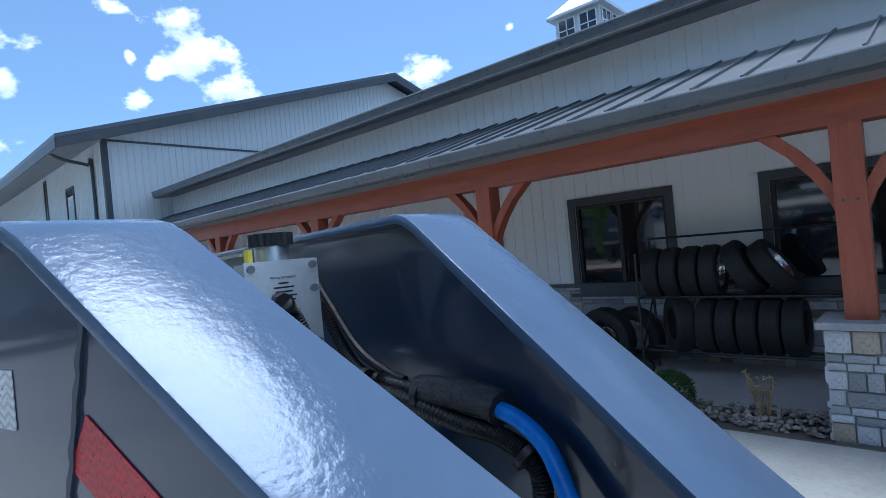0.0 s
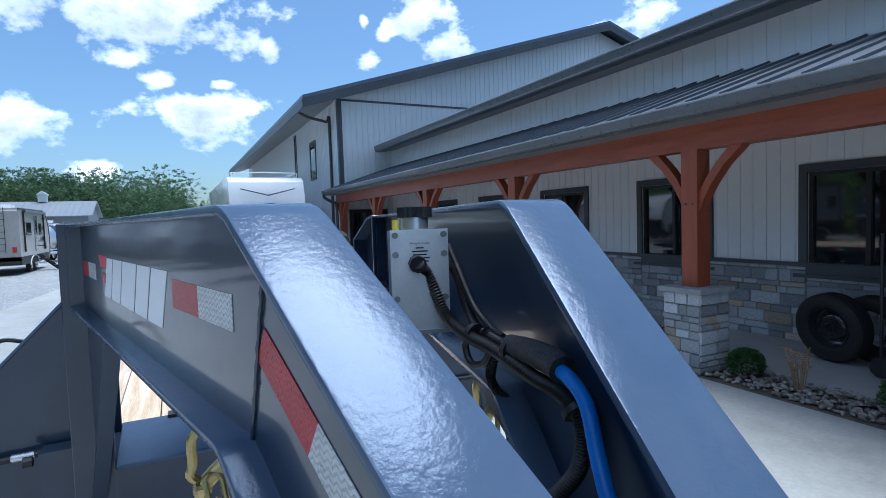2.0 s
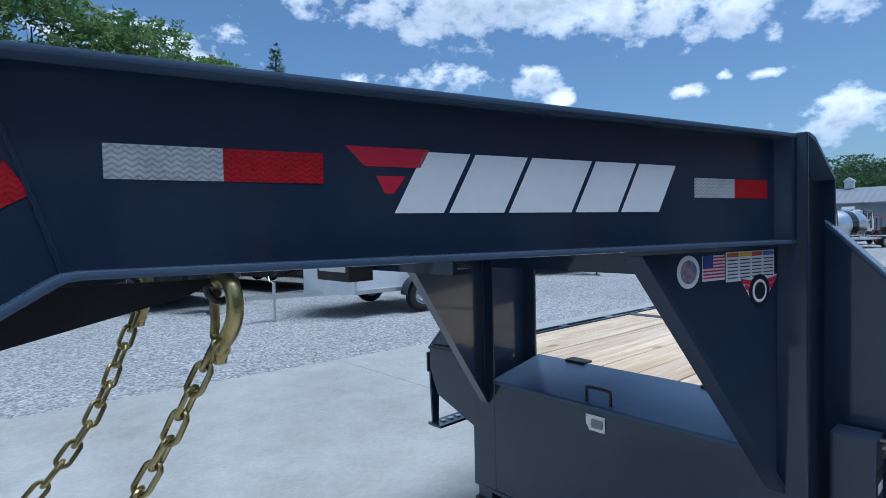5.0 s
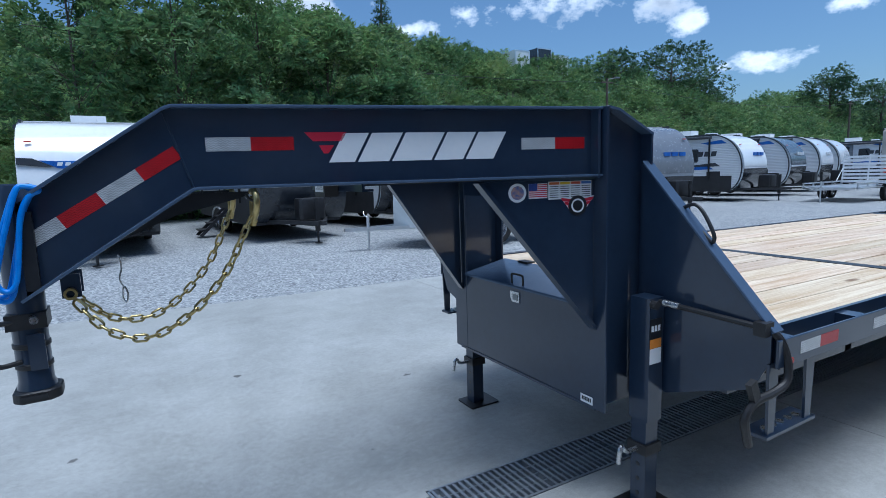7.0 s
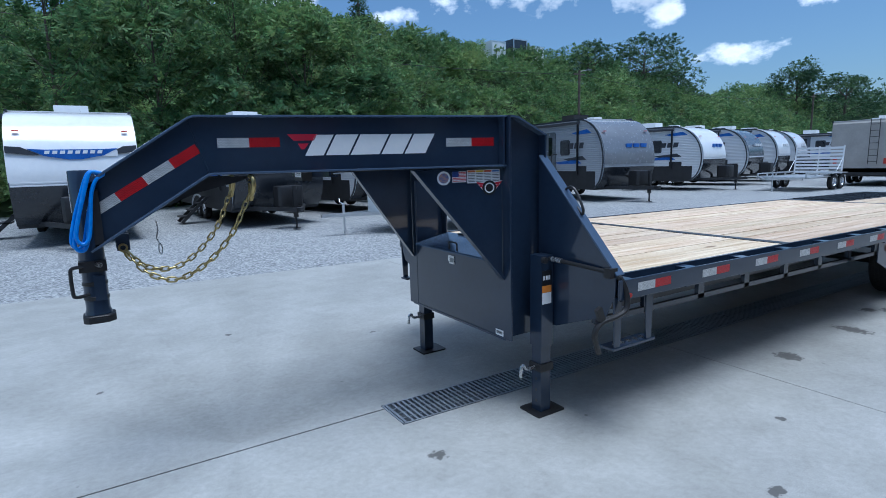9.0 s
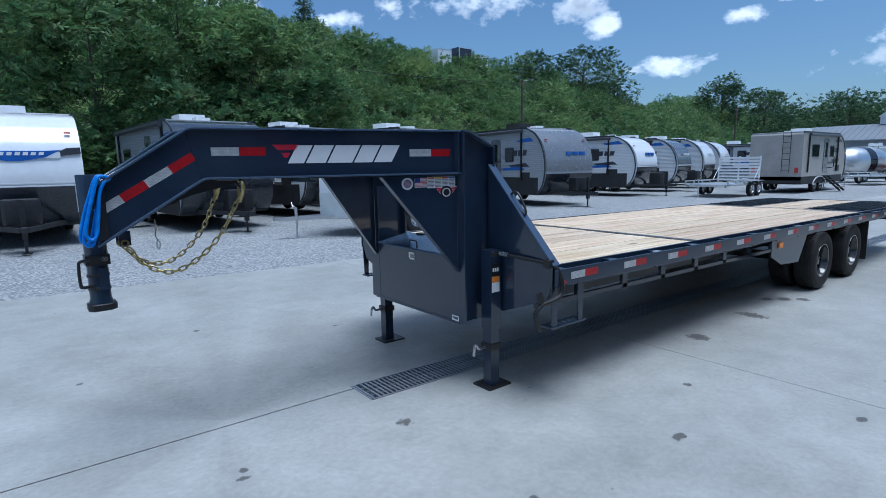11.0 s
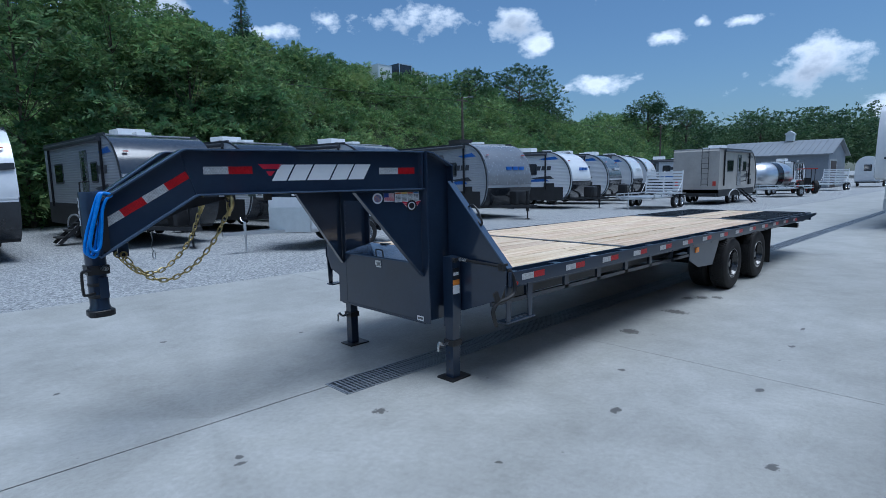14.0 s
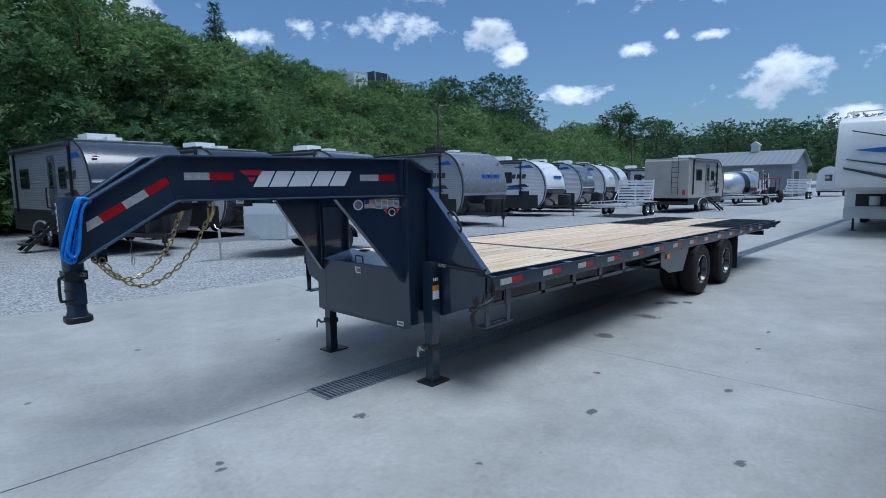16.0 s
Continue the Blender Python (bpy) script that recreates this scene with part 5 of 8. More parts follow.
def coupler(T):
    c = thing("coupler", None)
    c.parent = T
    tagged(c, "round gooseneck coupler tube with locking plate")
    cx = -.612
    bm = fresh()
    lathe(bm, [(.0, 1.655), (.055, 1.655), (.058, 1.648), (.058, 1.205), (.054, 1.20), (.0, 1.20)], 28, Matrix.Translation((cx, 0, 0)))
    part("outer_tube", bm, PAINT, c)
    bm = fresh()
    lathe(bm, [(.0, 1.21), (.054, 1.21), (.054, .955), (.060, .935), (.062, .920), (0, .915)], 28, Matrix.Translation((cx, 0, 0)))
    part("inner_tube", bm, PAINT, c)
    bm = fresh()
    box(bm, cx - .06, cx + .06, -.062, .062, 1.15, 1.205)
    soften(bm, .012)
    part("clamp_collar", bm, BLACKP, c)
    bm = fresh()
    box(bm, cx + .02, cx + .062, -.115, .115, 1.29, 1.56)
    soften(bm, .006)
    part("cross_block", bm, PAINTD, c)
    bm = fresh()
    prism(bm, [(-.070, -.045), (-.045, -.070), (.045, -.070), (.075, -.040), (.075, .040), (.045, .070), (-.045, .070), (-.070, .045)], .885, .925, lambda a, b, d: (cx + a, b, d))
    bmesh.ops.recalc_face_normals(bm, faces=bm.faces)
    soften(bm, .005)
    part("base_plate", bm, BLACKP, c)
    for z in (1.0, 1.075):
        bm = fresh()
        lathe(bm, [(.054, z), (.058, z + .004), (.058, z + .018), (.054, z + .022)], 24, Matrix.Translation((cx, 0, 0)))
        part("ring", bm, BLACKP, c)
    bm = fresh()
    box(bm, cx - .045, cx + .035, -.0735, -.068, .897, .913)
    part("slot", bm, PAINTD, c)
    bm = fresh()
    tube(bm, smoothline([(cx - .03, -.05, 1.18), (cx - .085, -.075, 1.18), (cx - .095, -.08, 1.15), (cx - .095, -.08, 1.06), (cx - .085, -.075, 1.035), (cx - .03, -.045, 1.035)], 4), .009, 8)
    part("lock_handle", bm, BLACKP, c)
    bm = fresh()
    cyl(bm, (cx + .02, -.055, 1.185), (cx + .03, -.12, 1.19), .013, 10)
    part("pin", bm, STEEL, c)
    bm = fresh()
    box(bm, cx - .005, cx + .045, -.060, -.046, 1.0, 1.13)
    soften(bm, .006)
    part("latch_plate", bm, PAINT, c)
    bm = fresh()
    box(bm, cx - .0600, cx - .0575, -.012, .012, 1.45, 1.62)
    part("label", bm, DECAL, c, "narrow printed label", smooth=0)
    bm = fresh()
    for k in range(4):
        box(bm, cx - .0612, cx - .0601, -.008, .008, 1.46 + k * .04, 1.482 + k * .04)
    part("print", bm, PAINTD, c, smooth=0)
    # lugs for the safety chains
    for s in (-1, 1):
        bm = fresh()
        box(bm, -.50, -.44, s * .058 - .006, s * .058 + .006, 1.245, 1.33)
        soften(bm, .004)
        part("chain_lug", bm, PAINT, c)
    # stiffening plate inside the bend
    for s in (-1, 1):
        bm = fresh()
        prism(bm, [(-.33, 1.428), (-.062, 1.600), (.16, 1.600), (.10, 1.575), (-.12, 1.52)], -.004, .004, lambda a, b, d, s=s: (a, s * (W0 - .03 + K * a) + d, b))
        bmesh.ops.recalc_face_normals(bm, faces=bm.faces)
        part("bend_plate", bm, PAINTD, c, smooth=0)


def wiring(T):
    w = thing("hydraulic_box", None)
    w.parent = T
    tagged(w, "brushed metal wiring box with black cap and a printed schematic")
    m = Matrix.Translation((.092, -.093, 1.786)) @ Matrix.Rotation(radians(-14), 4, "Z")
    bm = fresh()
    box(bm, 0, .07, -.046, .046, -.085, .085, m)
    soften(bm, .002)
    part("case", bm, ALU, w)
    bm = fresh()
    box(bm, -.006, -.001, -.05, .05, -.085, .087, m)
    lid = part("lid", bm, surface("brushed_lid", (.60, .62, .64), (.72, .73, .75), 20, .4, .6), w)
    for y, z in ((-.042, .078), (.042, .078), (-.042, .045), (.042, .045), (.042, -.03), (.042, -.075), (-.042, -.03), (-.042, -.075)):
        bm = fresh()
        cyl(bm, m @ Vector((-.006, y, z)), m @ Vector((-.011, y, z)), .0055, 8)
        part("screw", bm, GALV, lid)
    cu = bpy.data.curves.new("heading", "FONT")
    cu.body, cu.size, cu.align_x, cu.extrude = "Wiring Schematic", .0050, "CENTER", .0002
    tx = new("heading", cu)
    dg = bpy.context.evaluated_depsgraph_get()
    me = bpy.data.meshes.new_from_object(tx.evaluated_get(dg))
    bpy.data.objects.remove(tx)
    me.materials.clear()
    me.materials.append(BLACKP)
    t2 = new("heading", me)
    t2.parent = lid
    t2.matrix_basis = m @ Matrix(((0, 0, -1, -.0066), (-1, 0, 0, 0), (0, 1, 0, .062), (0, 0, 0, 1)))
    bm = fresh()
    for i, wd in enumerate((.014, .028, .024, .034, .030)):
        box(bm, -.0068, -.0062, -wd / 2, wd / 2, .0545 - i * .0058, .0568 - i * .0058, m)
    part("printed_text", bm, BLACKP, lid, smooth=0)
    bm = fresh()
    lathe(bm, [(.0, .085), (.024, .085), (.024, .112), (0, .112)], 20, m @ Matrix.Translation((.035, 0, 0)))
    part("filler_neck", bm, ALU, w)
    bm = fresh()
    n = 40
    prism(bm, [((.031 if i % 2 else .0285) * math.cos(2 * math.pi * i / n), (.031 if i % 2 else .0285) * math.sin(2 * math.pi * i / n)) for i in range(n)], .108, .126, lambda a, b, d: m @ Vector((a + .035, b, d)))
    bmesh.ops.recalc_face_normals(bm, faces=bm.faces)
    part("cap", bm, BLACKP, w)
    bm = fresh()
    cyl(bm, m @ Vector((.02, .037, .085)), m @ Vector((.02, .037, .105)), .006, 10)
    part("yellow_plug", bm, surface("yellow_plastic", (.65, .55, .05), (.75, .62, .08), 9, .45), w)
    bm = fresh()
    box(bm, -.012, .09, -.06, .055, -.092, -.085, m)
    part("bracket", bm, ALU, w)
    bm = fresh()
    cyl(bm, m @ Vector((-.006, .006, .03)), m @ Vector((-.022, .006, .028)), .015, 8)
    part("cable_gland", bm, BLACKP, w)
    # corrugated conduits
    pa = smoothline([m @ Vector((-.02, .006, .03)), (0.089, -0.107, 1.795), (0.059, -0.123, 1.727), (-0.007, -0.131, 1.701), (-0.078, -0.133, 1.694), (-0.173, -0.133, 1.677),
                     (-0.236, -0.131, 1.671), (-0.277, -0.128, 1.647), (-0.275, -0.123, 1.595), (-0.234, -0.112, 1.537), (-0.200, -0.101, 1.474)], 30)
    bm = fresh()
    tube(bm, pa, .0088, 10, wave=.24)
    part("conduit", bm, BLACKP, w, "black corrugated conduit")
    pb = smoothline([(0.185, -0.166, 1.795), (0.137, -0.182, 1.795), (0.089, -0.176, 1.747), (0.025, -0.160, 1.711), (-0.050, -0.149, 1.704), (-0.125, -0.144, 1.701)], 30)
    bm = fresh()
    tube(bm, pb, .0075, 10, wave=.22)
    part("conduit", bm, BLACKP, w)
    bm = fresh()
    tube(bm, smoothline([(.121, -.165, 1.842), (.087, -.166, 1.80), (.029, -.163, 1.742), (-.03, -.158, 1.716), (-.07, -.155, 1.708)], 20), .006, 8)
    part("cable", bm, BLACKP, w)
    bm = fresh()
    tube(bm, smoothline([(-.03, -.150, 1.712), (-.056, -.148, 1.69), (-.045, -.146, 1.645), (-.056, -.15, 1.622), (-.066, -.17, 1.606), (-.070, -.188, 1.600)], 20), .0075, 8, wave=.22)
    part("conduit", bm, BLACKP, w)
    bm = fresh()
    tube(bm, smoothline([(-.02, -.132, 1.708), (.0, -.128, 1.685), (-.02, -.126, 1.662), (-.055, -.128, 1.668), (-.07, -.132, 1.69)], 12), .006, 8)
    part("slack_loop", bm, BLACKP, w)
    bm = fresh()
    tube(bm, smoothline([(-0.104, -0.146, 1.701), (-0.157, -0.146, 1.704), (-0.205, -0.142, 1.703), (-0.234, -0.136, 1.699)], 8), .0185, 14)
    part("braided_sleeve", bm, surface("braided_sleeve", (.006, .006, .007), (.06, .06, .065), 160, .4, 0, .9, 320), w)
    # zip ties
    for p, q in (((-0.109, -0.140, 1.697), (-0.118, -0.140, 1.697)), ((-0.007, -0.139, 1.705), (-0.016, -0.140, 1.704)), ((-0.262, -0.129, 1.662), (-0.268, -0.129, 1.657))):
        bm = fresh()
        cyl(bm, p, q, .0175, 12)
        part("zip_tie", bm, BLACKP, w)
    # blue jacketed cord down the neck, then coiled over the coupler
    cord = thing("blue_cord", Matrix.Translation((-.58, 0, 1.6)), "bright blue jacketed cord coiled over the coupler", "cord")
    inv = Matrix.Translation((.58, 0, -1.6))
    run = [(-.222, -.136, 1.700), (-.26, -.131, 1.691), (-.294, -.122, 1.672), (-.325, -.108, 1.630), (-.36, -.096, 1.59), (-.42, -.085, 1.565), (-.47, -.078, 1.575), (-.52, -.078, 1.62), (-.555, -.09, 1.642)]
    bm = fresh()
    tube(bm, [inv @ p for p in smoothline(run, 8)], .0092, 12)
    part("lead", bm, BLUE, cord)
    for dx, dz, oy in ((.0, 0, -.01), (.012, .035, -.026), (-.012, .012, .014)):
        loop = [(-.520, -.10 + oy, 1.632), (-.56, -.105 + oy, 1.646), (-.583 + dx * .3, -.113 + oy, 1.632), (-.612 + dx * .7, -.118 + oy, 1.54 + dz * .5), (-.652 + dx, -.12 + oy, 1.40 + dz), (-.672 + dx, -.122 + oy, 1.30 + dz),
                (-.648 + dx, -.122 + oy, 1.268 + dz), (-.622 + dx, -.12 + oy, 1.295 + dz), (-.600 + dx * .5, -.117 + oy, 1.42), (-.577, -.112 + oy, 1.545), (-.550, -.105 + oy, 1.61)]
        bm = fresh()
        tube(bm, [inv @ p for p in smoothline(loop, 6, closed=True)], .0088, 10, closed=True)
        part("coil", bm, BLUE, cord)


def chain_link():
    bm = fresh()
    pts = []
    for i in range(16):
        a = 2 * math.pi * i / 16
        x = math.cos(a) * .0125
        pts.append((x, 0, math.sin(a) * .0125 + (.013 if math.sin(a) > 0 else -.013)))
    tube(bm, pts, .0046, 8, closed=True)
    me = bpy.data.meshes.new("link")
    bm.to_mesh(me)
    bm.free()
    finish(me, GOLD)
    return me


LEFT_CHAIN = [(.133, -.25, 1.505), (.103, -.238, 1.442), (.03, -.20, 1.291), (-.091, -.17, 1.154), (-.239, -.14, 1.075), (-.36, -.12, 1.11), (-.44, -.09, 1.20), (-.473, -.07, 1.26)]
RIGHT_CHAIN = [(.133, .25, 1.505), (.105, .235, 1.44), (.018, .18, 1.286), (-.112, .15, 1.153), (-.229, .13, 1.095), (-.354, .10, 1.115), (-.441, .06, 1.20), (-.477, .045, 1.25)]


def chains(T):
    link = chain_link()
    for s in (-1, 1):
        ch = thing("safety_chain", Matrix.Translation((.12, s * .2, 1.6)), "sagging gold zinc safety chain with a clevis hook", "chain", "safety chains")
        inv = Matrix.Translation((-.12, -s * .2, -1.6))
        bm = fresh()
        x0 = .133
        # the hook hangs turned a little towards the coupler
        hd = Vector((.12, -.993, 0))

        def hk(a, z):
            return inv @ (Vector((x0 + .01, s * .25, z)) + hd * a)
        hook = [(-.010, 1.598), (.010, 1.604), (.030, 1.592), (.039, 1.568), (.035, 1.542), (.020, 1.520), (.002, 1.505), (-.014, 1.490)]
        run = LEFT_CHAIN if s < 0 else RIGHT_CHAIN
        line = smoothline([(a, 0, z) for a, z in hook], 6)
        tube(bm, [hk(p[0], p[2]) for p in line], .0128, 12)
        part("hook", bm, GOLD, ch)
        bm = fresh()
        tube(bm, smoothline([hk(-.016, 1.578), hk(-.026, 1.566), hk(-.026, 1.53), hk(-.030, 1.512), hk(-.018, 1.498)], 4), .0075, 8)
        part("latch", bm, GOLD, ch)
        bm = fresh()
        tube(bm, [inv @ Vector((x0 + .01 + .022 * math.cos(a * .5236), s * .25 + .004, 1.592 + .026 * math.sin(a * .5236))) for a in range(6, 13)], .006, 8)
        part("eye", bm, PAINTD, ch, "dark eye welded under the beam")
        bm = fresh()
        cyl(bm, hk(-.026, 1.492), hk(-.002, 1.488), .012, 10)
        cyl(bm, hk(-.014, 1.49), hk(-.016, 1.468), .014, 10, .010)
        part("clevis", bm, GOLD, ch)
        line = smoothline(run, 40)
        pitch, at, last, k = .0385, 0.0, line[0], 0
        for p in line[1:]:
            at += (p - last).length
            if at >= pitch:
                d = (p - prev_link if k else p - line[0]).normalized()
                rot = d.to_track_quat("Z", "Y").to_matrix().to_4x4() @ Matrix.Rotation(radians(90 * (k % 2) + 20), 4, "Z")
                o = new("link", link)
                o.parent = ch
                o.matrix_basis = inv @ Matrix.Translation(p - d * pitch * .5) @ rot
                prev_link, k, at = p.copy(), k + 1, 0.0
            last = p
        bm = fresh()
        lathe(bm, [(.013, -.012), (.022, -.012), (.022, .012), (.013, .012), (.013, -.012)], 14, inv @ Matrix.Translation((run[-1][0], run[-1][1], run[-1][2])) @ Matrix.Rotation(radians(90), 4, "X"))
        part("anchor", bm, GOLD, ch)
    pc = thing("breakaway_pin", Matrix.Translation((-.315, -.10, 1.40)), "small steel snap pin hanging on a thin wire", "pin")
    bm = fresh()
    tube(bm, smoothline([(0, 0, -.01), (.006, 0, -.06), (-.004, 0, -.10), (.008, 0, -.135)], 6), .003, 6)
    part("wire", bm, STEEL, pc)
    bm = fresh()
    tube(bm, smoothline([(.008, 0, -.13), (.018, 0, -.16), (.01, 0, -.19), (.0, 0, -.165)], 5, closed=True), .0035, 6, closed=True)
    part("snap", bm, STEEL, pc)


def tyre_parts(parent, r, w, m, rim=True, tread=26, rimmat=None):
    """A tyre on a wheel, axle along local y, centred at m."""
    bm = fresh()
    prof = [(r * .58, -w * .42), (r * .66, -w * .48), (r * .82, -w * .52), (r * .93, -w * .48), (r * .985, -w * .40), (r, -w * .30), (r, w * .30), (r * .985, w * .40), (r * .93, w * .48), (r * .82, w * .52), (r * .66, w * .48), (r * .58, w * .42)]
    lathe(bm, prof, 40, m, axis="y")
    ty = part("tyre", bm, RUBBER, parent)
    bm = fresh()
    for i in range(tread * 2):
        a = 2 * math.pi * i / (tread * 2)
        for k, (y0, y1) in enumerate(((-.30, -.19), (-.165, -.02), (.02, .165), (.19, .30))):
            da = math.pi / (tread * 2) * (1 if k % 2 else 0)
            rot = m @ Matrix.Rotation(a + da, 4, "Y")
            box(bm, -math.pi * r / (tread * 2) * .8, math.pi * r / (tread * 2) * .8, y0 * w, y1 * w, r - .004, r + .005, rot)
    part("tread", bm, RUBBER, ty, smooth=0)
    if rim:
        bm = fresh()
        lathe(bm, [(r * .60, w * .40), (r * .585, w * .46), (r * .555, w * .46), (r * .54, w * .34), (r * .51, w * .26), (r * .49, -w * .06), (r * .43, -w * .10), (r * .35, w * .04), (r * .30, w * .08), (r * .17, w * .07), (r * .155, w * .26), (r * .12, w * .28), (0, w * .28)], 32, m, axis="y")
        lathe(bm, [(r * .60, -w * .40), (r * .55, -w * .40), (r * .5, -w * .2), (0, -w * .2)], 32, m, axis="y")
        wh = part("rim", bm, rimmat or RIM_BLACK, parent)
        for i in range(8):
            a = 2 * math.pi * i / 8
            bm = fresh()
            p = m @ Vector((math.cos(a) * r * .24, w * .06, math.sin(a) * r * .24))
            q = m @ Vector((math.cos(a) * r * .24, w * .15, math.sin(a) * r * .24))
            cyl(bm, p, q, r * .028, 6)
            part("wheel_nut", bm, rimmat or RIM_BLACK, wh)


def front_box(T):
    b = thing("tool_box", None)
    b.parent = T
    tagged(b, "charcoal tool box between the uprights with a sloping lid")
    bm = fresh()
    prism(bm, [(1.588, .50), (1.588, .985), (1.87, 1.035), (1.87, .50)], -.56, .56, xz)
    bmesh.ops.recalc_face_normals(bm, faces=bm.faces)
    part("body", bm, PAINT, b, smooth=0)
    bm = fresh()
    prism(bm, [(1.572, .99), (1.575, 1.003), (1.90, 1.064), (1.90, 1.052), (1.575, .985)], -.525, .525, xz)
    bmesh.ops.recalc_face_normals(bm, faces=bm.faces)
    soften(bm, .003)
    lid = part("lid", bm, PAINT_SKYLIT, b)
    bm = fresh()
    tube(bm, smoothline([(1.60, -.04, 1.005), (1.598, -.04, 1.05), (1.598, -.03, 1.062), (1.598, .05, 1.062), (1.598, .06, 1.05), (1.60, .06, 1.005)], 4), .006, 8)
    part("handle", bm, BLACKP, lid)
    bm = fresh()
    prism(bm, [(-.025, .965), (.055, .965), (.055, .93), (.04, .905), (-.025, .905)], 1.582, 1.588, lambda a, z, c: (c, a, z))
    bmesh.ops.recalc_face_normals(bm, faces=bm.faces)
    lt = part("latch", bm, STEEL, b, "bright steel paddle latch")
    bm = fresh()
    box(bm, 1.579, 1.582, -.015, .03, .918, .95)
    part("paddle", bm, GALV, lt)
    for y in (-.3, .3):
        bm = fresh()
        box(bm, 1.87, 1.93, y - .05, y + .05, 1.062, 1.072)
        part("hinge", bm, BLACKP, lid)
    # lower skirt lip and inventory sticker
    bm = fresh()
    box(bm, 1.583, 1.60, -.60, .60, .485, .50)
    part("lip", bm, PAINT, b)
    bm = fresh()
    box(bm, 1.5815, 1.5828, -.585, -.505, .505, .545)
    stk = part("inventory_sticker", bm, DECAL, b, "small white sticker with dark marks", smooth=0)
    bm = fresh()
    for k in range(6):
        box(bm, 1.580, 1.5814, -.575 + k * .0105, -.568 + k * .0105, .517, .536)
    part("marks", bm, PAINTD, stk, smooth=0)
    # cross plate of the neck with the spare wheel behind it
    cp = thing("neck_cross_plate", None)
    cp.parent = T
    tagged(cp, "dark cross plate between the neck beams")
    bm = fresh()
    box(bm, .55, .562, -.335, .335, 1.580, 1.715)
    box(bm, .562, .60, -.335, .335, 1.580, 1.590)
    part("plate", bm, PAINT, cp, smooth=0)
    bm = fresh()
    for y in (-.18, .18):
        box(bm, .60, 1.59, y - .03, y + .03, 1.60, 1.628)
    part("tray", bm, PAINTD, cp)
    bm = fresh()
    box(bm, 1.585, 1.60, -.525, .525, 1.50, 1.62)
    part("tie_bar", bm, PAINT, cp)
    sp = thing("spare_wheel", Matrix.Translation((1.50, 0, 1.745)), "spare tyre lying flat in the neck", "spare wheel")
    tyre_parts(sp, .375, .225, Matrix.Rotation(radians(90), 4, "X"))
    bb = thing("breakaway_battery_box", Matrix.Translation((.522, -.005, 1.624)) @ Matrix.Scale(.70, 4), "black plastic breakaway battery box with a white label", "battery box")
    bm = fresh()
    box(bm, -.06, .03, -.10, .10, -.095, .085)
    soften(bm, .012, 2)
    part("case", bm, BLACKP, bb)
    bm = fresh()
    box(bm, -.068, -.005, -.108, .108, .06, .082)
    soften(bm, .006)
    part("lid", bm, BLACKP, bb)
    for y in (-.055, .055):
        bm = fresh()
        box(bm, -.072, -.02, y - .022, y + .022, .075, .10)
        part("clip", bm, BLACKP, bb)
    bm = fresh()
    box(bm, -.0625, -.061, -.082, .082, -.065, .045)
    lab = part("label", bm, DECAL, bb, "printed white label", smooth=0)
    bm = fresh()
    for i in range(7):
        box(bm, -.0635, -.0626, -.07, .03 if i % 3 else .065, .030 - i * .013, .035 - i * .013)
    box(bm, -.0635, -.0626, .035, .06, .005, .02)
    part("printed_text", bm, TRIMD, lab, smooth=0)


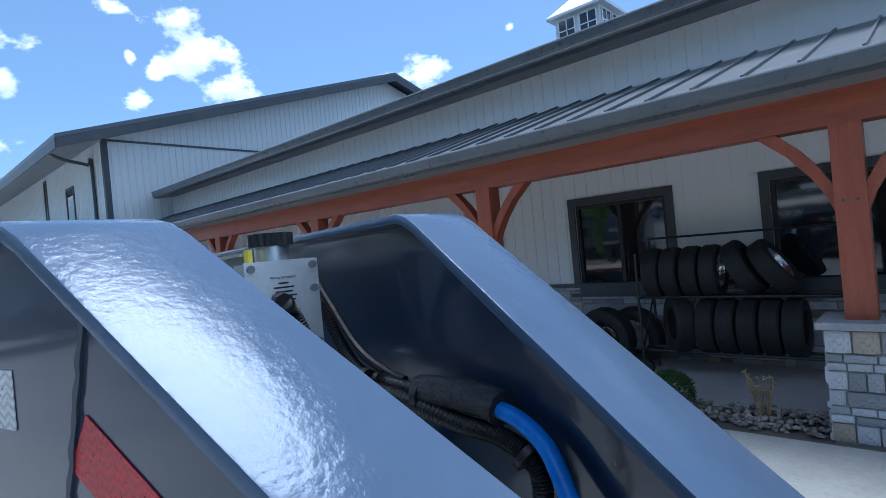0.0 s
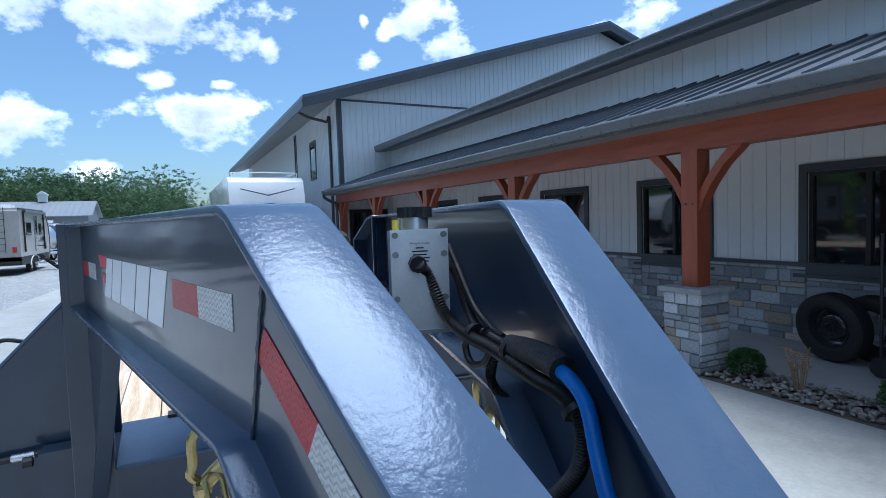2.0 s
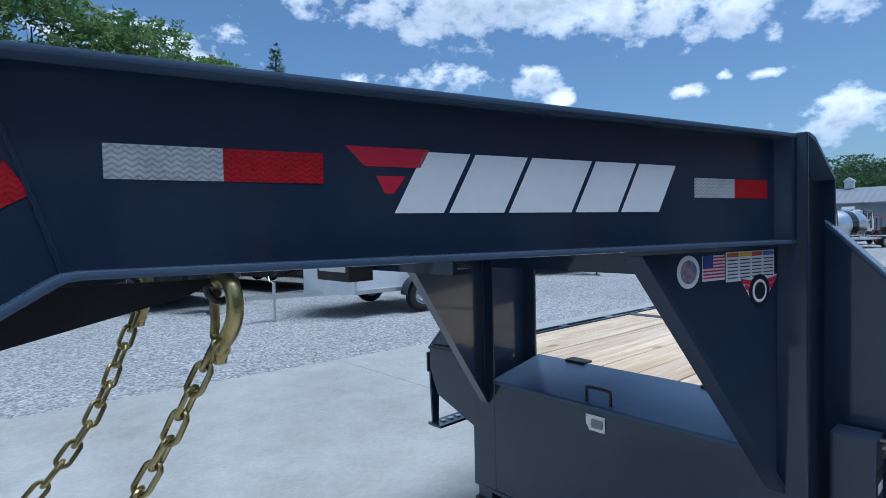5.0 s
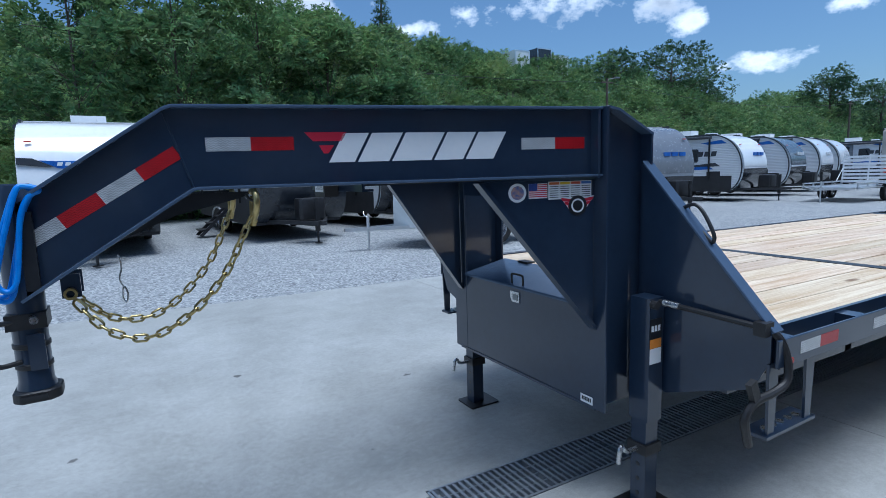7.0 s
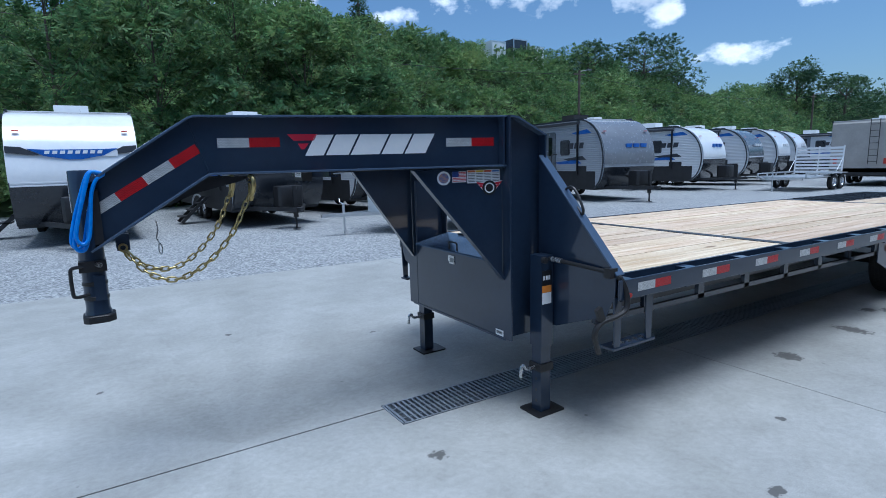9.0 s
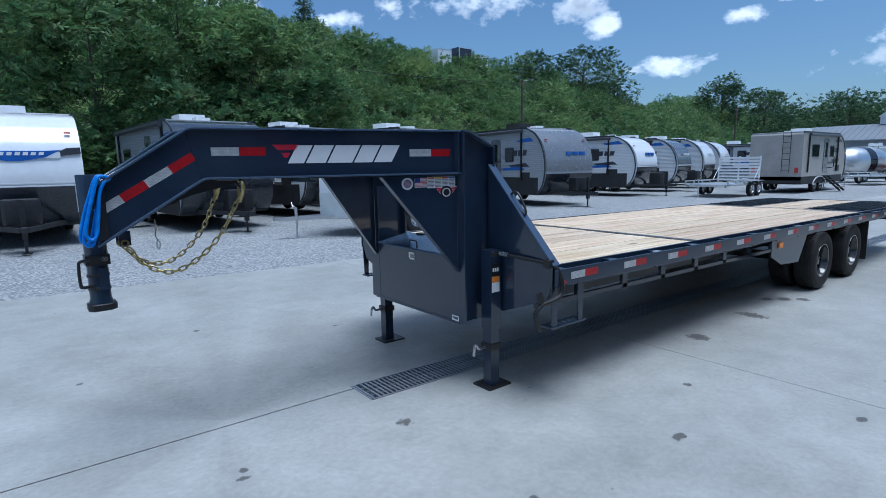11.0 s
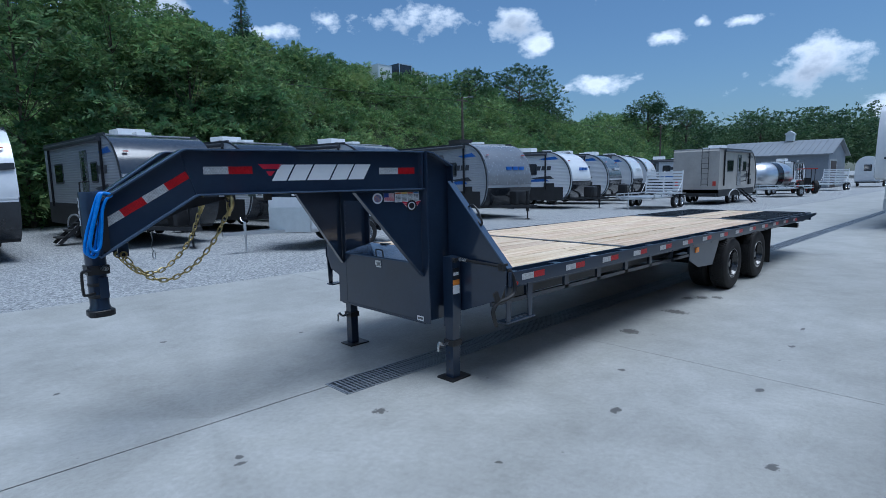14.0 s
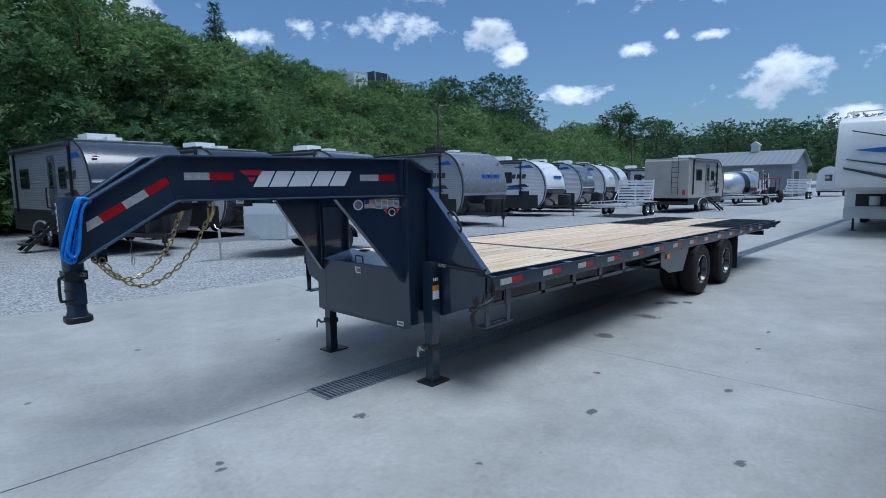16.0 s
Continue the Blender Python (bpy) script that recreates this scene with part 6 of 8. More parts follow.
def deck(T):
    d = thing("deck", None)
    d.parent = T
    tagged(d, "flat deck of pale yellow pine planks")
    # planks
    rng = random.Random(4)
    n, w = 12, 2.34 / 12
    for x0, x1, cols in ((1.91, 3.90, range(n)), (4.0, 8.85, range(n)), (8.95, 11.95, range(4, 8))):
        for i in cols:
            bm = fresh()
            y0 = -1.17 + i * w
            t = rng.uniform(-.002, .002)
            prism(bm, [(x0, deck_z(x0) - .038), (x0, deck_z(x0) + t), (x1, deck_z(x1) + t), (x1, deck_z(x1) - .038)], y0 + .003, y0 + w - .003, xz)
            bmesh.ops.recalc_face_normals(bm, faces=bm.faces)
            part("plank", bm, WOOD, d, smooth=0)
    # steel cross strips and ramp plates
    for x0, x1 in ((3.90, 4.0), (8.85, 8.95), (11.95, 12.08)):
        bm = fresh()
        prism(bm, [(x0, deck_z(x0) - .03), (x0, deck_z(x0) + .003), (x1, deck_z(x1) + .003), (x1, deck_z(x1) - .03)], -1.19, 1.19, xz)
        part("cross_strip", bm, PAINTD, d, smooth=0)
    for s in (-1, 1):
        bm = fresh()
        y0, y1 = sorted((s * .405, s * 1.18))
        prism(bm, [(8.95, deck_z(8.95) - .03), (8.95, deck_z(8.95) + .004), (11.95, deck_z(11.95) + .004), (11.95, deck_z(11.95) - .03)], y0, y1, xz)
        rp = part("ramp", bm, PAINTD, d, "dark steel ramp plate with raised cleats", smooth=0)
        for k in range(15):
            x = 9.1 + k * .19
            bm = fresh()
            box(bm, x, x + .03, y0 + .02, y1 - .02, deck_z(x) + .003, deck_z(x) + .018)
            part("cleat", bm, PAINTD, rp, smooth=0)
    # frame: side channels, rub rails, stake pockets, main beams
    f = thing("chassis", None)
    f.parent = T
    tagged(f, "charcoal steel chassis with rub rails and stake pockets")
    for s in (-1, 1):
        y0, y1 = sorted((s * 1.18, s * 1.20))
        bm = fresh()
        prism(bm, [(1.86, deck_z(1.86) - .16), (1.86, deck_z(1.86) + .006), (12.08, deck_z(12.08) + .006), (12.08, deck_z(12.08) - .10), (9.6, deck_z(9.6) - .16)], y0, y1, xz)
        part("side_channel", bm, PAINT, f, smooth=0)
        y0, y1 = sorted((s * 1.283, s * 1.295))
        bm = fresh()
        prism(bm, [(1.84, deck_z(1.84) - .120), (1.84, deck_z(1.84) - .005), (12.1, deck_z(12.1) - .005), (12.1, deck_z(12.1) - .05), (11.2, deck_z(11.2) - .115)], y0, y1, xz)
        bmesh.ops.recalc_face_normals(bm, faces=bm.faces)
        soften(bm, .003)
        part("rub_rail", bm, PAINT, f)
        bm = fresh()
        y0, y1 = sorted((s * 1.20, s * 1.283))
        box(bm, -.045, .045, y0, y1, -.13, -.006)
        pk = part("stake_pocket", bm, PAINT, f)
        for i in range(17):
            x = 1.92 + i * .61
            m = Matrix.Translation((x, 0, deck_z(x)))
            if i == 0:
                pk.matrix_basis = m
            else:
                twin(pk, m)
        # reflective strips on the rail
        for i in range(14):
            x = 2.0 + i * .632
            for a, b, mat in ((0, .155, WHITE_T), (.155, .305, RED)):
                bm = fresh()
                y0, y1 = sorted((s * 1.2952, s * 1.2965))
                prism(bm, [(x + a, deck_z(x) - .085), (x + b, deck_z(x) - .085), (x + b, deck_z(x) - .035), (x + a, deck_z(x) - .035)], y0, y1, xz)
                bmesh.ops.recalc_face_normals(bm, faces=bm.faces)
                part("rail_tape", bm, mat, f, smooth=0)
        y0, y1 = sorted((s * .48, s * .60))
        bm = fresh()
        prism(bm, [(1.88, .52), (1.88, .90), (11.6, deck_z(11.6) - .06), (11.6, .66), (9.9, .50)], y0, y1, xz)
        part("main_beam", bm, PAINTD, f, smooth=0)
        # lower truss rail
        y0, y1 = sorted((s * 1.00, s * 1.03))
        bm = fresh()
        prism(bm, [(1.95, .63), (1.95, .665), (6.2, .61), (6.2, .575)], y0, y1, xz)
        part("lower_rail", bm, PAINT, f, smooth=0)
        for i in range(7):
            x = 2.45 + i * .61
            bm = fresh()
            box(bm, x - .035, x + .035, y0, y1, .63 - .0128 * (x - 1.95), deck_z(x) - .10)
            part("strut", bm, PAINT, f, smooth=0)
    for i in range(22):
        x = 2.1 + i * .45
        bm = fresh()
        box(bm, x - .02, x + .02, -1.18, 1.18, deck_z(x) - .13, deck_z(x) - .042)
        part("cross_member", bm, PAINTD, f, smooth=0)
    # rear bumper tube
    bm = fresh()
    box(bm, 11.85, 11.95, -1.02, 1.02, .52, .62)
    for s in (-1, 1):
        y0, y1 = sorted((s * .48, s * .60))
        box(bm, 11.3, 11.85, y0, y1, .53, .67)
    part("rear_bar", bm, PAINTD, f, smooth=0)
    # amber side marker and conduit clip
    for s in (-1, 1):
        bm = fresh()
        y0, y1 = sorted((s * 1.262, s * 1.285))
        box(bm, 5.62, 5.72, y0, y1, .70, .76)
        soften(bm, .006)
        part("side_marker", bm, surface("amber_lens", (.75, .22, .02), (.85, .3, .04), 30, .2), f, "amber side marker lamp")
        for x, z in ((1.93, .87),):
            bm = fresh()
            cyl(bm, (x, s * 1.296, z), (x, s * 1.303, z), .014, 12)
            part("small_marker", bm, surface("dim_red", (.30, .02, .02), (.4, .03, .02), 30, .25), f)


def running_gear(T):
    for s in (-1, 1):
        fd = thing("fender", None)
        fd.parent = T
        tagged(fd, "flat dark plate ahead of the wheels and mud flap behind")
        y0, y1 = sorted((s * 1.262, s * 1.27))
        bm = fresh()
        prism(bm, [(5.45, .845), (5.45, .62), (5.75, .50), (6.25, .47), (6.42, .70), (6.50, .84)], y0, y1, xz)
        bmesh.ops.recalc_face_normals(bm, faces=bm.faces)
        part("apron", bm, PAINT, fd, smooth=0)
        bm = fresh()
        box(bm, 9.02, 9.03, min(s * .72, s * 1.25), max(s * .72, s * 1.25), .16, .80)
        part("mud_flap", bm, RUBBER, fd, "black mud flap", smooth=0)
    for x in (7.12, 8.32):
        bm = fresh()
        cyl(bm, (x, -1.1, .375), (x, 1.1, .375), .06, 14)
        part("axle", bm, PAINTD, T)
        for s in (-1, 1):
            for y in (1.155, .865):
                wh = thing("wheel", None)
                wh.parent = T
                tagged(wh, "black steel dual wheel with road tyre")
                m = Matrix.Translation((x, s * y, .378)) @ (Matrix() if s > 0 else Matrix.Rotation(math.pi, 4, "Z"))
                tyre_parts(wh, .370, .235, m)


build_trailer()

# ---------------------------------------------------------------- trailers on the lot
def ribbed(name, a, b, pitch=.075):
    """Painted sheet with pressed horizontal ribs."""
    m = surface(name, a, b, .8, .38, 0, 0, coat=.2, spread=.4)
    nt = m.node_tree
    bs = nt.nodes["Principled BSDF"]
    tc = nt.nodes["Texture Coordinate"]
    sep = nt.nodes.new("ShaderNodeSeparateXYZ")
    nt.links.new(tc.outputs["Object"], sep.inputs[0])
    ph = maths(nt, "FRACT", maths(nt, "MULTIPLY", sep.outputs[2], 1 / pitch))
    tri = maths(nt, "ABSOLUTE", maths(nt, "SUBTRACT", ph, .5))
    bp = nt.nodes.new("ShaderNodeBump")
    bp.inputs["Strength"].default_value, bp.inputs["Distance"].default_value = 1.0, .03
    nt.links.new(maths(nt, "SMOOTH_MIN", tri, .3, .15), bp.inputs["Height"])
    nt.links.new(bp.outputs[0], bs.inputs["Normal"])
    return m


RV_WHITE = ribbed("ribbed_white", (.64, .66, .68), (.72, .74, .76))
RV_GREY = ribbed("ribbed_grey", (.32, .34, .37), (.40, .42, .45))
CAP_WHITE = surface("white_front_cap", (.72, .74, .76), (.80, .82, .83), 1, .2, coat=.5)
CAP_SILVER = surface("silver_front_cap", (.20, .215, .235), (.26, .275, .295), 1, .25, .3, coat=.5)
CAP_DARK = surface("dark_front_cap", (.014, .017, .022), (.024, .028, .035), 1, .22, coat=.5)
CAP_BLUE = surface("slate_front_cap", (.028, .038, .055), (.045, .056, .075), 1, .22, coat=.5)
BELLY = surface("black_belly", (.014, .015, .017), (.03, .031, .034), 2, .6)
ROOFW = surface("white_membrane", (.62, .63, .64), (.74, .75, .76), 1, .6)
VBLUE = surface("blue_vinyl", (.02, .09, .38), (.04, .16, .52), 3, .3)
VDARK = surface("dark_vinyl", (.035, .04, .05), (.06, .065, .075), 3, .35)
TAN = surface("tan_filon", (.36, .34, .315), (.44, .42, .39), 1.5, .35, coat=.3)
BARNROOF = surface("grey_barn_roof", (.22, .24, .26), (.28, .30, .32), .4, .4, .2, spread=.4)
REDM = surface("red_machine_paint", (.42, .03, .02), (.52, .05, .03), 4, .4)
ALLOY = surface("polished_alloy", (.5, .51, .53), (.65, .66, .68), 20, .25, 1)

FRONT = [(-1.42, .50), (-1.18, .72), (-1.03, 1.05), (-.97, 1.45), (-1.0, 1.80), (-1.10, 2.15), (-1.30, 2.50), (-1.62, 2.80), (-2.02, 2.98), (-2.55, 3.06)]


def travel_trailer(x, y, deg, L, label, side, cap_top, cap_low, stripe=VBLUE, text=VDARK, captext=DECAL, split=1.45, h=1.0,
                   door_side=1, seen=("door",), group="travel trailers", emblem=False, skirt=1.12):
    rv = thing("travel_trailer", Matrix.Translation((x, y, 0)) @ Matrix.Rotation(radians(deg), 4, "Z"), label, "camper trailer", group)
    F = [(a, .62 + (b - .62) * h) for a, b in FRONT]
    top = F[-1][1]
    W = 1.22
    bm = fresh()
    prism(bm, F + [(-L + .08, top), (-L, top - .12), (-L, .62)], -W, W, xz)
    bmesh.ops.recalc_face_normals(bm, faces=bm.faces)
    part("body", bm, side, rv, smooth=25)
    bm = fresh()
    prism(bm, [(-1.5, .42), (-1.5, skirt), (-L, skirt), (-L, .42)], -W - .012, W + .012, xz)
    part("skirt", bm, BELLY, rv, smooth=0)
    for nm, cond, mat in (("front_cap", lambda z: z >= split - .01, cap_top), ("lower_cap", lambda z: z <= split + .25, cap_low)):
        line = [p for p in smoothline([(a, b, 0) for a, b in F], 4)]
        line = [(p.x, p.y) for p in line if cond(p.y)]
        if nm == "lower_cap":
            line = [p for p in line if p[1] <= split]
        bm = fresh()
        prism(bm, band(line, -.02), -W - .02, W + .02, xz)
        bmesh.ops.recalc_face_normals(bm, faces=bm.faces)
        part(nm, bm, mat, rv, smooth=40)
    # corner mouldings
    for s in (-1, 1):
        ln = [(p.x - .02, p.y) for p in smoothline([(a - .12, b, 0) for a, b in F], 3)]
        bm = fresh()
        y0, y1 = sorted((s * W, s * (W + .028)))
        prism(bm, band(ln, .05), y0, y1, xz)
        bmesh.ops.recalc_face_normals(bm, faces=bm.faces)
        part("corner_moulding", bm, VDARK, rv, smooth=40)
        bm = fresh()
        box(bm, -L, -2.2, s * W - .02, s * W + .03, top - .05, top + .03)
        part("gutter_rail", bm, VDARK, rv)
        # sweep stripes
        y0, y1 = sorted((s * W, s * (W + .006)))
        for k, (x0, x1, z0, mat) in enumerate(((-2.0, -3.4, 1.55, VDARK), (-2.3, -4.0, 1.42, stripe), (-1.75, -2.9, 2.55, stripe))):
            bm = fresh()
            prism(bm, [(x0, z0), (x0 - .25, z0 + .16), (x1, z0 + .05), (x1 + .3, z0 - .02)], y0, y1, xz)
            bmesh.ops.recalc_face_normals(bm, faces=bm.faces)
            part("stripe", bm, mat, rv, smooth=0)
        for k in range(3):
            bm = fresh()
            prism(bm, [(-2.45 - k * .3, 2.0), (-2.22 - k * .3, 2.0), (-2.17 - k * .3, 2.22), (-2.40 - k * .3, 2.22)], y0, y1, xz)
            bmesh.ops.recalc_face_normals(bm, faces=bm.faces)
            part("name_block", bm, text, rv, smooth=0)
        # windows
        for x0, x1, z0, z1 in ((-3.6, -3.0, 1.75, 2.35), (-L + 1.2, -L + 2.2, 1.75, 2.4)):
            bm = fresh()
            prism(bm, [(x0 + .06, z0), (x1 - .06, z0), (x1, z0 + .06), (x1, z1 - .06), (x1 - .06, z1), (x0 + .06, z1), (x0, z1 - .06), (x0, z0 + .06)], *sorted((s * W, s * (W + .018))), xz)
            bmesh.ops.recalc_face_normals(bm, faces=bm.faces)
            wd = part("window", bm, VDARK, rv, smooth=0)
            bm = fresh()
            box(bm, x0 + .05, x1 - .05, min(s * (W + .018), s * (W + .022)), max(s * (W + .018), s * (W + .022)), z0 + .05, z1 - .05)
            part("pane", bm, GLASS, wd, smooth=0)
        # storage hatch
        bm = fresh()
        box(bm, -2.6, -2.0, min(s * W, s * (W + .015)), max(s * W, s * (W + .015)), 1.0, 1.32)
        part("hatch", bm, BELLY, rv, smooth=0)
        # wheels
        for xw in (-L * .60, -L * .60 - .86):
            wh = thing("wheel", None)
            wh.parent = rv
            m = Matrix.Translation((xw, s * 1.08, .34)) @ (Matrix() if s > 0 else Matrix.Rotation(math.pi, 4, "Z"))
            tyre_parts(wh, .335, .2, m, tread=14, rimmat=ALLOY)
        bm = fresh()
        arc = [(-L * .60 - .43 + .95 * math.cos(a), .36 + .44 * math.sin(a)) for a in [math.pi * i / 10 for i in range(11)]]
        prism(bm, band(arc, -.05), min(s * (W + .0), s * (W + .05)), max(s * W, s * (W + .05)), xz)
        bmesh.ops.recalc_face_normals(bm, faces=bm.faces)
        part("fender_skirt", bm, CAP_WHITE, rv)
    # door on the kerb side, grab rail, steps, awning
    s = -1
    yw = -W
    bm = fresh()
    prism(bm, [(-4.55, .98), (-3.90, .98), (-3.90, 2.62), (-3.97, 2.70), (-4.48, 2.70), (-4.55, 2.62)], yw - .03, yw, xz)
    bmesh.ops.recalc_face_normals(bm, faces=bm.faces)
    dr = part("door", bm, CAP_SILVER, rv)
    bm = fresh()
    box(bm, -4.36, -4.10, yw - .036, yw - .03, 1.75, 2.5)
    part("pane", bm, GLASS, dr, smooth=0)
    bm = fresh()
    tube(bm, smoothline([(-3.83, yw - .02, 1.2), (-3.83, yw - .25, 1.22), (-3.83, yw - .28, 1.3), (-3.83, yw - .28, 1.7), (-3.83, yw - .25, 1.78), (-3.83, yw - .02, 1.8)], 3), .02, 8)
    part("grab_rail", bm, BLACKP, rv)
    bm = fresh()
    for k in range(3):
        box(bm, -4.55, -3.95, yw - .12 - .26 * (k + 1), yw - .12 - .26 * k, .56 - .19 * k, .60 - .19 * k)
    for xx in (-4.55, -3.98):
        prism(bm, [(-yw + .02, .78), (-yw + .14, .78), (-yw + .92, .05), (-yw + .84, .0)], xx, xx + .03, lambda a, b, c: (c, -a, b))
    part("fold_step", bm, BELLY, rv, smooth=0)
    bm = fresh()
    cyl(bm, (-L + .6, yw - .09, top - .12), (-2.4, yw - .09, top - .12), .07, 10)
    aw = part("awning", bm, VDARK, rv)
    for xx in (-L + .7, -2.5):
        bm = fresh()
        box(bm, xx - .03, xx + .03, yw - .07, yw - .01, 1.0, top - .1)
        part("awning_arm", bm, BLACKP, aw)
    # roof: membrane, air conditioner, vents
    bm = fresh()
    box(bm, -L + .05, -2.5, -W + .02, W - .02, top, top + .025)
    part("roof", bm, ROOFW, rv, smooth=0)
    bm = fresh()
    box(bm, -4.6, -3.8, -.38, .38, top + .025, top + .30)
    soften(bm, .07, 2)
    part("air_conditioner", bm, BLACKP if cap_top is CAP_SILVER else CAP_WHITE, rv)
    for xx in (-3.0, -L + 1.6):
        bm = fresh()
        box(bm, xx - .2, xx + .2, -.2, .2, top + .02, top + .13)
        soften(bm, .03)
        part("roof_vent", bm, CAP_WHITE, rv)
    # front cap lettering as blocks, marker lamps
    for k in range(3):
        bm = fresh()
        box(bm, -1.06, -1.005, .55 - k * .36, .83 - k * .36, 1.98, 2.12)
        part("name_block", bm, captext, rv, smooth=0)
    if emblem:
        bm = fresh()
        prism(bm, [(-.85, 2.16), (-.55, 2.14), (.55, 2.14), (.85, 2.16), (.55, 2.0), (.12, 1.92), (-.12, 1.92), (-.55, 2.0)], -1.10, -1.0, yz)
        bmesh.ops.recalc_face_normals(bm, faces=bm.faces)
        part("emblem", bm, VBLUE, rv, "blue winged name panel", smooth=0)
        for k in range(8):
            bm = fresh()
            prism(bm, [(-.55 + k * .14, 2.045), (-.46 + k * .14, 2.045), (-.44 + k * .14, 2.115), (-.53 + k * .14, 2.115)], -1.095, -.992, yz)
            bmesh.ops.recalc_face_normals(bm, faces=bm.faces)
            part("name_block", bm, DECAL, rv, smooth=0)
        for d in (-1, 1):
            bm = fresh()
            prism(bm, [(d * 1.22, 2.22), (d * .95, 2.20), (d * .62, 2.02), (d * .75, 2.02), (d * 1.22, 2.08)], -1.12, -1.01, yz)
            bmesh.ops.recalc_face_normals(bm, faces=bm.faces)
            part("sweep", bm, VDARK, rv, smooth=0)
    for d in (-1, 1):
        bm = fresh()
        box(bm, -1.30, -1.24, d * 1.02 - .06, d * 1.02 + .06, .62 + 1.92 * h, .65 + 1.92 * h)
        part("marker_lamp", bm, REDM, rv, smooth=0)
    # A-frame, propane cover, battery box, tongue jack
    bm = fresh()
    for d in (-1, 1):
        prism(bm, [(-1.7, d * .95), (-1.7, d * .85), (.28, d * .03), (.28, d * .10)], .46, .56, xy)
    bmesh.ops.recalc_face_normals(bm, faces=bm.faces)
    box(bm, .15, .48, -.05, .05, .47, .57)
    part("tongue", bm, BELLY, rv, smooth=0)
    bm = fresh()
    prism(bm, [(-.75, -.28), (-.70, -.34), (-.30, -.34), (-.22, -.28), (-.22, .28), (-.30, .34), (-.70, .34), (-.75, .28)], .57, 1.12, xy)
    bmesh.ops.recalc_face_normals(bm, faces=bm.faces)
    soften(bm, .05, 2)
    part("propane_cover", bm, BLACKP, rv)
    bm = fresh()
    box(bm, -.05, .05, -.05, .05, .30, 1.02)
    cyl(bm, (0, 0, .0), (0, 0, .32), .028, 8)
    cyl(bm, (0, 0, 1.0), (0, 0, 1.12), .065, 10)
    cyl(bm, (0, 0, .0), (0, 0, .015), .1, 10)
    part("tongue_jack", bm, BLACKP, rv)
    # rear: bumper and lamps
    bm = fresh()
    box(bm, -L - .22, -L - .12, -1.15, 1.15, .50, .60)
    for d in (-.6, .6):
        box(bm, -L - .12, -L + .1, d - .04, d + .04, .50, .56)
    part("bumper", bm, BELLY, rv, smooth=0)
    for d in (-1, 1):
        bm = fresh()
        box(bm, -L - .03, -L, d * 1.0 - .08, d * 1.0 + .08, 1.0, 1.25)
        part("tail_lamp", bm, REDM, rv, smooth=0)
    bm = fresh()
    for yy in (-.70, -.35):
        cyl(bm, (-L - .10, yy, 1.0), (-L - .10, yy, top + .05), .014, 6)
    for k in range(7):
        cyl(bm, (-L - .10, -.70, 1.1 + k * .28), (-L - .10, -.35, 1.1 + k * .28), .012, 6)
    part("ladder", bm, BLACKP, rv)
    return rv


def build_campers():
    H = -80.0
    travel_trailer(-.86, 10.45, -90, 8.6, "white travel trailer with black lower front and a blue winged emblem", RV_WHITE, CAP_WHITE, CAP_DARK, emblem=True)
    travel_trailer(3.85, 10.9, -87, 8.8, "grey-sided travel trailer with a slate front cap and fold-out steps", RV_GREY, CAP_BLUE, CAP_DARK, captext=DECAL, split=1.9)
    travel_trailer(8.0, 12.3, H, 8.4, "white travel trailer with a dark front cap", RV_WHITE, CAP_DARK, CAP_DARK)
    travel_trailer(11.9, 11.2, H, 8.4, "white travel trailer with a slate front cap", RV_WHITE, CAP_BLUE, CAP_DARK)
    travel_trailer(16.4, 9.33, -97, 8.6, "ribbed grey travel trailer with rounded silver front cap and blue sweeps", RV_GREY, CAP_SILVER, CAP_DARK, captext=VBLUE, split=1.35, h=1.02)
    travel_trailer(24.35, 10.6, -81, 7.6, "ribbed pale travel trailer with white front cap and blue crest", RV_WHITE, CAP_WHITE, CAP_DARK, captext=VBLUE, h=.96)
    travel_trailer(29.2, 11.2, -78, 7.6, "ribbed pale travel trailer with a glossy dark front cap", RV_WHITE, CAP_BLUE, CAP_DARK, h=.95)
    travel_trailer(33.8, 12.0, -78, 7.6, "ribbed pale travel trailer with a white front cap", RV_WHITE, CAP_WHITE, CAP_DARK, h=.98)
    travel_trailer(38.2, 13.0, -78, 7.6, "white travel trailer with a pale front cap", RV_WHITE, CAP_WHITE, CAP_DARK, h=.98)
    travel_trailer(36.9, 7.72, 0, 7.4, "tan travel trailer parked with its ladder and rear wall showing", TAN, TAN, CAP_DARK, stripe=VDARK, h=.97, skirt=.80)
    travel_trailer(60.2, 10.0, 0, 6.2, "plain white travel trailer parked in front of the barn", RV_WHITE, CAP_WHITE, CAP_DARK, stripe=VDARK, h=.80, skirt=.75)
    travel_trailer(43.5, 11.5, -80, 7.2, "short white travel trailer with a pale front cap", RV_WHITE, CAP_WHITE, CAP_DARK, h=.9)


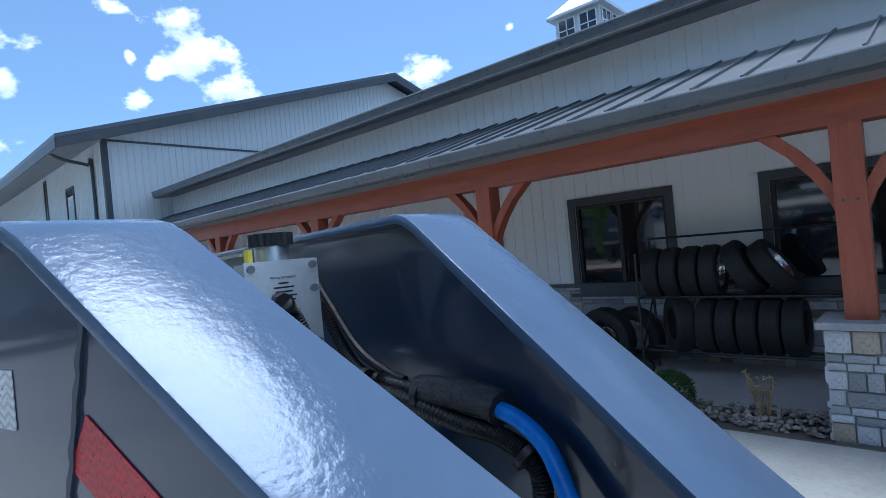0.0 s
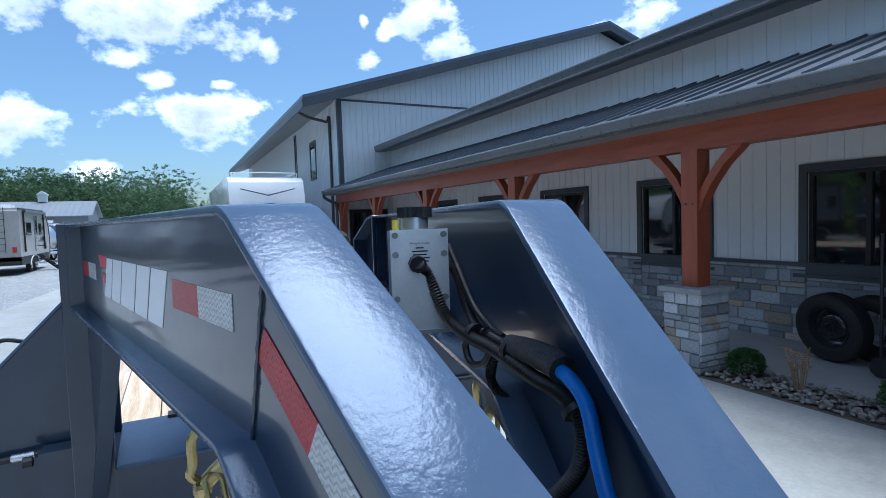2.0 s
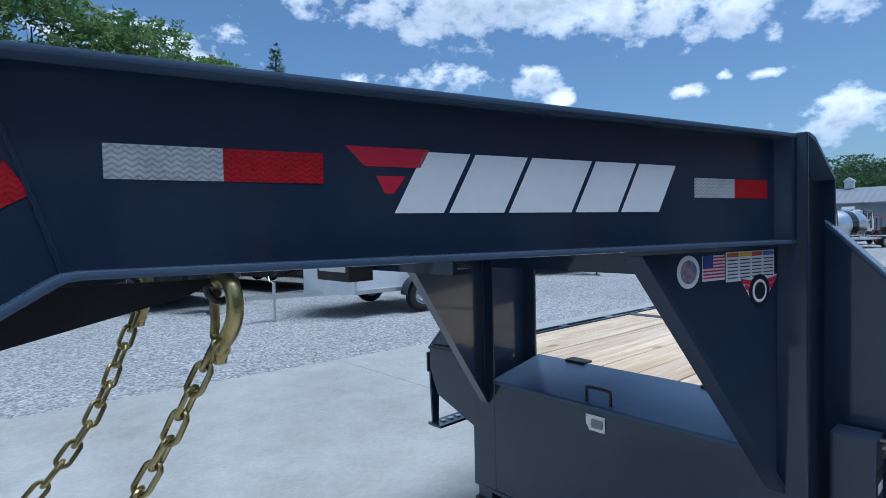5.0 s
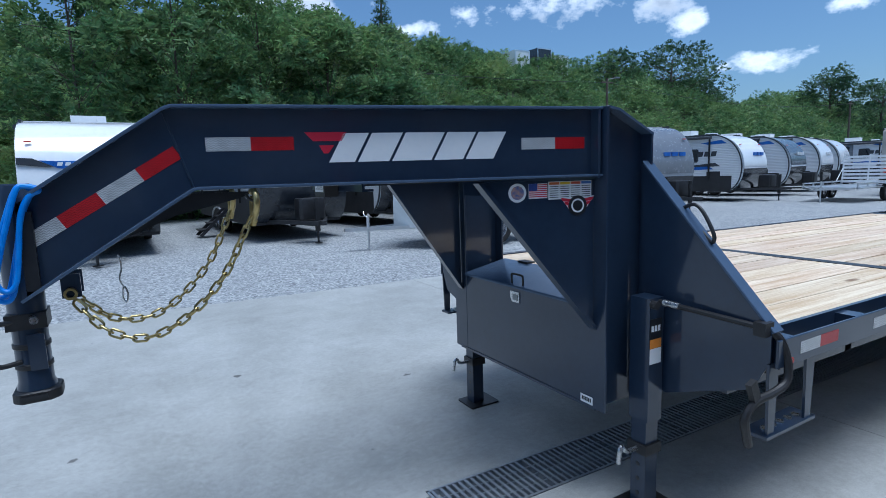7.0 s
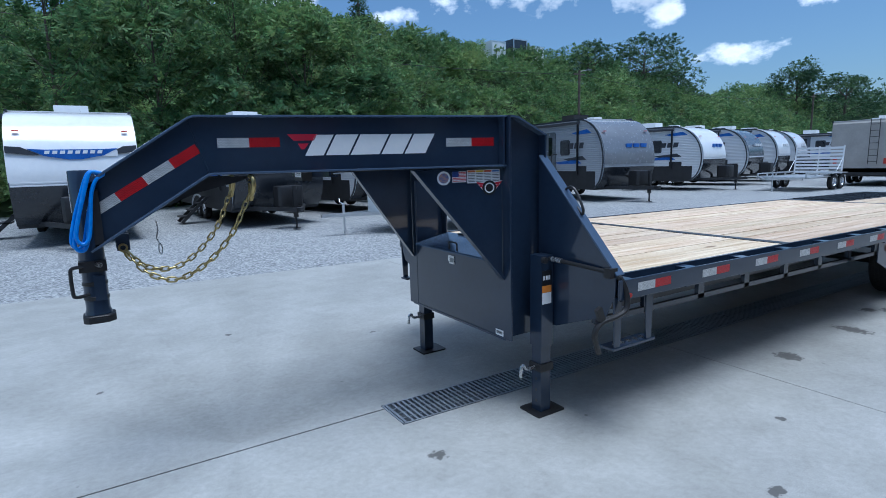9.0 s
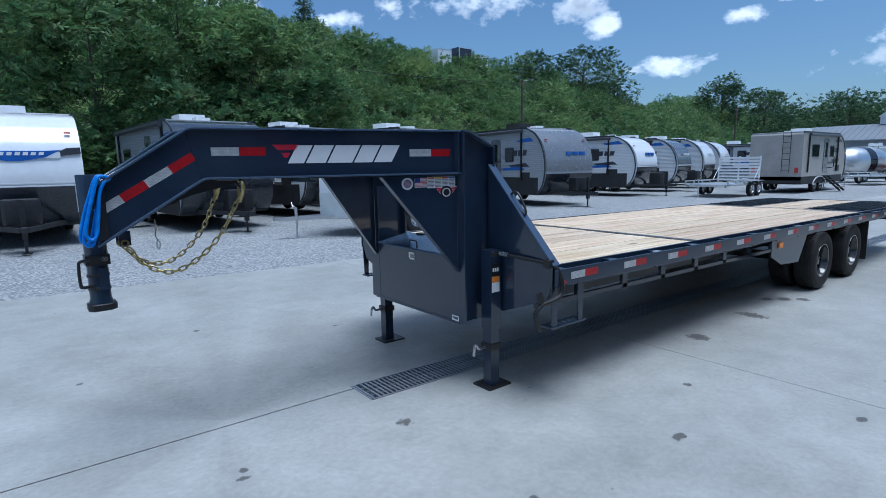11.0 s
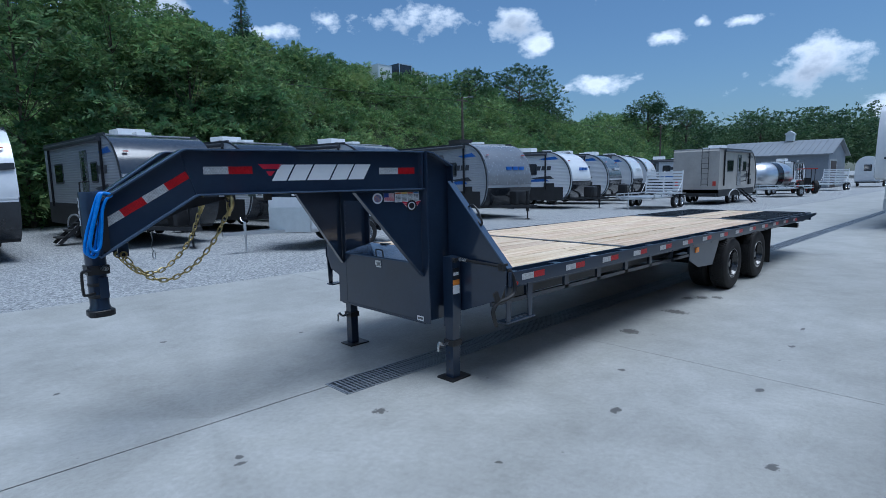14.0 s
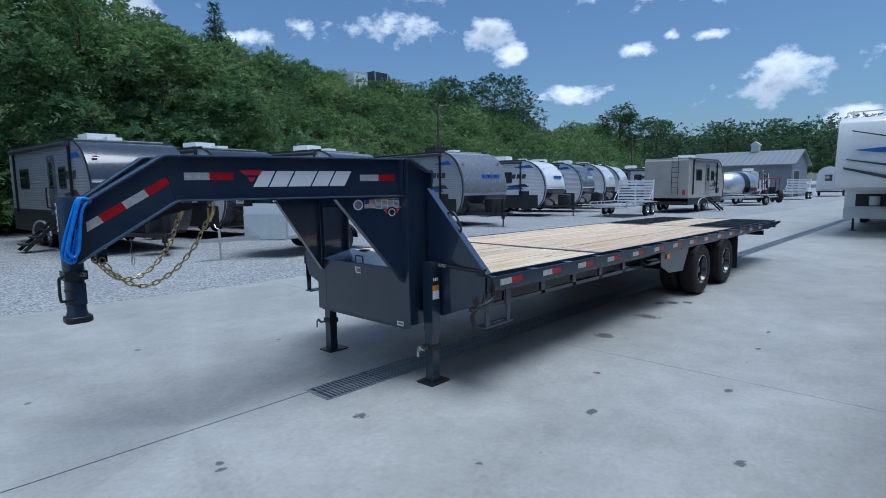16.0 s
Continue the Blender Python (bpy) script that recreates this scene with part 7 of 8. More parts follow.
def fifth_wheel():
    rv = thing("fifth_wheel_camper", Matrix.Translation((18.4, -2.66, 0)) @ Matrix.Rotation(math.pi, 4, "Z"), "large white fifth-wheel camper with grey sweeps and an overhanging nose", "camper trailer")
    W, L = 1.26, 10.5
    F = [(-2.55, .75), (-2.55, 1.42), (-.35, 1.40), (-.12, 1.46), (-.02, 1.75), (-.03, 2.3), (-.12, 2.9), (-.30, 3.38), (-.55, 3.52), (-1.2, 3.58)]
    bm = fresh()
    prism(bm, F + [(-L, 3.58), (-L, .75)], -W, W, xz)
    bmesh.ops.recalc_face_normals(bm, faces=bm.faces)
    soften(bm, .05, 2, 30)
    part("body", bm, CAP_WHITE, rv, smooth=30)
    bm = fresh()
    box(bm, -L, -2.5, -W - .005, W + .005, .42, .76)
    part("skirt", bm, CAP_WHITE, rv, smooth=0)
    bm = fresh()
    box(bm, -2.56, -2.52, -.95, .95, .82, 1.22)
    gb = part("generator_bay", bm, BELLY, rv, smooth=0)
    for yy in (-.45, .05):
        bm = fresh()
        cyl(bm, (-2.50, yy, .86), (-2.50, yy, 1.15), .15, 14)
        part("gas_bottle", bm, CAP_WHITE, gb)
    for pts, mat in (([(-.85, 2.55), (.1, 2.62), (.85, 2.5), (.3, 2.42), (-.4, 2.48)], VBLUE), ([(-1.0, 2.3), (0, 2.12), (1.0, 2.3), (1.0, 2.27), (0, 2.06), (-1.0, 2.27)], VDARK),
                     ([(-1.05, 2.06), (0, 1.80), (1.05, 2.06), (1.05, 2.0), (0, 1.7), (-1.05, 2.0)], VDARK), ([(-.9, 3.12), (0, 2.9), (.9, 3.12), (.9, 3.09), (0, 2.86), (-.9, 3.09)], VDARK)):
        bm = fresh()
        prism(bm, pts, -.03, .012, yz)
        bmesh.ops.recalc_face_normals(bm, faces=bm.faces)
        part("sweep", bm, mat, rv, smooth=0)
    for s in (-1, 1):
        bm = fresh()
        prism(bm, [(-.18, 1.47), (-.18, 1.80), (-.6, 1.80), (-1.5, 1.47)], *sorted((s * W, s * (W + .012))), xz)
        bmesh.ops.recalc_face_normals(bm, faces=bm.faces)
        part("grey_panel", bm, CAP_SILVER, rv, smooth=0)
        for k, z in enumerate((2.2, 2.45, 2.7)):
            bm = fresh()
            prism(bm, [(-.3, z), (-3.5 - k, z - .25), (-3.6 - k, z - .30), (-.3, z - .05)], *sorted((s * W, s * (W + .008))), xz)
            bmesh.ops.recalc_face_normals(bm, faces=bm.faces)
            part("sweep", bm, (VDARK, VBLUE, VDARK)[k], rv, smooth=0)
        for x0 in (-4.5, -6.5, -8.8):
            bm = fresh()
            box(bm, x0 - .9, x0, min(s * W, s * (W + .02)), max(s * W, s * (W + .02)), 1.9, 2.6)
            part("window", bm, GLASS, rv, smooth=0)
        bm = fresh()
        cyl(bm, (-2.75, s * 1.0, .0), (-2.75, s * 1.0, .8), .035, 8)
        cyl(bm, (-2.75, s * 1.0, .0), (-2.75, s * 1.0, .02), .11, 10)
        part("landing_leg", bm, BLACKP, rv)
        for xw in (-7.2, -8.1):
            wh = thing("wheel", None)
            wh.parent = rv
            m = Matrix.Translation((xw, s * 1.1, .37)) @ (Matrix() if s > 0 else Matrix.Rotation(math.pi, 4, "Z"))
            tyre_parts(wh, .365, .22, m, tread=14, rimmat=ALLOY)
        bm = fresh()
        box(bm, -.52, -.46, s * .9 - .06, s * .9 + .06, 3.40, 3.44)
        part("marker_lamp", bm, REDM, rv, smooth=0)
    bm = fresh()
    for s in (-1, 1):
        tube(bm, smoothline([(-.7, s * 1.1, 3.56), (-.75, s * 1.1, 3.70), (-3, s * 1.1, 3.72), (-9.5, s * 1.1, 3.72), (-9.6, s * 1.1, 3.58)], 3), .022, 6)
    tube(bm, [(-.75, -1.1, 3.70), (-.72, 0, 3.72), (-.75, 1.1, 3.70)], .022, 6)
    part("roof_rail", bm, CAP_WHITE, rv)
    bm = fresh()
    box(bm, -5.5, -4.5, -.4, .4, 3.58, 3.85)
    soften(bm, .08, 2)
    part("air_conditioner", bm, CAP_WHITE, rv)
    bm = fresh()
    box(bm, -1.55, -1.35, -.12, .12, .95, 1.42)
    cyl(bm, (-1.45, 0, .85), (-1.45, 0, .98), .09, 10)
    part("kingpin", bm, BELLY, rv)
    bm = fresh()
    prism(bm, [(-2.45, .28), (-2.0, .28), (-1.95, .42), (-2.0, .48), (-2.1, .36), (-2.45, .40)], W - .3, W - .24, xz)
    bmesh.ops.recalc_face_normals(bm, faces=bm.faces)
    part("step_bracket", bm, BELLY, rv, smooth=0)


def cargo_trailer():
    c = thing("cargo_trailer", Matrix.Translation((4.38, 8.9, 0)) @ Matrix.Rotation(radians(176), 4, "Z"), "white enclosed cargo trailer with aluminium edges and a drop jack", "cargo trailer")
    bm = fresh()
    prism(bm, [(-.62, 0), (-1.25, .95), (-4.0, .95), (-4.0, -.95), (-1.25, -.95)], .48, 2.28, xy)
    bmesh.ops.recalc_face_normals(bm, faces=bm.faces)
    soften(bm, .03, 2)
    part("body", bm, CAP_WHITE, c)
    bm = fresh()
    prism(bm, [(-.60, 0), (-1.24, .965), (-4.02, .965), (-4.02, -.965), (-1.24, -.965)], .44, .52, xy)
    prism(bm, [(-.60, 0), (-1.24, .965), (-4.02, .965), (-4.02, -.965), (-1.24, -.965)], 2.22, 2.30, xy)
    bmesh.ops.recalc_face_normals(bm, faces=bm.faces)
    part("edge_trim", bm, ALU, c, smooth=0)
    for s in (-1, 1):
        bm = fresh()
        prism(bm, [(-.625, s * .02), (-1.262, s * .975), (-1.29, s * .972), (-.64, s * .0)], .52, 1.05, xy)
        bmesh.ops.recalc_face_normals(bm, faces=bm.faces)
        part("stone_guard", bm, ALU, c, "scuffed bright stone guard", smooth=0)
        bm = fresh()
        cyl(bm, (-1.27, s * .955, .48), (-1.27, s * .955, 2.26), .03, 8)
        part("corner_post", bm, ALU, c)
        wh = thing("wheel", None)
        wh.parent = c
        m = Matrix.Translation((-2.75, s * 1.05, .33)) @ (Matrix() if s > 0 else Matrix.Rotation(math.pi, 4, "Z"))
        tyre_parts(wh, .33, .2, m, tread=14, rimmat=ALLOY)
        bm = fresh()
        arc = [(-2.75 + .44 * math.cos(a), .36 + .40 * math.sin(a)) for a in [math.pi * i / 10 for i in range(11)]]
        prism(bm, band(arc, -.02), *sorted((s * .95, s * 1.18)), xz)
        bmesh.ops.recalc_face_normals(bm, faces=bm.faces)
        part("fender", bm, CAP_DARK, c)
        bm = fresh()
        box(bm, -1.66, -1.58, min(s * .953, s * .97), max(s * .953, s * .97), .95, 1.0)
        part("marker_lamp", bm, REDM, c, smooth=0)
    bm = fresh()
    prism(bm, [(-1.3, .5), (-1.3, .42), (.35, -.04), (.35, .04)], .42, .50, xy)
    prism(bm, [(-1.3, -.5), (-1.3, -.42), (.35, .04), (.35, -.04)], .425, .495, xy)
    bmesh.ops.recalc_face_normals(bm, faces=bm.faces)
    box(bm, .3, .55, -.05, .05, .42, .50)
    part("tongue", bm, ALU, c, smooth=0)
    bm = fresh()
    cyl(bm, (0, 0, .0), (0, 0, .62), .026, 8)
    cyl(bm, (0, 0, .38), (0, 0, .72), .036, 8)
    cyl(bm, (0, 0, .72), (.08, 0, .76), .011, 6)
    cyl(bm, (.08, 0, .76), (.08, -.06, .84), .011, 6)
    part("jack", bm, ALU, c)


def utility_trailer(x, y, deg, label, L=3.9, gate=True, deckmat=None):
    u = thing("utility_trailer", Matrix.Translation((x, y, 0)) @ Matrix.Rotation(radians(deg), 4, "Z"), label, "utility trailer", "aluminium utility trailers")
    for s in (-1, 1):
        bm = fresh()
        box(bm, -1.0 - L, -1.0, s * .98 - .03, s * .98 + .03, .50, .60)
        box(bm, -1.0 - L, -1.0, s * .98 - .025, s * .98 + .025, .70, .75)
        for k in range(5):
            xx = -1.05 - k * (L - .1) / 4
            box(bm, xx - .025, xx + .025, s * .98 - .025, s * .98 + .025, .60, .70)
        part("side_rail", bm, ALU, u, smooth=0)
        bm = fresh()
        prism(bm, [(-1.0, s * .9), (-1.0, s * .82), (.3, s * .02), (.3, s * .08)], .50, .58, xy)
        bmesh.ops.recalc_face_normals(bm, faces=bm.faces)
        part("tongue", bm, ALU, u, smooth=0)
        for xw in (-1.0 - L * .62, -1.0 - L * .62 - .72) if gate else (-1.0 - L * .6,):
            wh = thing("wheel", None)
            wh.parent = u
            m = Matrix.Translation((xw, s * 1.14, .32)) @ (Matrix() if s > 0 else Matrix.Rotation(math.pi, 4, "Z"))
            tyre_parts(wh, .32, .19, m, tread=14, rimmat=ALLOY)
        bm = fresh()
        box(bm, -1.0 - L * .62 - 1.1, -1.0 - L * .62 + .4, s * 1.14 - .13, s * 1.14 + .13, .68, .71)
        soften(bm, .01)
        part("fender", bm, ALU, u)
    for k in range(8):
        bm = fresh()
        yy = -.92 + k * .262
        box(bm, -1.0 - L, -1.0, yy - .0, yy + .245, .54, .575)
        part("plank", bm, deckmat or ALU, u, smooth=0)
    bm = fresh()
    cyl(bm, (-.1, .12, .0), (-.1, .12, .85), .03, 8)
    part("jack", bm, ALU, u)
    if gate:
        gt = thing("ramp_gate", None)
        gt.parent = u
        for k in range(8):
            bm = fresh()
            z = .66 + k * .152
            box(bm, -1.0 - L - .03 - k * .012, -1.0 - L + .02 - k * .012, -.95, .95, z, z + .095)
            part("slat", bm, WHITE, gt, smooth=0)
        bm = fresh()
        for yy in (-.97, 0, .97):
            prism(bm, [(-1.0 - L, .55), (-1.0 - L + .05, .55), (-1.0 - L - .06, 1.86), (-1.0 - L - .11, 1.86)], yy - .025, yy + .025, xz)
        for yy in (-.97, .97):
            cyl(bm, (-1.0 - L - .05, yy, 1.35), (-1.0 - L + .55, yy, .72), .018, 6)
        bmesh.ops.recalc_face_normals(bm, faces=bm.faces)
        part("gate_frame", bm, WHITE, gt, smooth=0)
    return u


def tank_trailer():
    t = thing("silver_round_camper", Matrix.Translation((48.5, 7.6, 0)) @ Matrix.Rotation(radians(-25), 4, "Z") @ Matrix.Scale(.85, 4), "rounded polished silver camper with a dark window band", "camper trailer")
    bm = fresh()
    prof = [(-5.2, 0.0), (-5.1, .5), (-4.7, .95), (-4.0, 1.15), (-1.6, 1.15), (-.9, .98), (-.5, .55), (-.4, 0)]
    n = 20
    rings = []
    for x, r in prof:
        rings.append([bm.verts.new((x, r * 1.05 * math.cos(2 * math.pi * i / n), 1.62 + r * 1.05 * math.sin(2 * math.pi * i / n))) for i in range(n)])
    for a, b in zip(rings, rings[1:]):
        for i in range(n):
            bm.faces.new((a[i], a[(i + 1) % n], b[(i + 1) % n], b[i]))
    bmesh.ops.recalc_face_normals(bm, faces=bm.faces)
    part("shell", bm, ALU, t, smooth=60)
    bm = fresh()
    rr = []
    for x in (-2.9, -2.2):
        rr.append([bm.verts.new((x, 1.225 * math.cos(2 * math.pi * i / n), 1.62 + 1.225 * math.sin(2 * math.pi * i / n))) for i in range(n)])
    for i in range(n):
        bm.faces.new((rr[0][i], rr[0][(i + 1) % n], rr[1][(i + 1) % n], rr[1][i]))
    part("dark_band", bm, CAP_DARK, t, smooth=60)
    bm = fresh()
    box(bm, -4.8, .4, -.9, .9, .45, .62)
    part("frame", bm, BELLY, t, smooth=0)
    for s in (-1, 1):
        wh = thing("wheel", None)
        wh.parent = t
        tyre_parts(wh, .33, .2, Matrix.Translation((-3.2, s * 1.0, .33)) @ (Matrix() if s > 0 else Matrix.Rotation(math.pi, 4, "Z")), tread=12, rimmat=ALLOY)


def tractor():
    t = thing("tractor", Matrix.Translation((47.5, 6.3, 0)) @ Matrix.Rotation(radians(30), 4, "Z") @ Matrix.Scale(.8, 4), "small red tractor with a canopy", "tractor")
    bm = fresh()
    box(bm, .2, 1.5, -.3, .3, .7, 1.25)
    soften(bm, .06, 2)
    part("hood", bm, REDM, t)
    bm = fresh()
    box(bm, -.9, .3, -.35, .35, .55, .95)
    part("chassis", bm, BELLY, t)
    for x in (-.75, .15):
        for y in (-.5, .5):
            bm = fresh()
            cyl(bm, (x, y, .9), (x, y, 2.3), .035, 8)
            part("canopy_post", bm, BELLY, t)
    bm = fresh()
    box(bm, -.95, .4, -.65, .65, 2.3, 2.38)
    soften(bm, .03)
    part("canopy", bm, REDM, t)
    bm = fresh()
    box(bm, -.6, -.2, -.25, .25, .95, 1.5)
    soften(bm, .06)
    part("seat", bm, BLACKP, t)
    for x, r, w in ((-.55, .62, .36), (1.15, .38, .24)):
        for s in (-1, 1):
            wh = thing("wheel", None)
            wh.parent = t
            tyre_parts(wh, r, w, Matrix.Translation((x, s * .62, r)) @ (Matrix() if s > 0 else Matrix.Rotation(math.pi, 4, "Z")), tread=12, rimmat=REDM)


def barn():
    b = thing("barn", Matrix.Translation((64.5, 8.0, 0)), "grey gable barn with a pale metal roof and a small cupola", "barn")
    wallm = surface("grey_barn_siding", (.20, .22, .25), (.26, .28, .31), .5, .5)
    Wx, Wy, E, R = 8.5, 10.4, 3.4, 4.9
    bm = fresh()
    prism(bm, [(0, 0), (0, E), (Wx / 2, R), (Wx, E), (Wx, 0)], 0, .2, lambda a, z, c: (a, c, z))
    prism(bm, [(0, 0), (0, E), (Wx / 2, R), (Wx, E), (Wx, 0)], Wy - .2, Wy, lambda a, z, c: (a, c, z))
    box(bm, 0, .2, .2, Wy - .2, 0, E)
    box(bm, Wx - .2, Wx, .2, Wy - .2, 0, E)
    bmesh.ops.recalc_face_normals(bm, faces=bm.faces)
    part("wall", bm, wallm, b, smooth=0)
    sl = (R - E) / (Wx / 2)
    bm = fresh()
    prism(bm, [(-.4, E - .4 * sl + .05), (Wx / 2, R + .05), (Wx + .4, E - .4 * sl + .05), (Wx + .4, E - .4 * sl + .15), (Wx / 2, R + .15), (-.4, E - .4 * sl + .15)], -.4, Wy + .4, xz)
    bmesh.ops.recalc_face_normals(bm, faces=bm.faces)
    rf = part("roof", bm, BARNROOF, b, smooth=0)
    for k in range(20):
        bm = fresh()
        y = -.3 + k * .56
        prism(bm, [(-.4, E - .4 * sl + .15), (Wx / 2, R + .15), (Wx / 2, R + .20), (-.4, E - .4 * sl + .20)], y, y + .04, xz)
        bmesh.ops.recalc_face_normals(bm, faces=bm.faces)
        part("seam", bm, BARNROOF, rf, smooth=0)
    bm = fresh()
    box(bm, 1.0, 3.8, -.04, 0, 0, 2.7)
    dr = part("door", bm, surface("brown_door", (.05, .035, .03), (.08, .06, .05), 3, .6), b, "dark brown sliding door", smooth=0)
    bm = fresh()
    for a, c, d, e in ((.85, 1.0, 0, 2.85), (3.8, 3.95, 0, 2.85), (1.0, 3.8, 2.7, 2.85)):
        box(bm, a, c, -.05, 0, d, e)
    part("door_trim", bm, WHITE, dr, smooth=0)
    cu = Matrix.Translation((Wx / 2, 4.4, R + .1))
    bm = fresh()
    box(bm, -.38, .38, -.38, .38, 0, .7, cu)
    box(bm, -.46, .46, -.46, .46, .7, .78, cu)
    part("cupola", bm, METALW, b, smooth=0)
    bm = fresh()
    prism(bm, [(-.5, .78), (0, 1.15), (.5, .78)], -.5, .5, lambda a, z, c: cu @ Vector((c, a, z)))
    bmesh.ops.recalc_face_normals(bm, faces=bm.faces)
    part("cupola_roof", bm, METALW, b, smooth=0)


def arched_trailer():
    t = thing("arched_trailer", Matrix.Translation((67.5, 5.2, 0)), "white arched enclosed trailer beside the barn door", "trailer")
    arch = [(1.05 * math.cos(math.pi * i / 14), 2.05 + 1.05 * math.sin(math.pi * i / 14)) for i in range(15)]
    bm = fresh()
    prism(bm, arch + [(-1.05, .55), (1.05, .55)], 0, 4.2, yz)
    bmesh.ops.recalc_face_normals(bm, faces=bm.faces)
    part("body", bm, CAP_WHITE, t, smooth=30)
    bm = fresh()
    box(bm, -.03, 0, -.5, .5, .7, 2.45)
    dr = part("door", bm, RV_WHITE, t, smooth=0)
    bm = fresh()
    box(bm, -.04, -.03, -.32, .32, 1.6, 2.25)
    part("pane", bm, GLASS, dr, smooth=0)
    bm = fresh()
    box(bm, -.3, 4.4, -.95, .95, .42, .55)
    part("frame", bm, BELLY, t, smooth=0)
    for s in (-1, 1):
        wh = thing("wheel", None)
        wh.parent = t
        tyre_parts(wh, .33, .2, Matrix.Translation((2.4, s * 1.1, .33)) @ (Matrix() if s > 0 else Matrix.Rotation(math.pi, 4, "Z")), tread=12, rimmat=ALLOY)


def poles_and_boxes():
    for x, y, h in ((31.4, 27.0, 8.2), (71, 28, 8.2)):
        p = thing("utility_pole", Matrix.Translation((x, y, 0)), "weathered wooden utility pole with a lamp and crossarm", "utility pole", "utility poles")
        bm = fresh()
        cyl(bm, (0, 0, 0), (0, 0, h), .13, 10, .09)
        part("pole", bm, BARK, p)
        bm = fresh()
        box(bm, -.6, .6, -.05, .05, h - .35, h - .25)
        part("crossarm", bm, BARK, p)
        bm = fresh()
        cyl(bm, (0, 0, h - .1), (.75, -.2, h + .05), .025, 6)
        box(bm, .6, 1.0, -.32, -.12, h - .0, h + .1)
        part("lamp", bm, GALV, p)
    wr = thing("overhead_cable", Matrix.Translation((31.4, 27, 7.9)), "thin dark overhead cable between the poles", "cable")
    bm = fresh()
    for a, b in (((-45, -2, 1.0), (0, 0, 0)), ((0, 0, 0), (39.5, 1, 0))):
        A, B = Vector(a), Vector(b)
        tube(bm, [A.lerp(B, t / 14) + Vector((0, 0, -2.2 * (t / 14) * (1 - t / 14) * 1.6)) for t in range(15)], .016, 5)
    part("cable", bm, BLACKP, wr)
    for x, y, w, mat in ((41.5, 45.5, 2.0, CAP_DARK), (44.4, 45.8, 1.8, CAP_WHITE), (38.4, 45.5, 2.0, CAP_WHITE)):
        z = hill_height(x, y)
        c = thing("box_trailer", Matrix.Translation((x, y, z)), "boxy enclosed trailer parked on top of the bank", "box trailer", "box trailers on the bank")
        bm = fresh()
        box(bm, -w / 2, w / 2, 0, 5, 1.2, 3.6)
        soften(bm, .06)
        part("body", bm, mat, c)
        bm = fresh()
        for a, b2, c2, d2 in ((-w / 2, w / 2, 1.2, 1.3), (-w / 2, w / 2, 3.5, 3.6), (-w / 2, -w / 2 + .1, 1.3, 3.5), (w / 2 - .1, w / 2, 1.3, 3.5)):
            box(bm, a, b2, -.03, 0, c2, d2)
        part("edge_trim", bm, ALU, c, smooth=0)
        bm = fresh()
        for yy in (2, 2.9):
            for s in (-1, 1):
                cyl(bm, (s * w * .42, yy, .4), (s * w * .5, yy, .4), .4, 14)
        box(bm, -w * .4, w * .4, .2, 4.8, .5, 1.2)
        part("undercarriage", bm, BELLY, c)


build_campers()
fifth_wheel()
cargo_trailer()
utility_trailer(23.2, 8.6, 180, "aluminium tandem utility trailer with a tall slatted ramp gate", L=3.3)
utility_trailer(39.6, 7.6, 160, "low silver flat utility trailer", L=3.6, gate=False)
utility_trailer(54.5, 6.9, 172, "small aluminium utility trailer with a raised ramp gate", L=3.2)
tank_trailer()
tractor()
barn()
arched_trailer()
poles_and_boxes()

# ---------------------------------------------------------------- things on and before the porch
def loose_tyre(m, r, w, label, rim=None):
    t = thing("tyre", m, label, "tyre", "tyres on the rack")
    bm = fresh()
    prof = [(r * .60, -w * .36), (r * .66, -w * .46), (r * .82, -w * .52), (r * .94, -w * .47), (r * .99, -w * .38), (r, -w * .28), (r, w * .28), (r * .99, w * .38), (r * .94, w * .47), (r * .82, w * .52), (r * .66, w * .46), (r * .60, w * .36), (r * .64, w * .2), (r * .64, -w * .2), (r * .60, -w * .36)]
    lathe(bm, prof, 36, Matrix(), axis="y")
    ty = part("casing", bm, RUBBER, t)
    bm = fresh()
    for i in range(44):
        a = 2 * math.pi * i / 44
        for k, (y0, y1) in enumerate(((-.27, -.13), (-.09, .09), (.13, .27))):
            rot = Matrix.Rotation(a + (.07 if k == 1 else 0), 4, "Y")
            box(bm, -r * .058, r * .058, y0 * w, y1 * w, r - .006, r + .0025, rot)
    part("tread", bm, RUBBER, ty, smooth=0)
    if rim:
        bm = fresh()
        lathe(bm, [(r * .62, w * .34), (r * .60, w * .40), (r * .565, w * .40), (r * .55, w * .30), (r * .52, w * .24), (r * .50, w * .02), (r * .44, -w * .02), (r * .36, w * .10), (r * .30, w * .13), (r * .17, w * .12), (r * .155, w * .24), (r * .13, w * .25), (r * .12, w * .05), (0, w * .05)], 32, Matrix(), axis="y")
        lathe(bm, [(r * .62, -w * .34), (r * .58, -w * .34), (r * .52, -w * .2), (0, -w * .18)], 28, Matrix(), axis="y")
        wh = part("rim", bm, rim, t)
        for i in range(8):
            a = 2 * math.pi * i / 8
            bm = fresh()
            cyl(bm, (math.cos(a) * r * .235, w * .11, math.sin(a) * r * .235), (math.cos(a) * r * .235, w * .18, math.sin(a) * r * .235), r * .026, 6)
            part("wheel_nut", bm, rim, wh)
            bm = fresh()
            a += math.pi / 8
            cyl(bm, (math.cos(a) * r * .41, w * .025, math.sin(a) * r * .41), (math.cos(a) * r * .41, w * .06, math.sin(a) * r * .41), r * .045, 8)
            part("hand_hole", bm, RUBBER, wh)
    return t


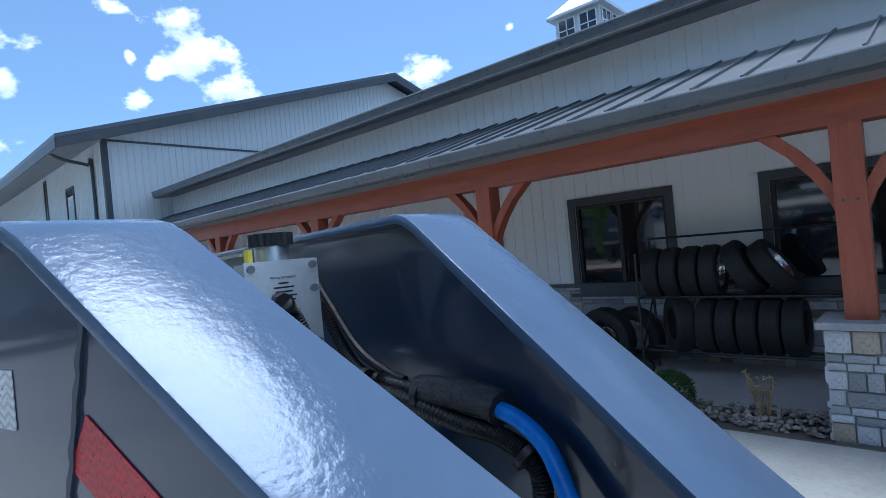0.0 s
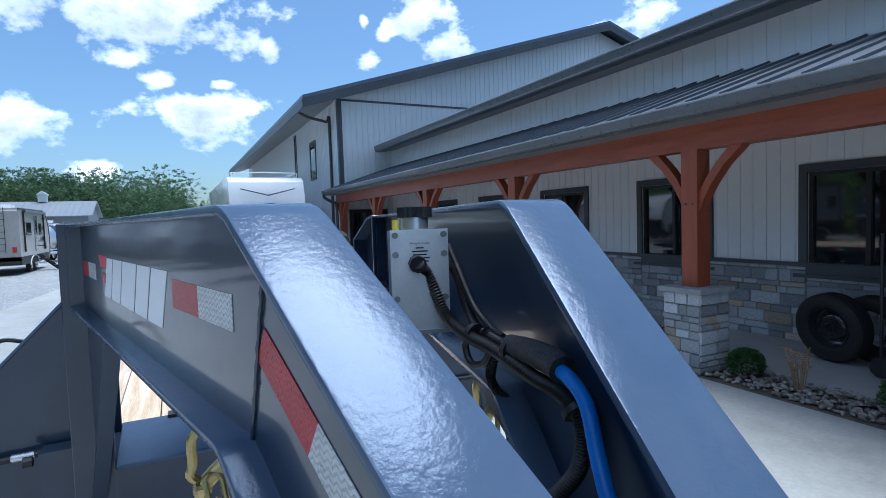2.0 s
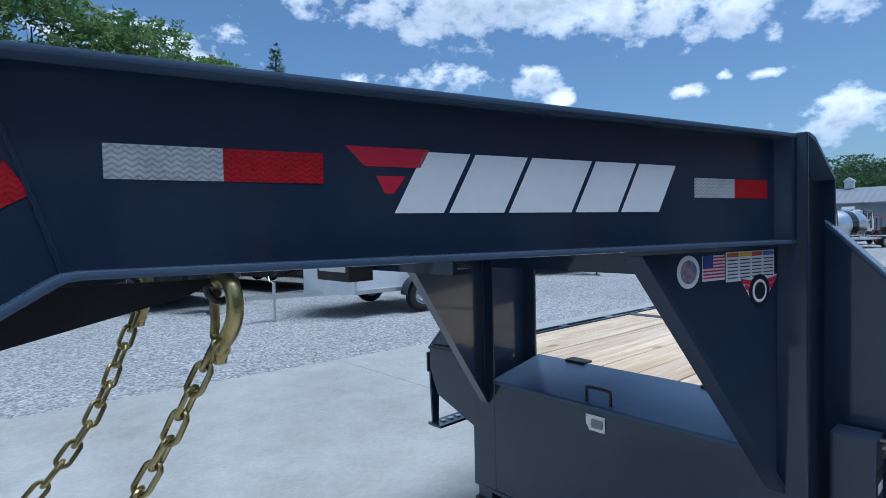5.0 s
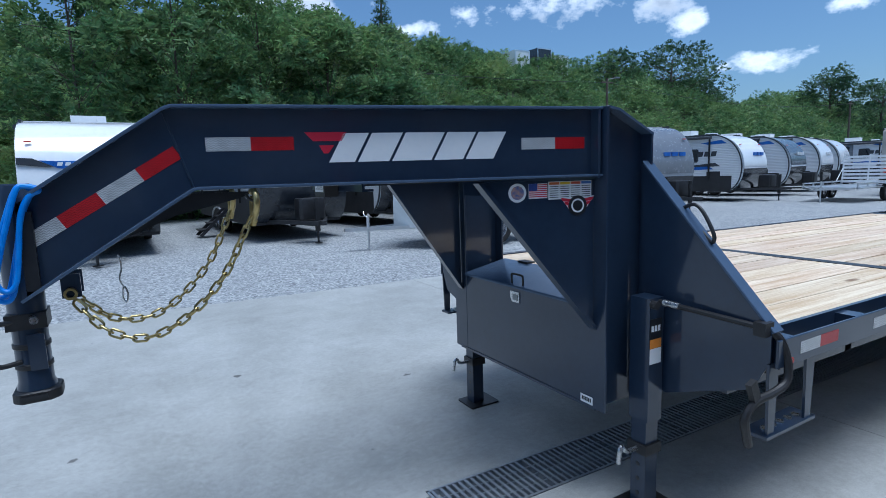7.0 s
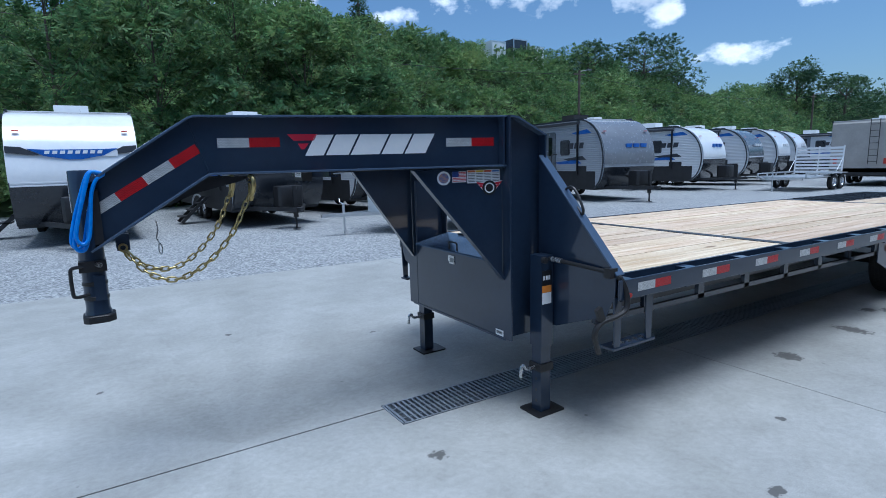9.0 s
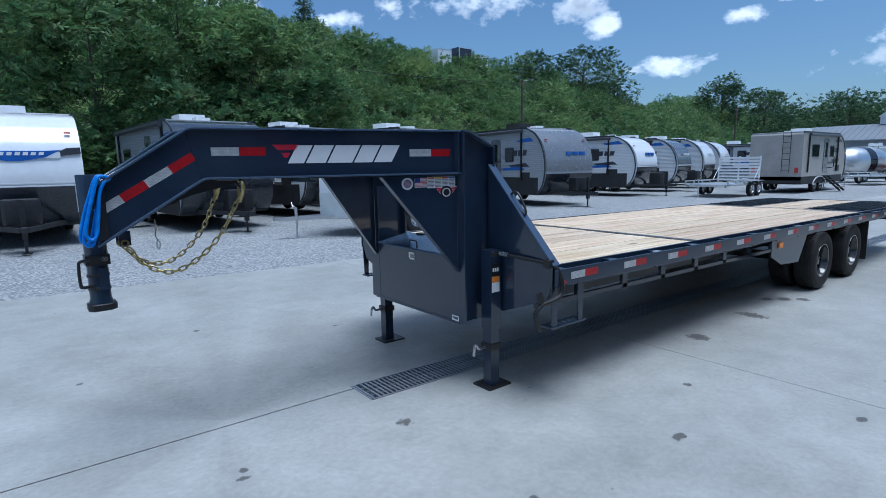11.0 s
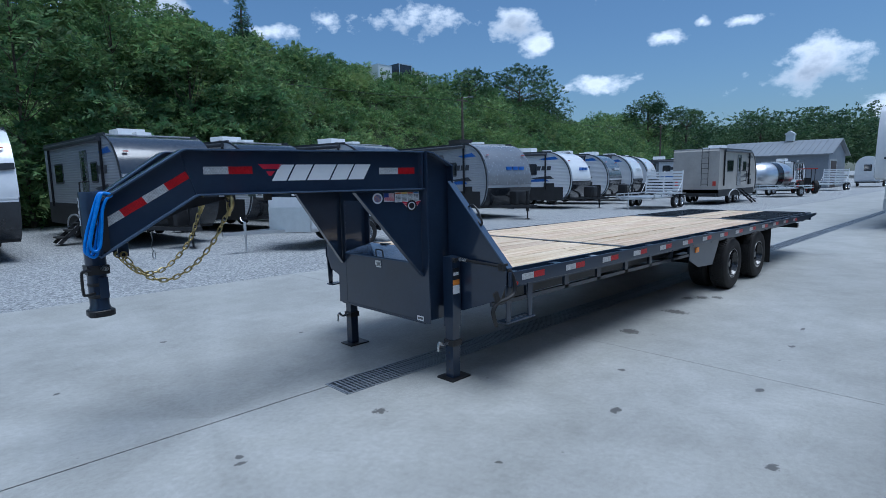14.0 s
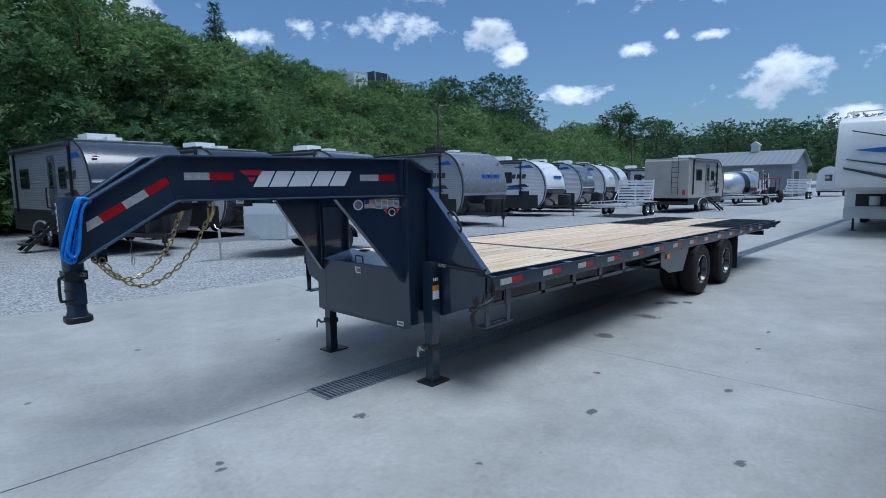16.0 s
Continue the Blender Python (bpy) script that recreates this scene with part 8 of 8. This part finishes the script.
def tyre_rack():
    x0, x1, y0, y1 = .14, 2.30, -6.95, -6.45
    r = thing("tyre_rack", Matrix.Translation((.5 * (x0 + x1), .5 * (y0 + y1), .03)), "black steel two-tier tyre rack on small wheels", "tyre rack")
    L, D = (x1 - x0) / 2, (y1 - y0) / 2
    for x in (-L, L):
        for y in (-D, D):
            bm = fresh()
            cyl(bm, (x, y, 0), (x, y, 1.55 if y > 0 else 1.75), .018, 8)
            part("post", bm, BLACKP, r)
    for z in (.30, .98):
        bm = fresh()
        for y in (-D * .55, D * .55):
            cyl(bm, (-L, y, z), (L, y, z), .018, 8)
        for x in (-L, L):
            cyl(bm, (x, -D, z), (x, D, z), .016, 8)
        part("shelf_rail", bm, BLACKP, r)
    bm = fresh()
    cyl(bm, (-L, -D, 1.72), (L, -D, 1.72), .014, 8)
    cyl(bm, (L, D, .3), (L, -D, .98), .012, 6)
    cyl(bm, (L, D, .98), (L, D + .0, 1.5), .012, 6)
    part("top_rail", bm, BLACKP, r)
    bm = fresh()
    cyl(bm, (L - .02, D - .02, .11), (L - .02, D + .05, .11), .11, 16)
    part("castor", bm, RUBBER, r)
    rng = random.Random(2)
    cy = .5 * (y0 + y1)
    turn = Matrix.Rotation(radians(90), 4, "Z")
    # top row: four upright, two leaning
    x = x1 - .17
    for i in range(4):
        loose_tyre(Matrix.Translation((x, cy + rng.uniform(-.02, .02), .03 + .98 + .30)) @ turn, .315, .20, "worn black road tyre standing on the rack", STEEL if i == 3 else None)
        x -= .225
    for i in range(2):
        x -= .12
        loose_tyre(Matrix.Translation((x, cy, .03 + .98 + .325)) @ Matrix.Rotation(radians(28 + 6 * i), 4, "Y") @ turn, .335, .21, "black tyre leaning on its neighbour in the rack", STEEL if i else None)
        x -= .18
    # bottom row
    x = x1 - .40
    loose_tyre(Matrix.Translation((x, cy + .03, .03 + .30 + .33)) @ Matrix.Rotation(radians(35), 4, "Z") @ turn, .345, .22, "black tyre turned half round in the lower rack")
    x -= .36
    for i in range(5):
        loose_tyre(Matrix.Translation((x, cy + rng.uniform(-.02, .02), .03 + .30 + .315)) @ turn, .325, .205, "worn black road tyre standing on the lower rack")
        x -= .225
    # loose wheels leaning by the wall
    loose_tyre(Matrix.Translation((2.92, -6.72, .03 + .412)) @ Matrix.Rotation(radians(-8), 4, "Z") @ Matrix.Rotation(radians(-6), 4, "X"), .408, .25, "large mounted wheel with a black steel rim standing by the rack", RIM_BLACK)
    loose_tyre(Matrix.Translation((2.62, -7.00, .03 + .40)) @ Matrix.Rotation(radians(-8), 4, "Z") @ Matrix.Rotation(radians(-7), 4, "X"), .395, .22, "worn black tyre leaning on the wall behind a mounted wheel")
    loose_tyre(Matrix.Translation((-.36, -6.75, .03 + .37)) @ Matrix.Rotation(radians(6), 4, "Z") @ Matrix.Rotation(radians(-5), 4, "X"), .37, .24, "mounted wheel with a pale rim standing by the rack", STEEL)


def shrub(x, y, r, seed, label, mat=None, n=1500):
    s = thing("shrub", Matrix.Translation((x, y, -.02)), label, "shrub", "porch shrubs")
    bm = fresh()
    rng = random.Random(seed)
    for i in range(7):
        a = rng.uniform(0, 6.28)
        cyl(bm, (0, 0, 0), (math.cos(a) * r * .5, math.sin(a) * r * .5, r * rng.uniform(.6, 1.0)), .012, 5, .004)
    part("stem", bm, BARK, s)
    V, F = leaf_cloud([(0, 0, r * .78)], [r], [n * 2], .021, seed, flat=.92, frond=3, clipped=True)
    leaf_object("leaves", V, F, mat or LEAFS, s)


def dry_plant(x, y, h, seed):
    s = thing("dry_plant", Matrix.Translation((x, y, -.02)), "bare straw-coloured perennial gone to seed", "plant", "dried plants")
    rng = random.Random(seed)
    bm = fresh()
    for i in range(34):
        a, l = rng.uniform(0, 6.28), rng.uniform(.5, 1) * h
        p = Vector((math.cos(a) * l * .30, math.sin(a) * l * .30, l))
        q = Vector((math.cos(a) * .04, math.sin(a) * .04, 0))
        tube(bm, [q, q.lerp(p, .5) + Vector((0, 0, l * .08)), p], .003, 4)
        for k in range(3):
            d = Vector((rng.uniform(-1, 1), rng.uniform(-1, 1), rng.uniform(-.3, .6))) * h * .09
            cyl(bm, p, p + d, .004, 4, .008)
    part("dry_stalk", bm, DRY, s, smooth=0)


def pallet():
    p = thing("pallet", Matrix.Translation((13.4, -7.18, .03)) @ Matrix.Rotation(radians(16), 4, "X"), "wooden pallet leaning against the stone wainscot", "pallet")
    wood = surface("pallet_wood", (.38, .22, .13), (.55, .36, .23), 3, .75, 0, .3, 30, per_object=.15)
    for k in range(6):
        bm = fresh()
        z = .0 + k * .19
        box(bm, -.45, .45, .0, .02, z, z + .11)
        part("board", bm, wood, p, smooth=0)
    for x in (-.43, 0, .41):
        bm = fresh()
        box(bm, x, x + .04, -.10, 0, 0, 1.06)
        part("stringer", bm, wood, p, smooth=0)
    for k in range(4):
        bm = fresh()
        box(bm, -.45, .45, -.12, -.10, .02 + k * .31, .12 + k * .31)
        part("board", bm, wood, p, smooth=0)


def river_rocks():
    rng = random.Random(31)
    ico = bmesh.new()
    bmesh.ops.create_icosphere(ico, subdivisions=1, radius=1)
    co = np.array([v.co for v in ico.verts])
    fc = [[v.index for v in f.verts] for f in ico.faces]
    ico.free()
    V, F, n = [], [], 0
    nr = np.random.default_rng(7)
    for i in range(4200):
        x = rng.uniform(-6, 16.2)
        y = rng.uniform(-5.74, -5.08)
        if any(abs(x - p) < .30 for p in POSTS) and y > -5.72:
            continue
        s = np.array([rng.uniform(.018, .048), rng.uniform(.016, .036), rng.uniform(.012, .026)])
        a = rng.uniform(0, 6.28)
        p = co * (1 + nr.normal(size=(len(co), 1)) * .12) * s
        c, d = math.cos(a), math.sin(a)
        p = np.stack([p[:, 0] * c - p[:, 1] * d + x, p[:, 0] * d + p[:, 1] * c + y, p[:, 2] + rng.uniform(-.005, .02)], 1)
        V.append(p)
        F += [[q + n for q in f] for f in fc]
        n += len(p)
    me = bpy.data.meshes.new("river_rocks")
    me.from_pydata(np.concatenate(V).tolist(), [], F)
    me.materials.append(PEBBLE)
    me.polygons.foreach_set("use_smooth", [True] * len(me.polygons))
    tagged(new("river_rocks", me), "tan and grey river rocks covering the planting bed", "rocks", kind="stuff")


def bench_clutter():
    b = thing("tool_cart", Matrix.Translation((15.7, -6.6, .03)), "black work cart with machines on its top shelf", "cart")
    for z in (.25, .75):
        bm = fresh()
        box(bm, -.45, .45, -.3, .3, z, z + .03)
        part("shelf", bm, BLACKP, b)
    bm = fresh()
    for x in (-.43, .43):
        for y in (-.28, .28):
            cyl(bm, (x, y, 0), (x, y, .9), .018, 6)
    part("leg", bm, BLACKP, b)
    bm = fresh()
    box(bm, -.3, .1, -.2, .2, .78, 1.05)
    soften(bm, .03)
    cyl(bm, (.25, 0, .78), (.25, 0, 1.3), .05, 10)
    box(bm, .1, .4, -.1, .1, 1.2, 1.35)
    part("machine", bm, BELLY, b)


tyre_rack()
shrub(1.60, -5.42, .24, 1, "clipped round green shrub in the rock bed")
shrub(3.13, -5.42, .20, 2, "small green shrub beside the stone pier")
shrub(-2.0, -5.42, .26, 3, "clipped round green shrub in the rock bed")
shrub(4.6, -5.42, .27, 6, "clipped round green shrub in the rock bed")
shrub(6.7, -5.42, .20, 7, "small green shrub beside the stone pier")
for i, xx in enumerate((8.2, 9.0, 9.6, 10.5)):
    shrub(xx, -5.42, .27, 10 + i, "clipped round green shrub in the rock bed")
dry_plant(2.55, -5.42, .45, 4)
dry_plant(.75, -5.42, .45, 5)
dry_plant(6.3, -5.42, .5, 8)
dry_plant(5.6, -5.42, .4, 9)
dry_plant(12.6, -5.42, .5, 19)
dry_plant(13.6, -5.42, .4, 29)
pallet()
river_rocks()
bench_clutter()
